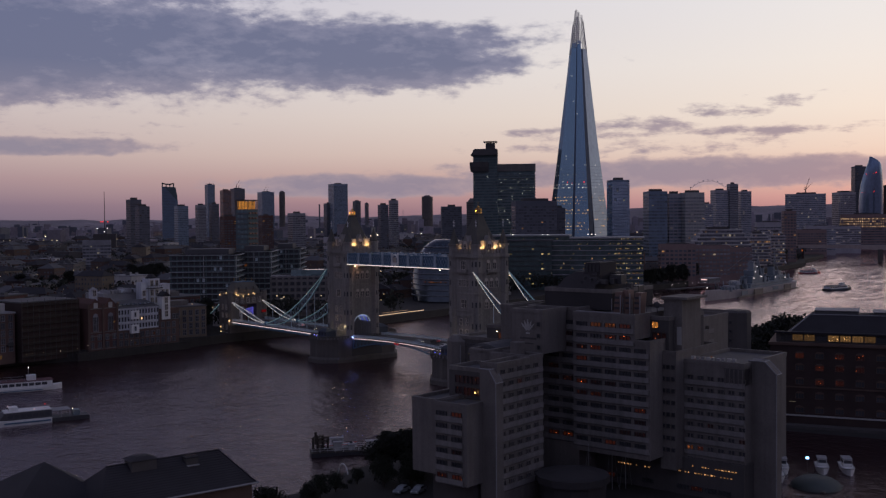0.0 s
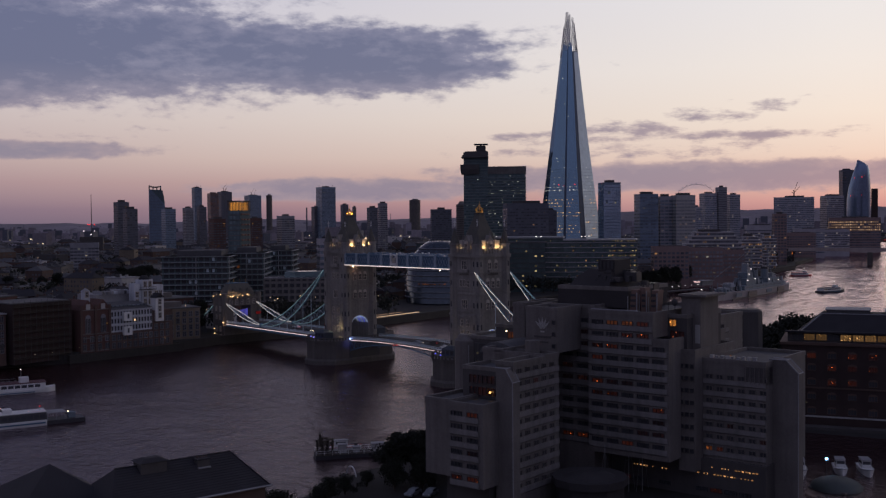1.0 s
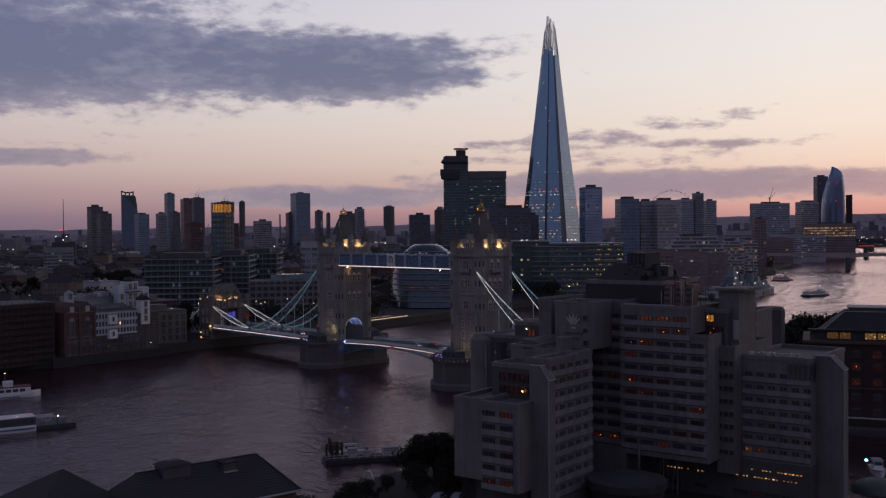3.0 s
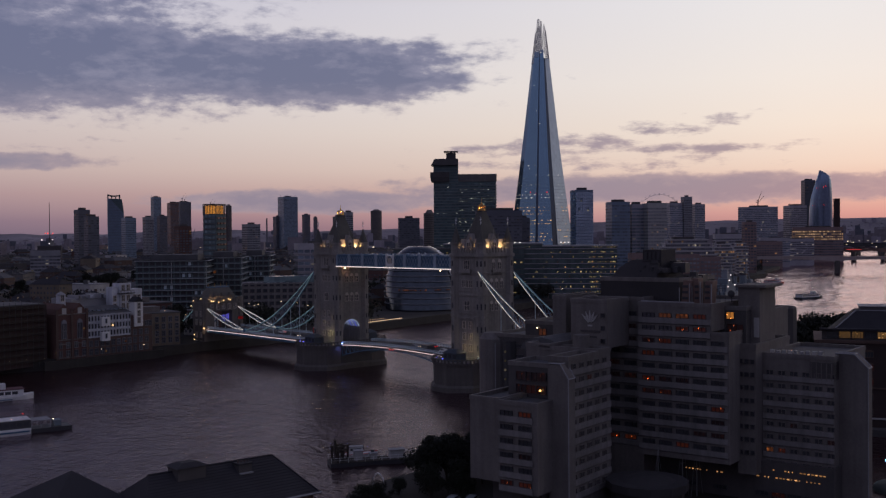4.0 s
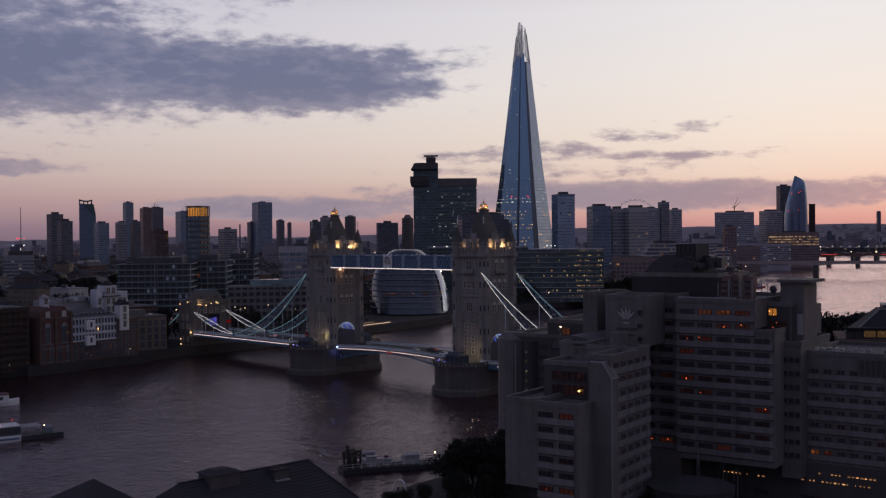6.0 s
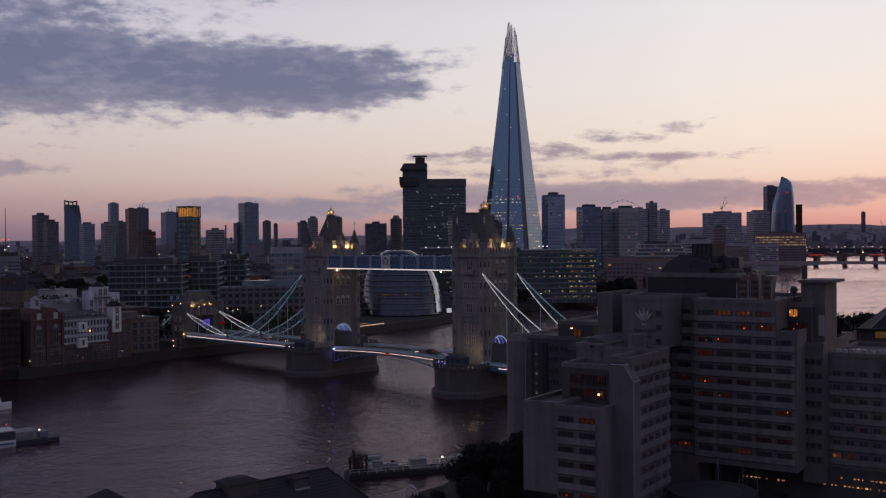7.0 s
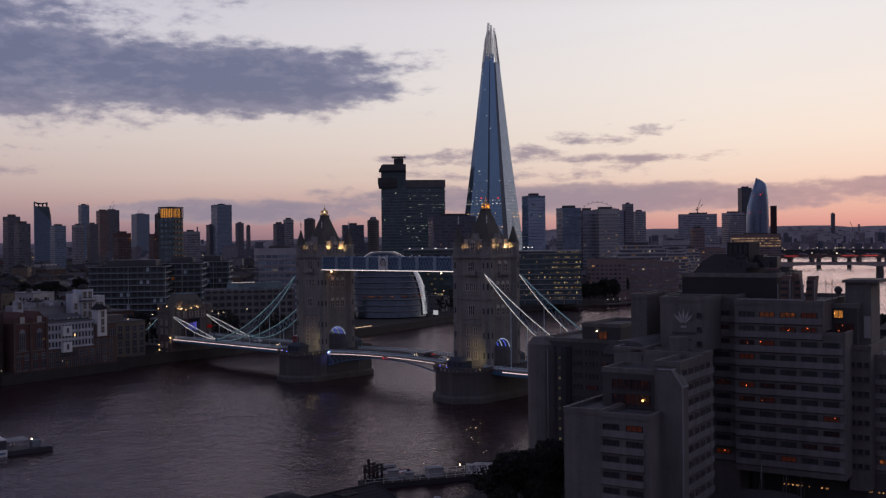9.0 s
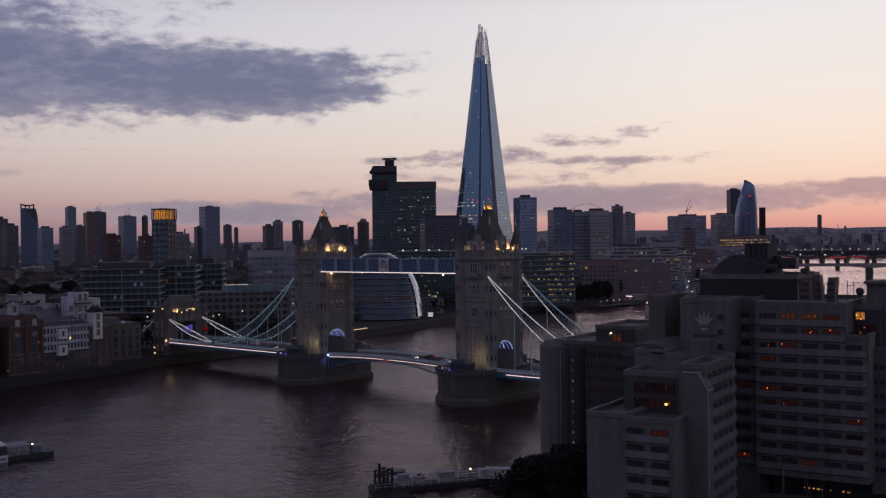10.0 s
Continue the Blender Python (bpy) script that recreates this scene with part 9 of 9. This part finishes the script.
    for i in range(1500):
        a, dist = radians(rnd.uniform(-176, -96)), 3500 + 900 * rnd.random()
        x, y = 262 + dist * math.cos(a), 290 + dist * math.sin(a)
        w, h = rnd.uniform(6, 30), (40 + 42 * rnd.random() ** 4) * (0.98 if a < radians(-146) else (0.84 if a < radians(-126) else 0.70))
        box(bm, -8, 8, -w / 2, w / 2, QUAY, h, rnd.choice((0, 1, 1, 2)), pose(x, y, 0, 0, 0, math.degrees(a)))
        if rnd.random() < 0.06:
            box(bm, -4, 4, -w / 8, w / 8, h, h + rnd.uniform(6, 22), 0, pose(x, y, 0, 0, 0, math.degrees(a)))
        if rnd.random() < 0.015:
            e = pose(x, y, 0, 0, 0, math.degrees(a))
            rod(bm, e @ Vector((0, 0, h)), e @ Vector((0, rnd.uniform(-20, 20), h + 45)), 1.3, 4, 0.8)
    tagged(finish("far_town", bm, [far_haze, hill_haze, tower_grey]), "endless low roofs of the far town", "town", kind="stuff")
    bm = bmesh.new()
    for i in range(260):
        a, dist = radians(rnd.uniform(-168, -96)), 2000 + 2300 * rnd.random()
        x, y = 262 + dist * math.cos(a), 290 + dist * math.sin(a)
        s = rnd.uniform(0.5, 1.1)
        box(bm, x - s, x + s, y - s, y + s, QUAY + 22, QUAY + 22 + 2 * s)
    tagged(finish("far_lamps", bm, lamp_surface("far_lamp", (1.0, 0.8, 0.55), 1.2, 0.8)), "distant points of lamp light", "lamp", kind="stuff")


low_town()


def build_hills():
    bm = bmesh.new()
    rnd = random.Random(3)
    prev = None
    for i in range(181):
        a = radians(-180 + 180 * 0.5 * i / 90 + 0)
        r = 4650
        h = 76 + 7 * math.sin(i * 0.21) + 5 * math.sin(i * 0.53 + 1) + rnd.uniform(-4, 4) + (8 if i < 60 else 0) - 10 * max(0.0, min(1.0, (i - 58) / 12))
        h += 34 * max(0.0, min(1.0, (48 - i) / 22))
        x, y = 262 + r * math.cos(a), 290 + r * math.sin(a)
        cur = [bm.verts.new((x * 0.86, y * 0.86, 4)), bm.verts.new((x * 0.97, y * 0.97, h * 0.8)), bm.verts.new((x, y, h)), bm.verts.new((x * 1.01, y * 1.01, 0))]
        if prev:
            for k in range(3):
                bm.faces.new((prev[k], cur[k], cur[k + 1], prev[k + 1]))
        prev = cur
    for i in range(2600):
        a, f = radians(rnd.uniform(-178, -92)), rnd.random() ** 0.7
        r, k = 4650 * (0.90 + 0.08 * f), math.degrees(a) + 180
        x, y = (262 + 4650 * math.cos(a)) * r / 4650, (290 + 4650 * math.sin(a)) * r / 4650
        top = (68 + 34 * max(0.0, min(1.0, (48 - k) / 22)) - 10 * max(0.0, min(1.0, (k - 58) / 12))) * (0.25 + 0.62 * f)
        w = rnd.uniform(5, 26)
        box(bm, -5, 5, -w / 2, w / 2, 4, top + rnd.uniform(4, 13) + (rnd.uniform(8, 22) if rnd.random() < 0.03 else 0), rnd.choice((0, 1, 1, 2)), pose(x, y, 0, 0, 0, math.degrees(a)))
    tagged(finish("far_hills", bm, [hill_haze, far_haze, tower_grey], smooth=False), "low wooded hills along the horizon, haze in their colour", "hills", kind="structure")


build_hills()


# ---- boats and bridges upstream ----
navy_dark = surface("navy_dark_grey", (0.16, 0.20, 0.23), 0.6, vary=0.3, stains=0.2)
def build_warship():
    S = thing("museum_cruiser", "grey camouflaged museum cruiser moored in the river", "warship", (-452, -132, 0), 12)
    # local x towards the bow, 187 m long
    bm = bmesh.new()
    st = [(-94, 3.0, 5.5), (-80, 7.0, 5.0), (-40, 9.6, 4.8), (10, 9.8, 5.0), (50, 7.5, 5.8), (75, 4.0, 6.8), (93, 0.3, 8.0)]
    rows = [[bm.verts.new(v) for v in ((x, -w, h), (x, -w * 0.9, -2), (x, w * 0.9, -2), (x, w, h))] for x, w, h in st]
    for a, b in zip(rows, rows[1:]):
        for k in range(3):
            bm.faces.new((a[k], b[k], b[k + 1], a[k + 1]))
        bm.faces.new((a[3], b[3], b[0], a[0]))
    bm.faces.new(rows[0]), bm.faces.new(rows[-1][::-1])
    bmesh.ops.recalc_face_normals(bm, faces=bm.faces[:])
    part("hull", bm, hull_grey, S)
    rnd = random.Random(6)
    for k, (x, w, zt) in enumerate(((-60, 16, 4.6), (-30, 12, 4.4), (4, 18, 4.5), (36, 12, 4.6))):
        for s in (-1, 1):
            part("camouflage_panel", boxes((x, x + w, s * 9.75 - 0.15, s * 9.75 + 0.15, 0.8 + k % 2, zt)), (steel_dark, navy_dark)[k % 2], S)
    for k in range(150):
        x, y = rnd.uniform(-70, 64), rnd.uniform(-5.8, 5.8)
        z = 5 if x > 24 or x < -68 else 8.6
        w, h = rnd.uniform(0.5, 2.6), rnd.uniform(0.8, 5.0) if k % 4 else rnd.uniform(4, 8)
        w = w if h < 5 else 0.5
        part("deck_fitting", boxes((x, x + w, y, y + w * 0.7, z, z + h)), rnd.choice((navy_grey, steel_dark, navy_dark)), S)
    for k in range(34):
        for s in (-1, 1):
            x = -62 + k * 2.4
            part("porthole", boxes((x, x + 0.7, s * 6.52 - 0.04, s * 6.52 + 0.04, 6.6, 7.3)), steel_dark, S)
    part("waterline", boxes((-80, 55, 9.0, 9.9, -0.2, 0.6), (-80, 55, -9.9, -9.0, -0.2, 0.6)), steel_dark, S)
    part("superstructure", boxes((-68, 22, -6.5, 6.5, 5, 8.6), (-62, -34, -5.0, 5.0, 8.6, 12), (-8, 14, -5.0, 5.0, 8.6, 14), (-2, 9, -4.0, 4.0, 14, 18.5)), navy_dark, S)
    for x in (-40, -17):
        bm = bmesh.new()
        prism(bm, ngon(x, 0, 2.8, 12), 8.6, 21)
        f = part("funnel", bm, navy_dark, S)
        bm = bmesh.new()
        prism(bm, ngon(x, 0, 3.0, 12), 19.5, 21.4)
        part("funnel_cap", bm, steel_dark, f)
    for x in (-48, -10):
        m = bmesh.new()
        rod(m, (x, 0, 12), (x, 0, 38), 0.7, 6, 0.3)
        rod(m, (x - 4, 3, 10), (x, 0, 28), 0.45, 5)
        rod(m, (x - 4, -3, 10), (x, 0, 28), 0.45, 5)
        rod(m, (x, -6, 30), (x, 6, 30), 0.25, 5)
        rod(m, (x, -4, 34), (x, 4, 34), 0.2, 5)
        part("mast", m, navy_grey, S)
    for x, z, s in ((50, 6.0, 1), (38, 9.0, 1), (-78, 5.2, -1)):
        bm = bmesh.new()
        prism(bm, ngon(x, 0, 5.2, 8), z, z + 2.8, top=ngon(x, 0, 4.2, 8))
        prism(bm, ngon(x, 0, 3.6, 8), 4, z)
        t = part("gun_turret", bm, navy_grey, S)
        for y in (-1.8, 0, 1.8):
            bm = bmesh.new()
            rod(bm, (x + s * 3.5, y, z + 1.6), (x + s * 13, y, z + 2.6), 0.28, 6)
            part("gun_barrel", bm, navy_grey, t)
    for x, y, z in ((90, 0, 9.2), (7, 4.5, 17.0), (-4, 5.2, 13.0), (12, 5.2, 12.4), (-36, 5.4, 11.0), (-58, 5.4, 9.6), (3, 4.4, 21.0)):
        part("deck_lamp", boxes((x, x + 0.5, y, y + 0.5, z, z + 0.5)), strip_white, S, "white deck lamp")
    bm = bmesh.new()
    for x0, z0, x1, z1 in ((-94, 8, -48, 37), (-48, 37, -10, 37), (-10, 37, 93, 9), (-10, 33, 40, 9)):
        rod(bm, (x0, 0, z0), (x1, 0, z1), 0.10, 4)
    part("rigging", bm, steel_dark, S)
    for x, w, h in ((-2, 5, 22.0), (2, 3, 25.5), (-58, 5, 15.5)):
        part("director_tower", boxes((x, x + w, -2.4, 2.4, 12, h)), navy_grey, S)
    for k in range(5):
        part("deck_lamp", boxes((-70 + k * 31, -69.8 + k * 31, -8.4, -8.2, 7, 7.2)), lamp_bulb if k % 3 else strip_white, S, "deck lamp")
    J = thing("pier_walkway", "covered pier walkway lit with white lamps to the ship", "pier", (-440, -190, 0), 0)
    part("deck", boxes((-40, 20, -3, 3, 1.2, 2.0)), concrete_dark, J)
    part("pavilion", boxes((-56, -40, -12, -3, 4, 7.6)), town_render, J, "grey rendered pier pavilion")
    part("pavilion_roof", boxes((-57, -39, -13, -2, 7.6, 8.1)), roof_pale, J)
    part("pavilion_lights", boxes((-39.8, -39.6, -11, -5, 6.6, 7.2)), strip_pink, J, "bright strip light under the eave")
    for k in range(6):
        part("lamp", boxes((-33.8 + k * 9, -33.45 + k * 9, -3.0, -2.65, 5.0, 5.35)), strip_white, J, "white lamp")
        part("lamp_post", boxes((-33.7 + k * 9, -33.5 + k * 9, -2.9, -2.7, 2.0, 5.0)), steel_dark, J)
    for k in range(7):
        part("pile", boxes((-38 + k * 9, -37.2 + k * 9, -2.6, -1.8, -3, 1.2)), timber, J)


hull_grey = surface("ship_hull_grey", (0.34, 0.31, 0.305), 0.6, vary=0.25, stains=0.25)
build_warship()
W = thing("promenade_rail", "riverside railing with a warm light strip below the trees", "railing", (-92, -148.3, QUAY), 194)
part("light_strip", boxes((0, 46, -0.1, 0.1, 0.7, 1.0)), lamp_surface("promenade_light", (1.0, 0.66, 0.42), 0.9), W, "warm strip light")
part("upper_strip", boxes((6, 30, 0.6, 0.7, 1.9, 2.1)), lamp_surface("promenade_dim", (1.0, 0.62, 0.4), 0.4), W)
for k in range(24):
    part("post", boxes((k * 2, k * 2 + 0.1, -0.1, 0.1, 0, 1.1)), steel_dark, W)


def river_boat(name, label, x, y, rz, length, beam, roof_mt, hull_mt, lit=0.3, ahead=0.24):
    R = thing(name, label, "boat", (x, y, 0), rz)
    bm = bmesh.new()
    st = [(-0.5, 0.9, 1.3), (-0.3, 1.0, 1.2), (0.25, 1.0, 1.3), (0.42, 0.62, 1.7), (0.5, 0.05, 2.1)]
    rows = [[bm.verts.new(v) for v in ((f * length, -w * beam / 2, h), (f * length, -w * beam * 0.42, -0.5), (f * length, w * beam * 0.42, -0.5), (f * length, w * beam / 2, h))] for f, w, h in st]
    for a, b in zip(rows, rows[1:]):
        for k in range(3):
            bm.faces.new((a[k], b[k], b[k + 1], a[k + 1]))
        bm.faces.new((a[3], b[3], b[0], a[0]))
    bm.faces.new(rows[0]), bm.faces.new(rows[-1][::-1])
    bmesh.ops.recalc_face_normals(bm, faces=bm.faces[:])
    part("hull", bm, hull_mt, R)
    part("hull_band", boxes((-length * 0.46, length * 0.26, -beam * 0.505, beam * 0.505, 0.35, 0.6)), blue_dark, R)
    c = part("saloon", boxes((-length * 0.42, length * ahead, -beam * 0.45, beam * 0.45, 1.2, 3.6)), white_paint, R)
    n = int(length * (0.38 + ahead) / 2.2)
    for s in (-1, 1):
        for k in range(n):
            x0 = -length * 0.40 + k * 2.2
            on = random.random() < lit
            part("saloon_window", boxes((x0, x0 + 1.8, s * beam * 0.45 - 0.03, s * beam * 0.45 + 0.03, 2.1, 3.1)), lit_white if on else glass, c)
    part("roof", boxes((-length * 0.43, length * (ahead + 0.01), -beam * 0.47, beam * 0.47, 3.6, 3.8)), roof_mt, c)
    part("wheelhouse", boxes((length * 0.10, length * 0.20, -beam * 0.25, beam * 0.25, 3.8, 5.6)), white_paint, R)
    part("wheelhouse_window", boxes((length * 0.20, length * 0.205, -beam * 0.22, beam * 0.22, 4.5, 5.3)), glass, R)
    bm = bmesh.new()
    rod(bm, (length * 0.12, 0, 5.6), (length * 0.12, 0, 8.2), 0.08, 5)
    part("mast", bm, steel, R)
    part("masthead_lamp", boxes((length * 0.12 - 0.15, length * 0.12 + 0.15, -0.15, 0.15, 8.2, 8.5)), strip_white, R, "white masthead lamp")
    for s in (-1, 1):
        bm = bmesh.new()
        for k in range(8):
            rod(bm, (-length * 0.40 + k * 2.0, s * beam * 0.44, 3.8), (-length * 0.40 + k * 2.0, s * beam * 0.44, 4.8), 0.04, 4)
        rod(bm, (-length * 0.40, s * beam * 0.44, 4.8), (-length * 0.40 + 14, s * beam * 0.44, 4.8), 0.05, 4)
        part("rail", bm, steel, R)
    return R


awning_red = surface("awning_red", (0.11, 0.045, 0.05), 0.7, vary=0.25)


def build_ferry():
    F = thing("catamaran_ferry", "white catamaran ferry with an open dark stern deck", "ferry", (154.5, 10.2, 0), -10)
    # bow towards +x
    for s in (-1, 1):
        bm = bmesh.new()
        st = [(-4, 1.0, 1.5), (6, 1.1, 1.6), (12, 0.8, 1.9), (15.6, 0.08, 2.5)]
        rows = [[bm.verts.new(v) for v in ((x, s * 2.6 - w, h), (x, s * 2.6 - w * 0.8, -0.5), (x, s * 2.6 + w * 0.8, -0.5), (x, s * 2.6 + w, h))] for x, w, h in st]
        for a, b in zip(rows, rows[1:]):
            for k in range(3):
                bm.faces.new((a[k], b[k], b[k + 1], a[k + 1]))
            bm.faces.new((a[3], b[3], b[0], a[0]))
        bm.faces.new(rows[0]), bm.faces.new(rows[-1][::-1])
        bmesh.ops.recalc_face_normals(bm, faces=bm.faces[:])
        part("hull", bm, white_paint, F)
        part("hull_stripe", boxes((-3.5, 9.5, s * 3.75 - 0.06, s * 3.75 + 0.06, 0.7, 1.1)), blue_dark, F)
    part("deck", boxes((-4, 12.5, -3.5, 3.5, 1.4, 1.7)), white_paint, F)
    bm = bmesh.new()
    prism(bm, [(-4, -3.2), (11, -3.2), (12.4, 0), (11, 3.2), (-4, 3.2)], 1.7, 3.9, top=[(-4, -2.9), (9.2, -2.9), (10.2, 0), (9.2, 2.9), (-4, 2.9)])
    saloon = part("saloon", bm, steel_dark, F)
    for s in (-1, 1):
        for k in range(7):
            part("saloon_window", boxes((-3.6 + k * 1.75, -2.1 + k * 1.75, s * 3.07 - 0.05, s * 3.07 + 0.08, 2.2, 3.3)), glass, saloon)
    part("roof", boxes((-4, 9.4, -3.0, 3.0, 3.9, 4.15)), white_paint, F)
    part("wheelhouse", boxes((5.4, 8.0, -1.7, 1.7, 4.15, 5.3)), white_paint, F)
    part("wheelhouse_window", boxes((8.0, 8.06, -1.5, 1.5, 4.5, 5.1)), glass, F)
    part("stern_hull", boxes((-15, -4, -3.0, 3.0, -0.6, 1.2)), steel_dark, F, "dark stern hull")
    part("stern_canopy", boxes((-9.5, -4, -2.8, 2.8, 3.3, 3.5)), roof_pale, F, "grey stern canopy")
    for x in (-9.3, -6.8, -4.3):
        for s in (-2.6, 2.6):
            part("canopy_post", boxes((x - 0.06, x + 0.06, s - 0.06, s + 0.06, 1.2, 3.3)), steel, F)
    part("stern_house", boxes((-12.5, -10.5, -1.4, 1.4, 1.2, 2.8)), navy_dark, F)
    for x, y, z, mt in ((-10.2, 2.0, 3.3, lamp_bulb), (9.0, 2.5, 3.4, strip_pink), (8.2, 0.0, 5.6, strip_pink), (1.0, 2.9, 4.4, strip_pink), (-2.5, 0.0, 5.2, lit_red)):
        part("lamp", boxes((x - 0.11, x + 0.11, y - 0.11, y + 0.11, z, z + 0.22)), mt, F, "small deck lamp")
    part("mast", boxes((-2.56, -2.44, -0.06, 0.06, 4.15, 5.2)), steel, F)


random.seed(2)
build_ferry()
river_boat("tour_boat", "white two-deck tour boat with dark red awning", 140, -52.5, 168, 30, 6.5, awning_red, white_paint, 0.0, 0.38)
river_boat("river_cruiser", "dark sightseeing boat heading upstream", -531, -103, 170, 32, 7.5, roofing, steel_dark, 0.2)
river_boat("fire_boat", "red fire boat moored by the pier", -738, -247, 150, 24, 8, red_paint, red_paint, 0.3)


def upstream_bridge(name, label, a, b, z, depth, piers, mt, arches=False, strip=None, lamps=0):
    B = thing(name, label, "bridge")
    a, b = Vector((*a, 0)), Vector((*b, 0))
    d = (b - a)
    L = d.length
    m = Matrix.Translation(a) @ Matrix.Rotation(math.atan2(d.y, d.x), 4, "Z")
    bm = bmesh.new()
    n = 96
    stops = [0] + [p * L for p in piers] + [L]
    prev = None
    for i in range(n + 1):
        x = L * i / n
        lo = z - depth * 0.45
        for s0, s1 in zip(stops, stops[1:]):
            if s0 <= x <= s1 and s1 > s0:
                f = (x - s0) / (s1 - s0)
                lo = z - depth * (0.45 + 0.55 * (2 * f - 1) ** 4)
        cur = [bm.verts.new(m @ Vector(v)) for v in ((x, -9, lo), (x, 9, lo), (x, 9, z), (x, -9, z))]
        if prev:
            for k in range(4):
                bm.faces.new((prev[k], prev[(k + 1) % 4], cur[(k + 1) % 4], cur[k]))
        prev = cur
    part("deck", bm, mt, B)
    bm = bmesh.new()
    for s in (-9, 9):
        box(bm, 0, L, s - 0.2, s + 0.2, z, z + 1.2, m=m)
    part("parapet", bm, mt, B)
    for p in piers:
        bm = bmesh.new()
        box(bm, p * L - 3.2, p * L + 3.2, -11, 11, -3, z - depth * 0.7, m=m)
        part("pier", bm, granite, B)
    if strip:
        for s in (-9.3, 9.3):
            bm = bmesh.new()
            for k in range(14):
                if random.random() < 0.7:
                    box(bm, L * k / 14, L * (k + 0.8) / 14, s - 0.1, s + 0.1, z - 0.9, z - 0.3, m=m)
            part("light_strip", bm, strip, B, "red strip lights along the parapet")
    for k in range(lamps):
        bm = bmesh.new()
        x = L * (k + 0.5) / lamps
        box(bm, x - 0.7, x + 0.7, -9.5, -8.1, z + 5, z + 6.2, m=m)
        box(bm, x - 0.15, x + 0.15, -9, -8.7, z, z + 5, 1, m=m)
        part("lamp", bm, [lamp_far, steel_dark], B, "white bridge lamp")


bridge_stone = surface("bridge_stone", (0.42, 0.35, 0.32), 0.8, vary=0.2, stains=0.2)
lamp_far = lamp_surface("bridge_lamp", (1.0, 0.85, 0.7), 1.6)
red_strip = lamp_surface("red_strip", (1.0, 0.08, 0.08), 0.8)
upstream_bridge("road_bridge", "plain concrete road bridge with slim piers", (-963, -472), (-1170, -66), 21.0, 5.8, (0.372, 0.637), bridge_stone, False, None, 0)
upstream_bridge("rail_bridge", "railway bridge with red lights and thick piers", (-1560, -700), (-1695, -235), 22.5, 7.0, (0.31, 0.415, 0.525, 0.63, 0.735, 0.84), rust, False, red_strip, 0)
upstream_bridge("arch_bridge", "steel arch bridge with a row of lamps", (-2165, -960), (-2215, -330), 27.0, 16.0, (0.07, 0.155, 0.24, 0.325, 0.41, 0.5, 0.6, 0.7, 0.8, 0.9), steel_dark, True, None, 30)
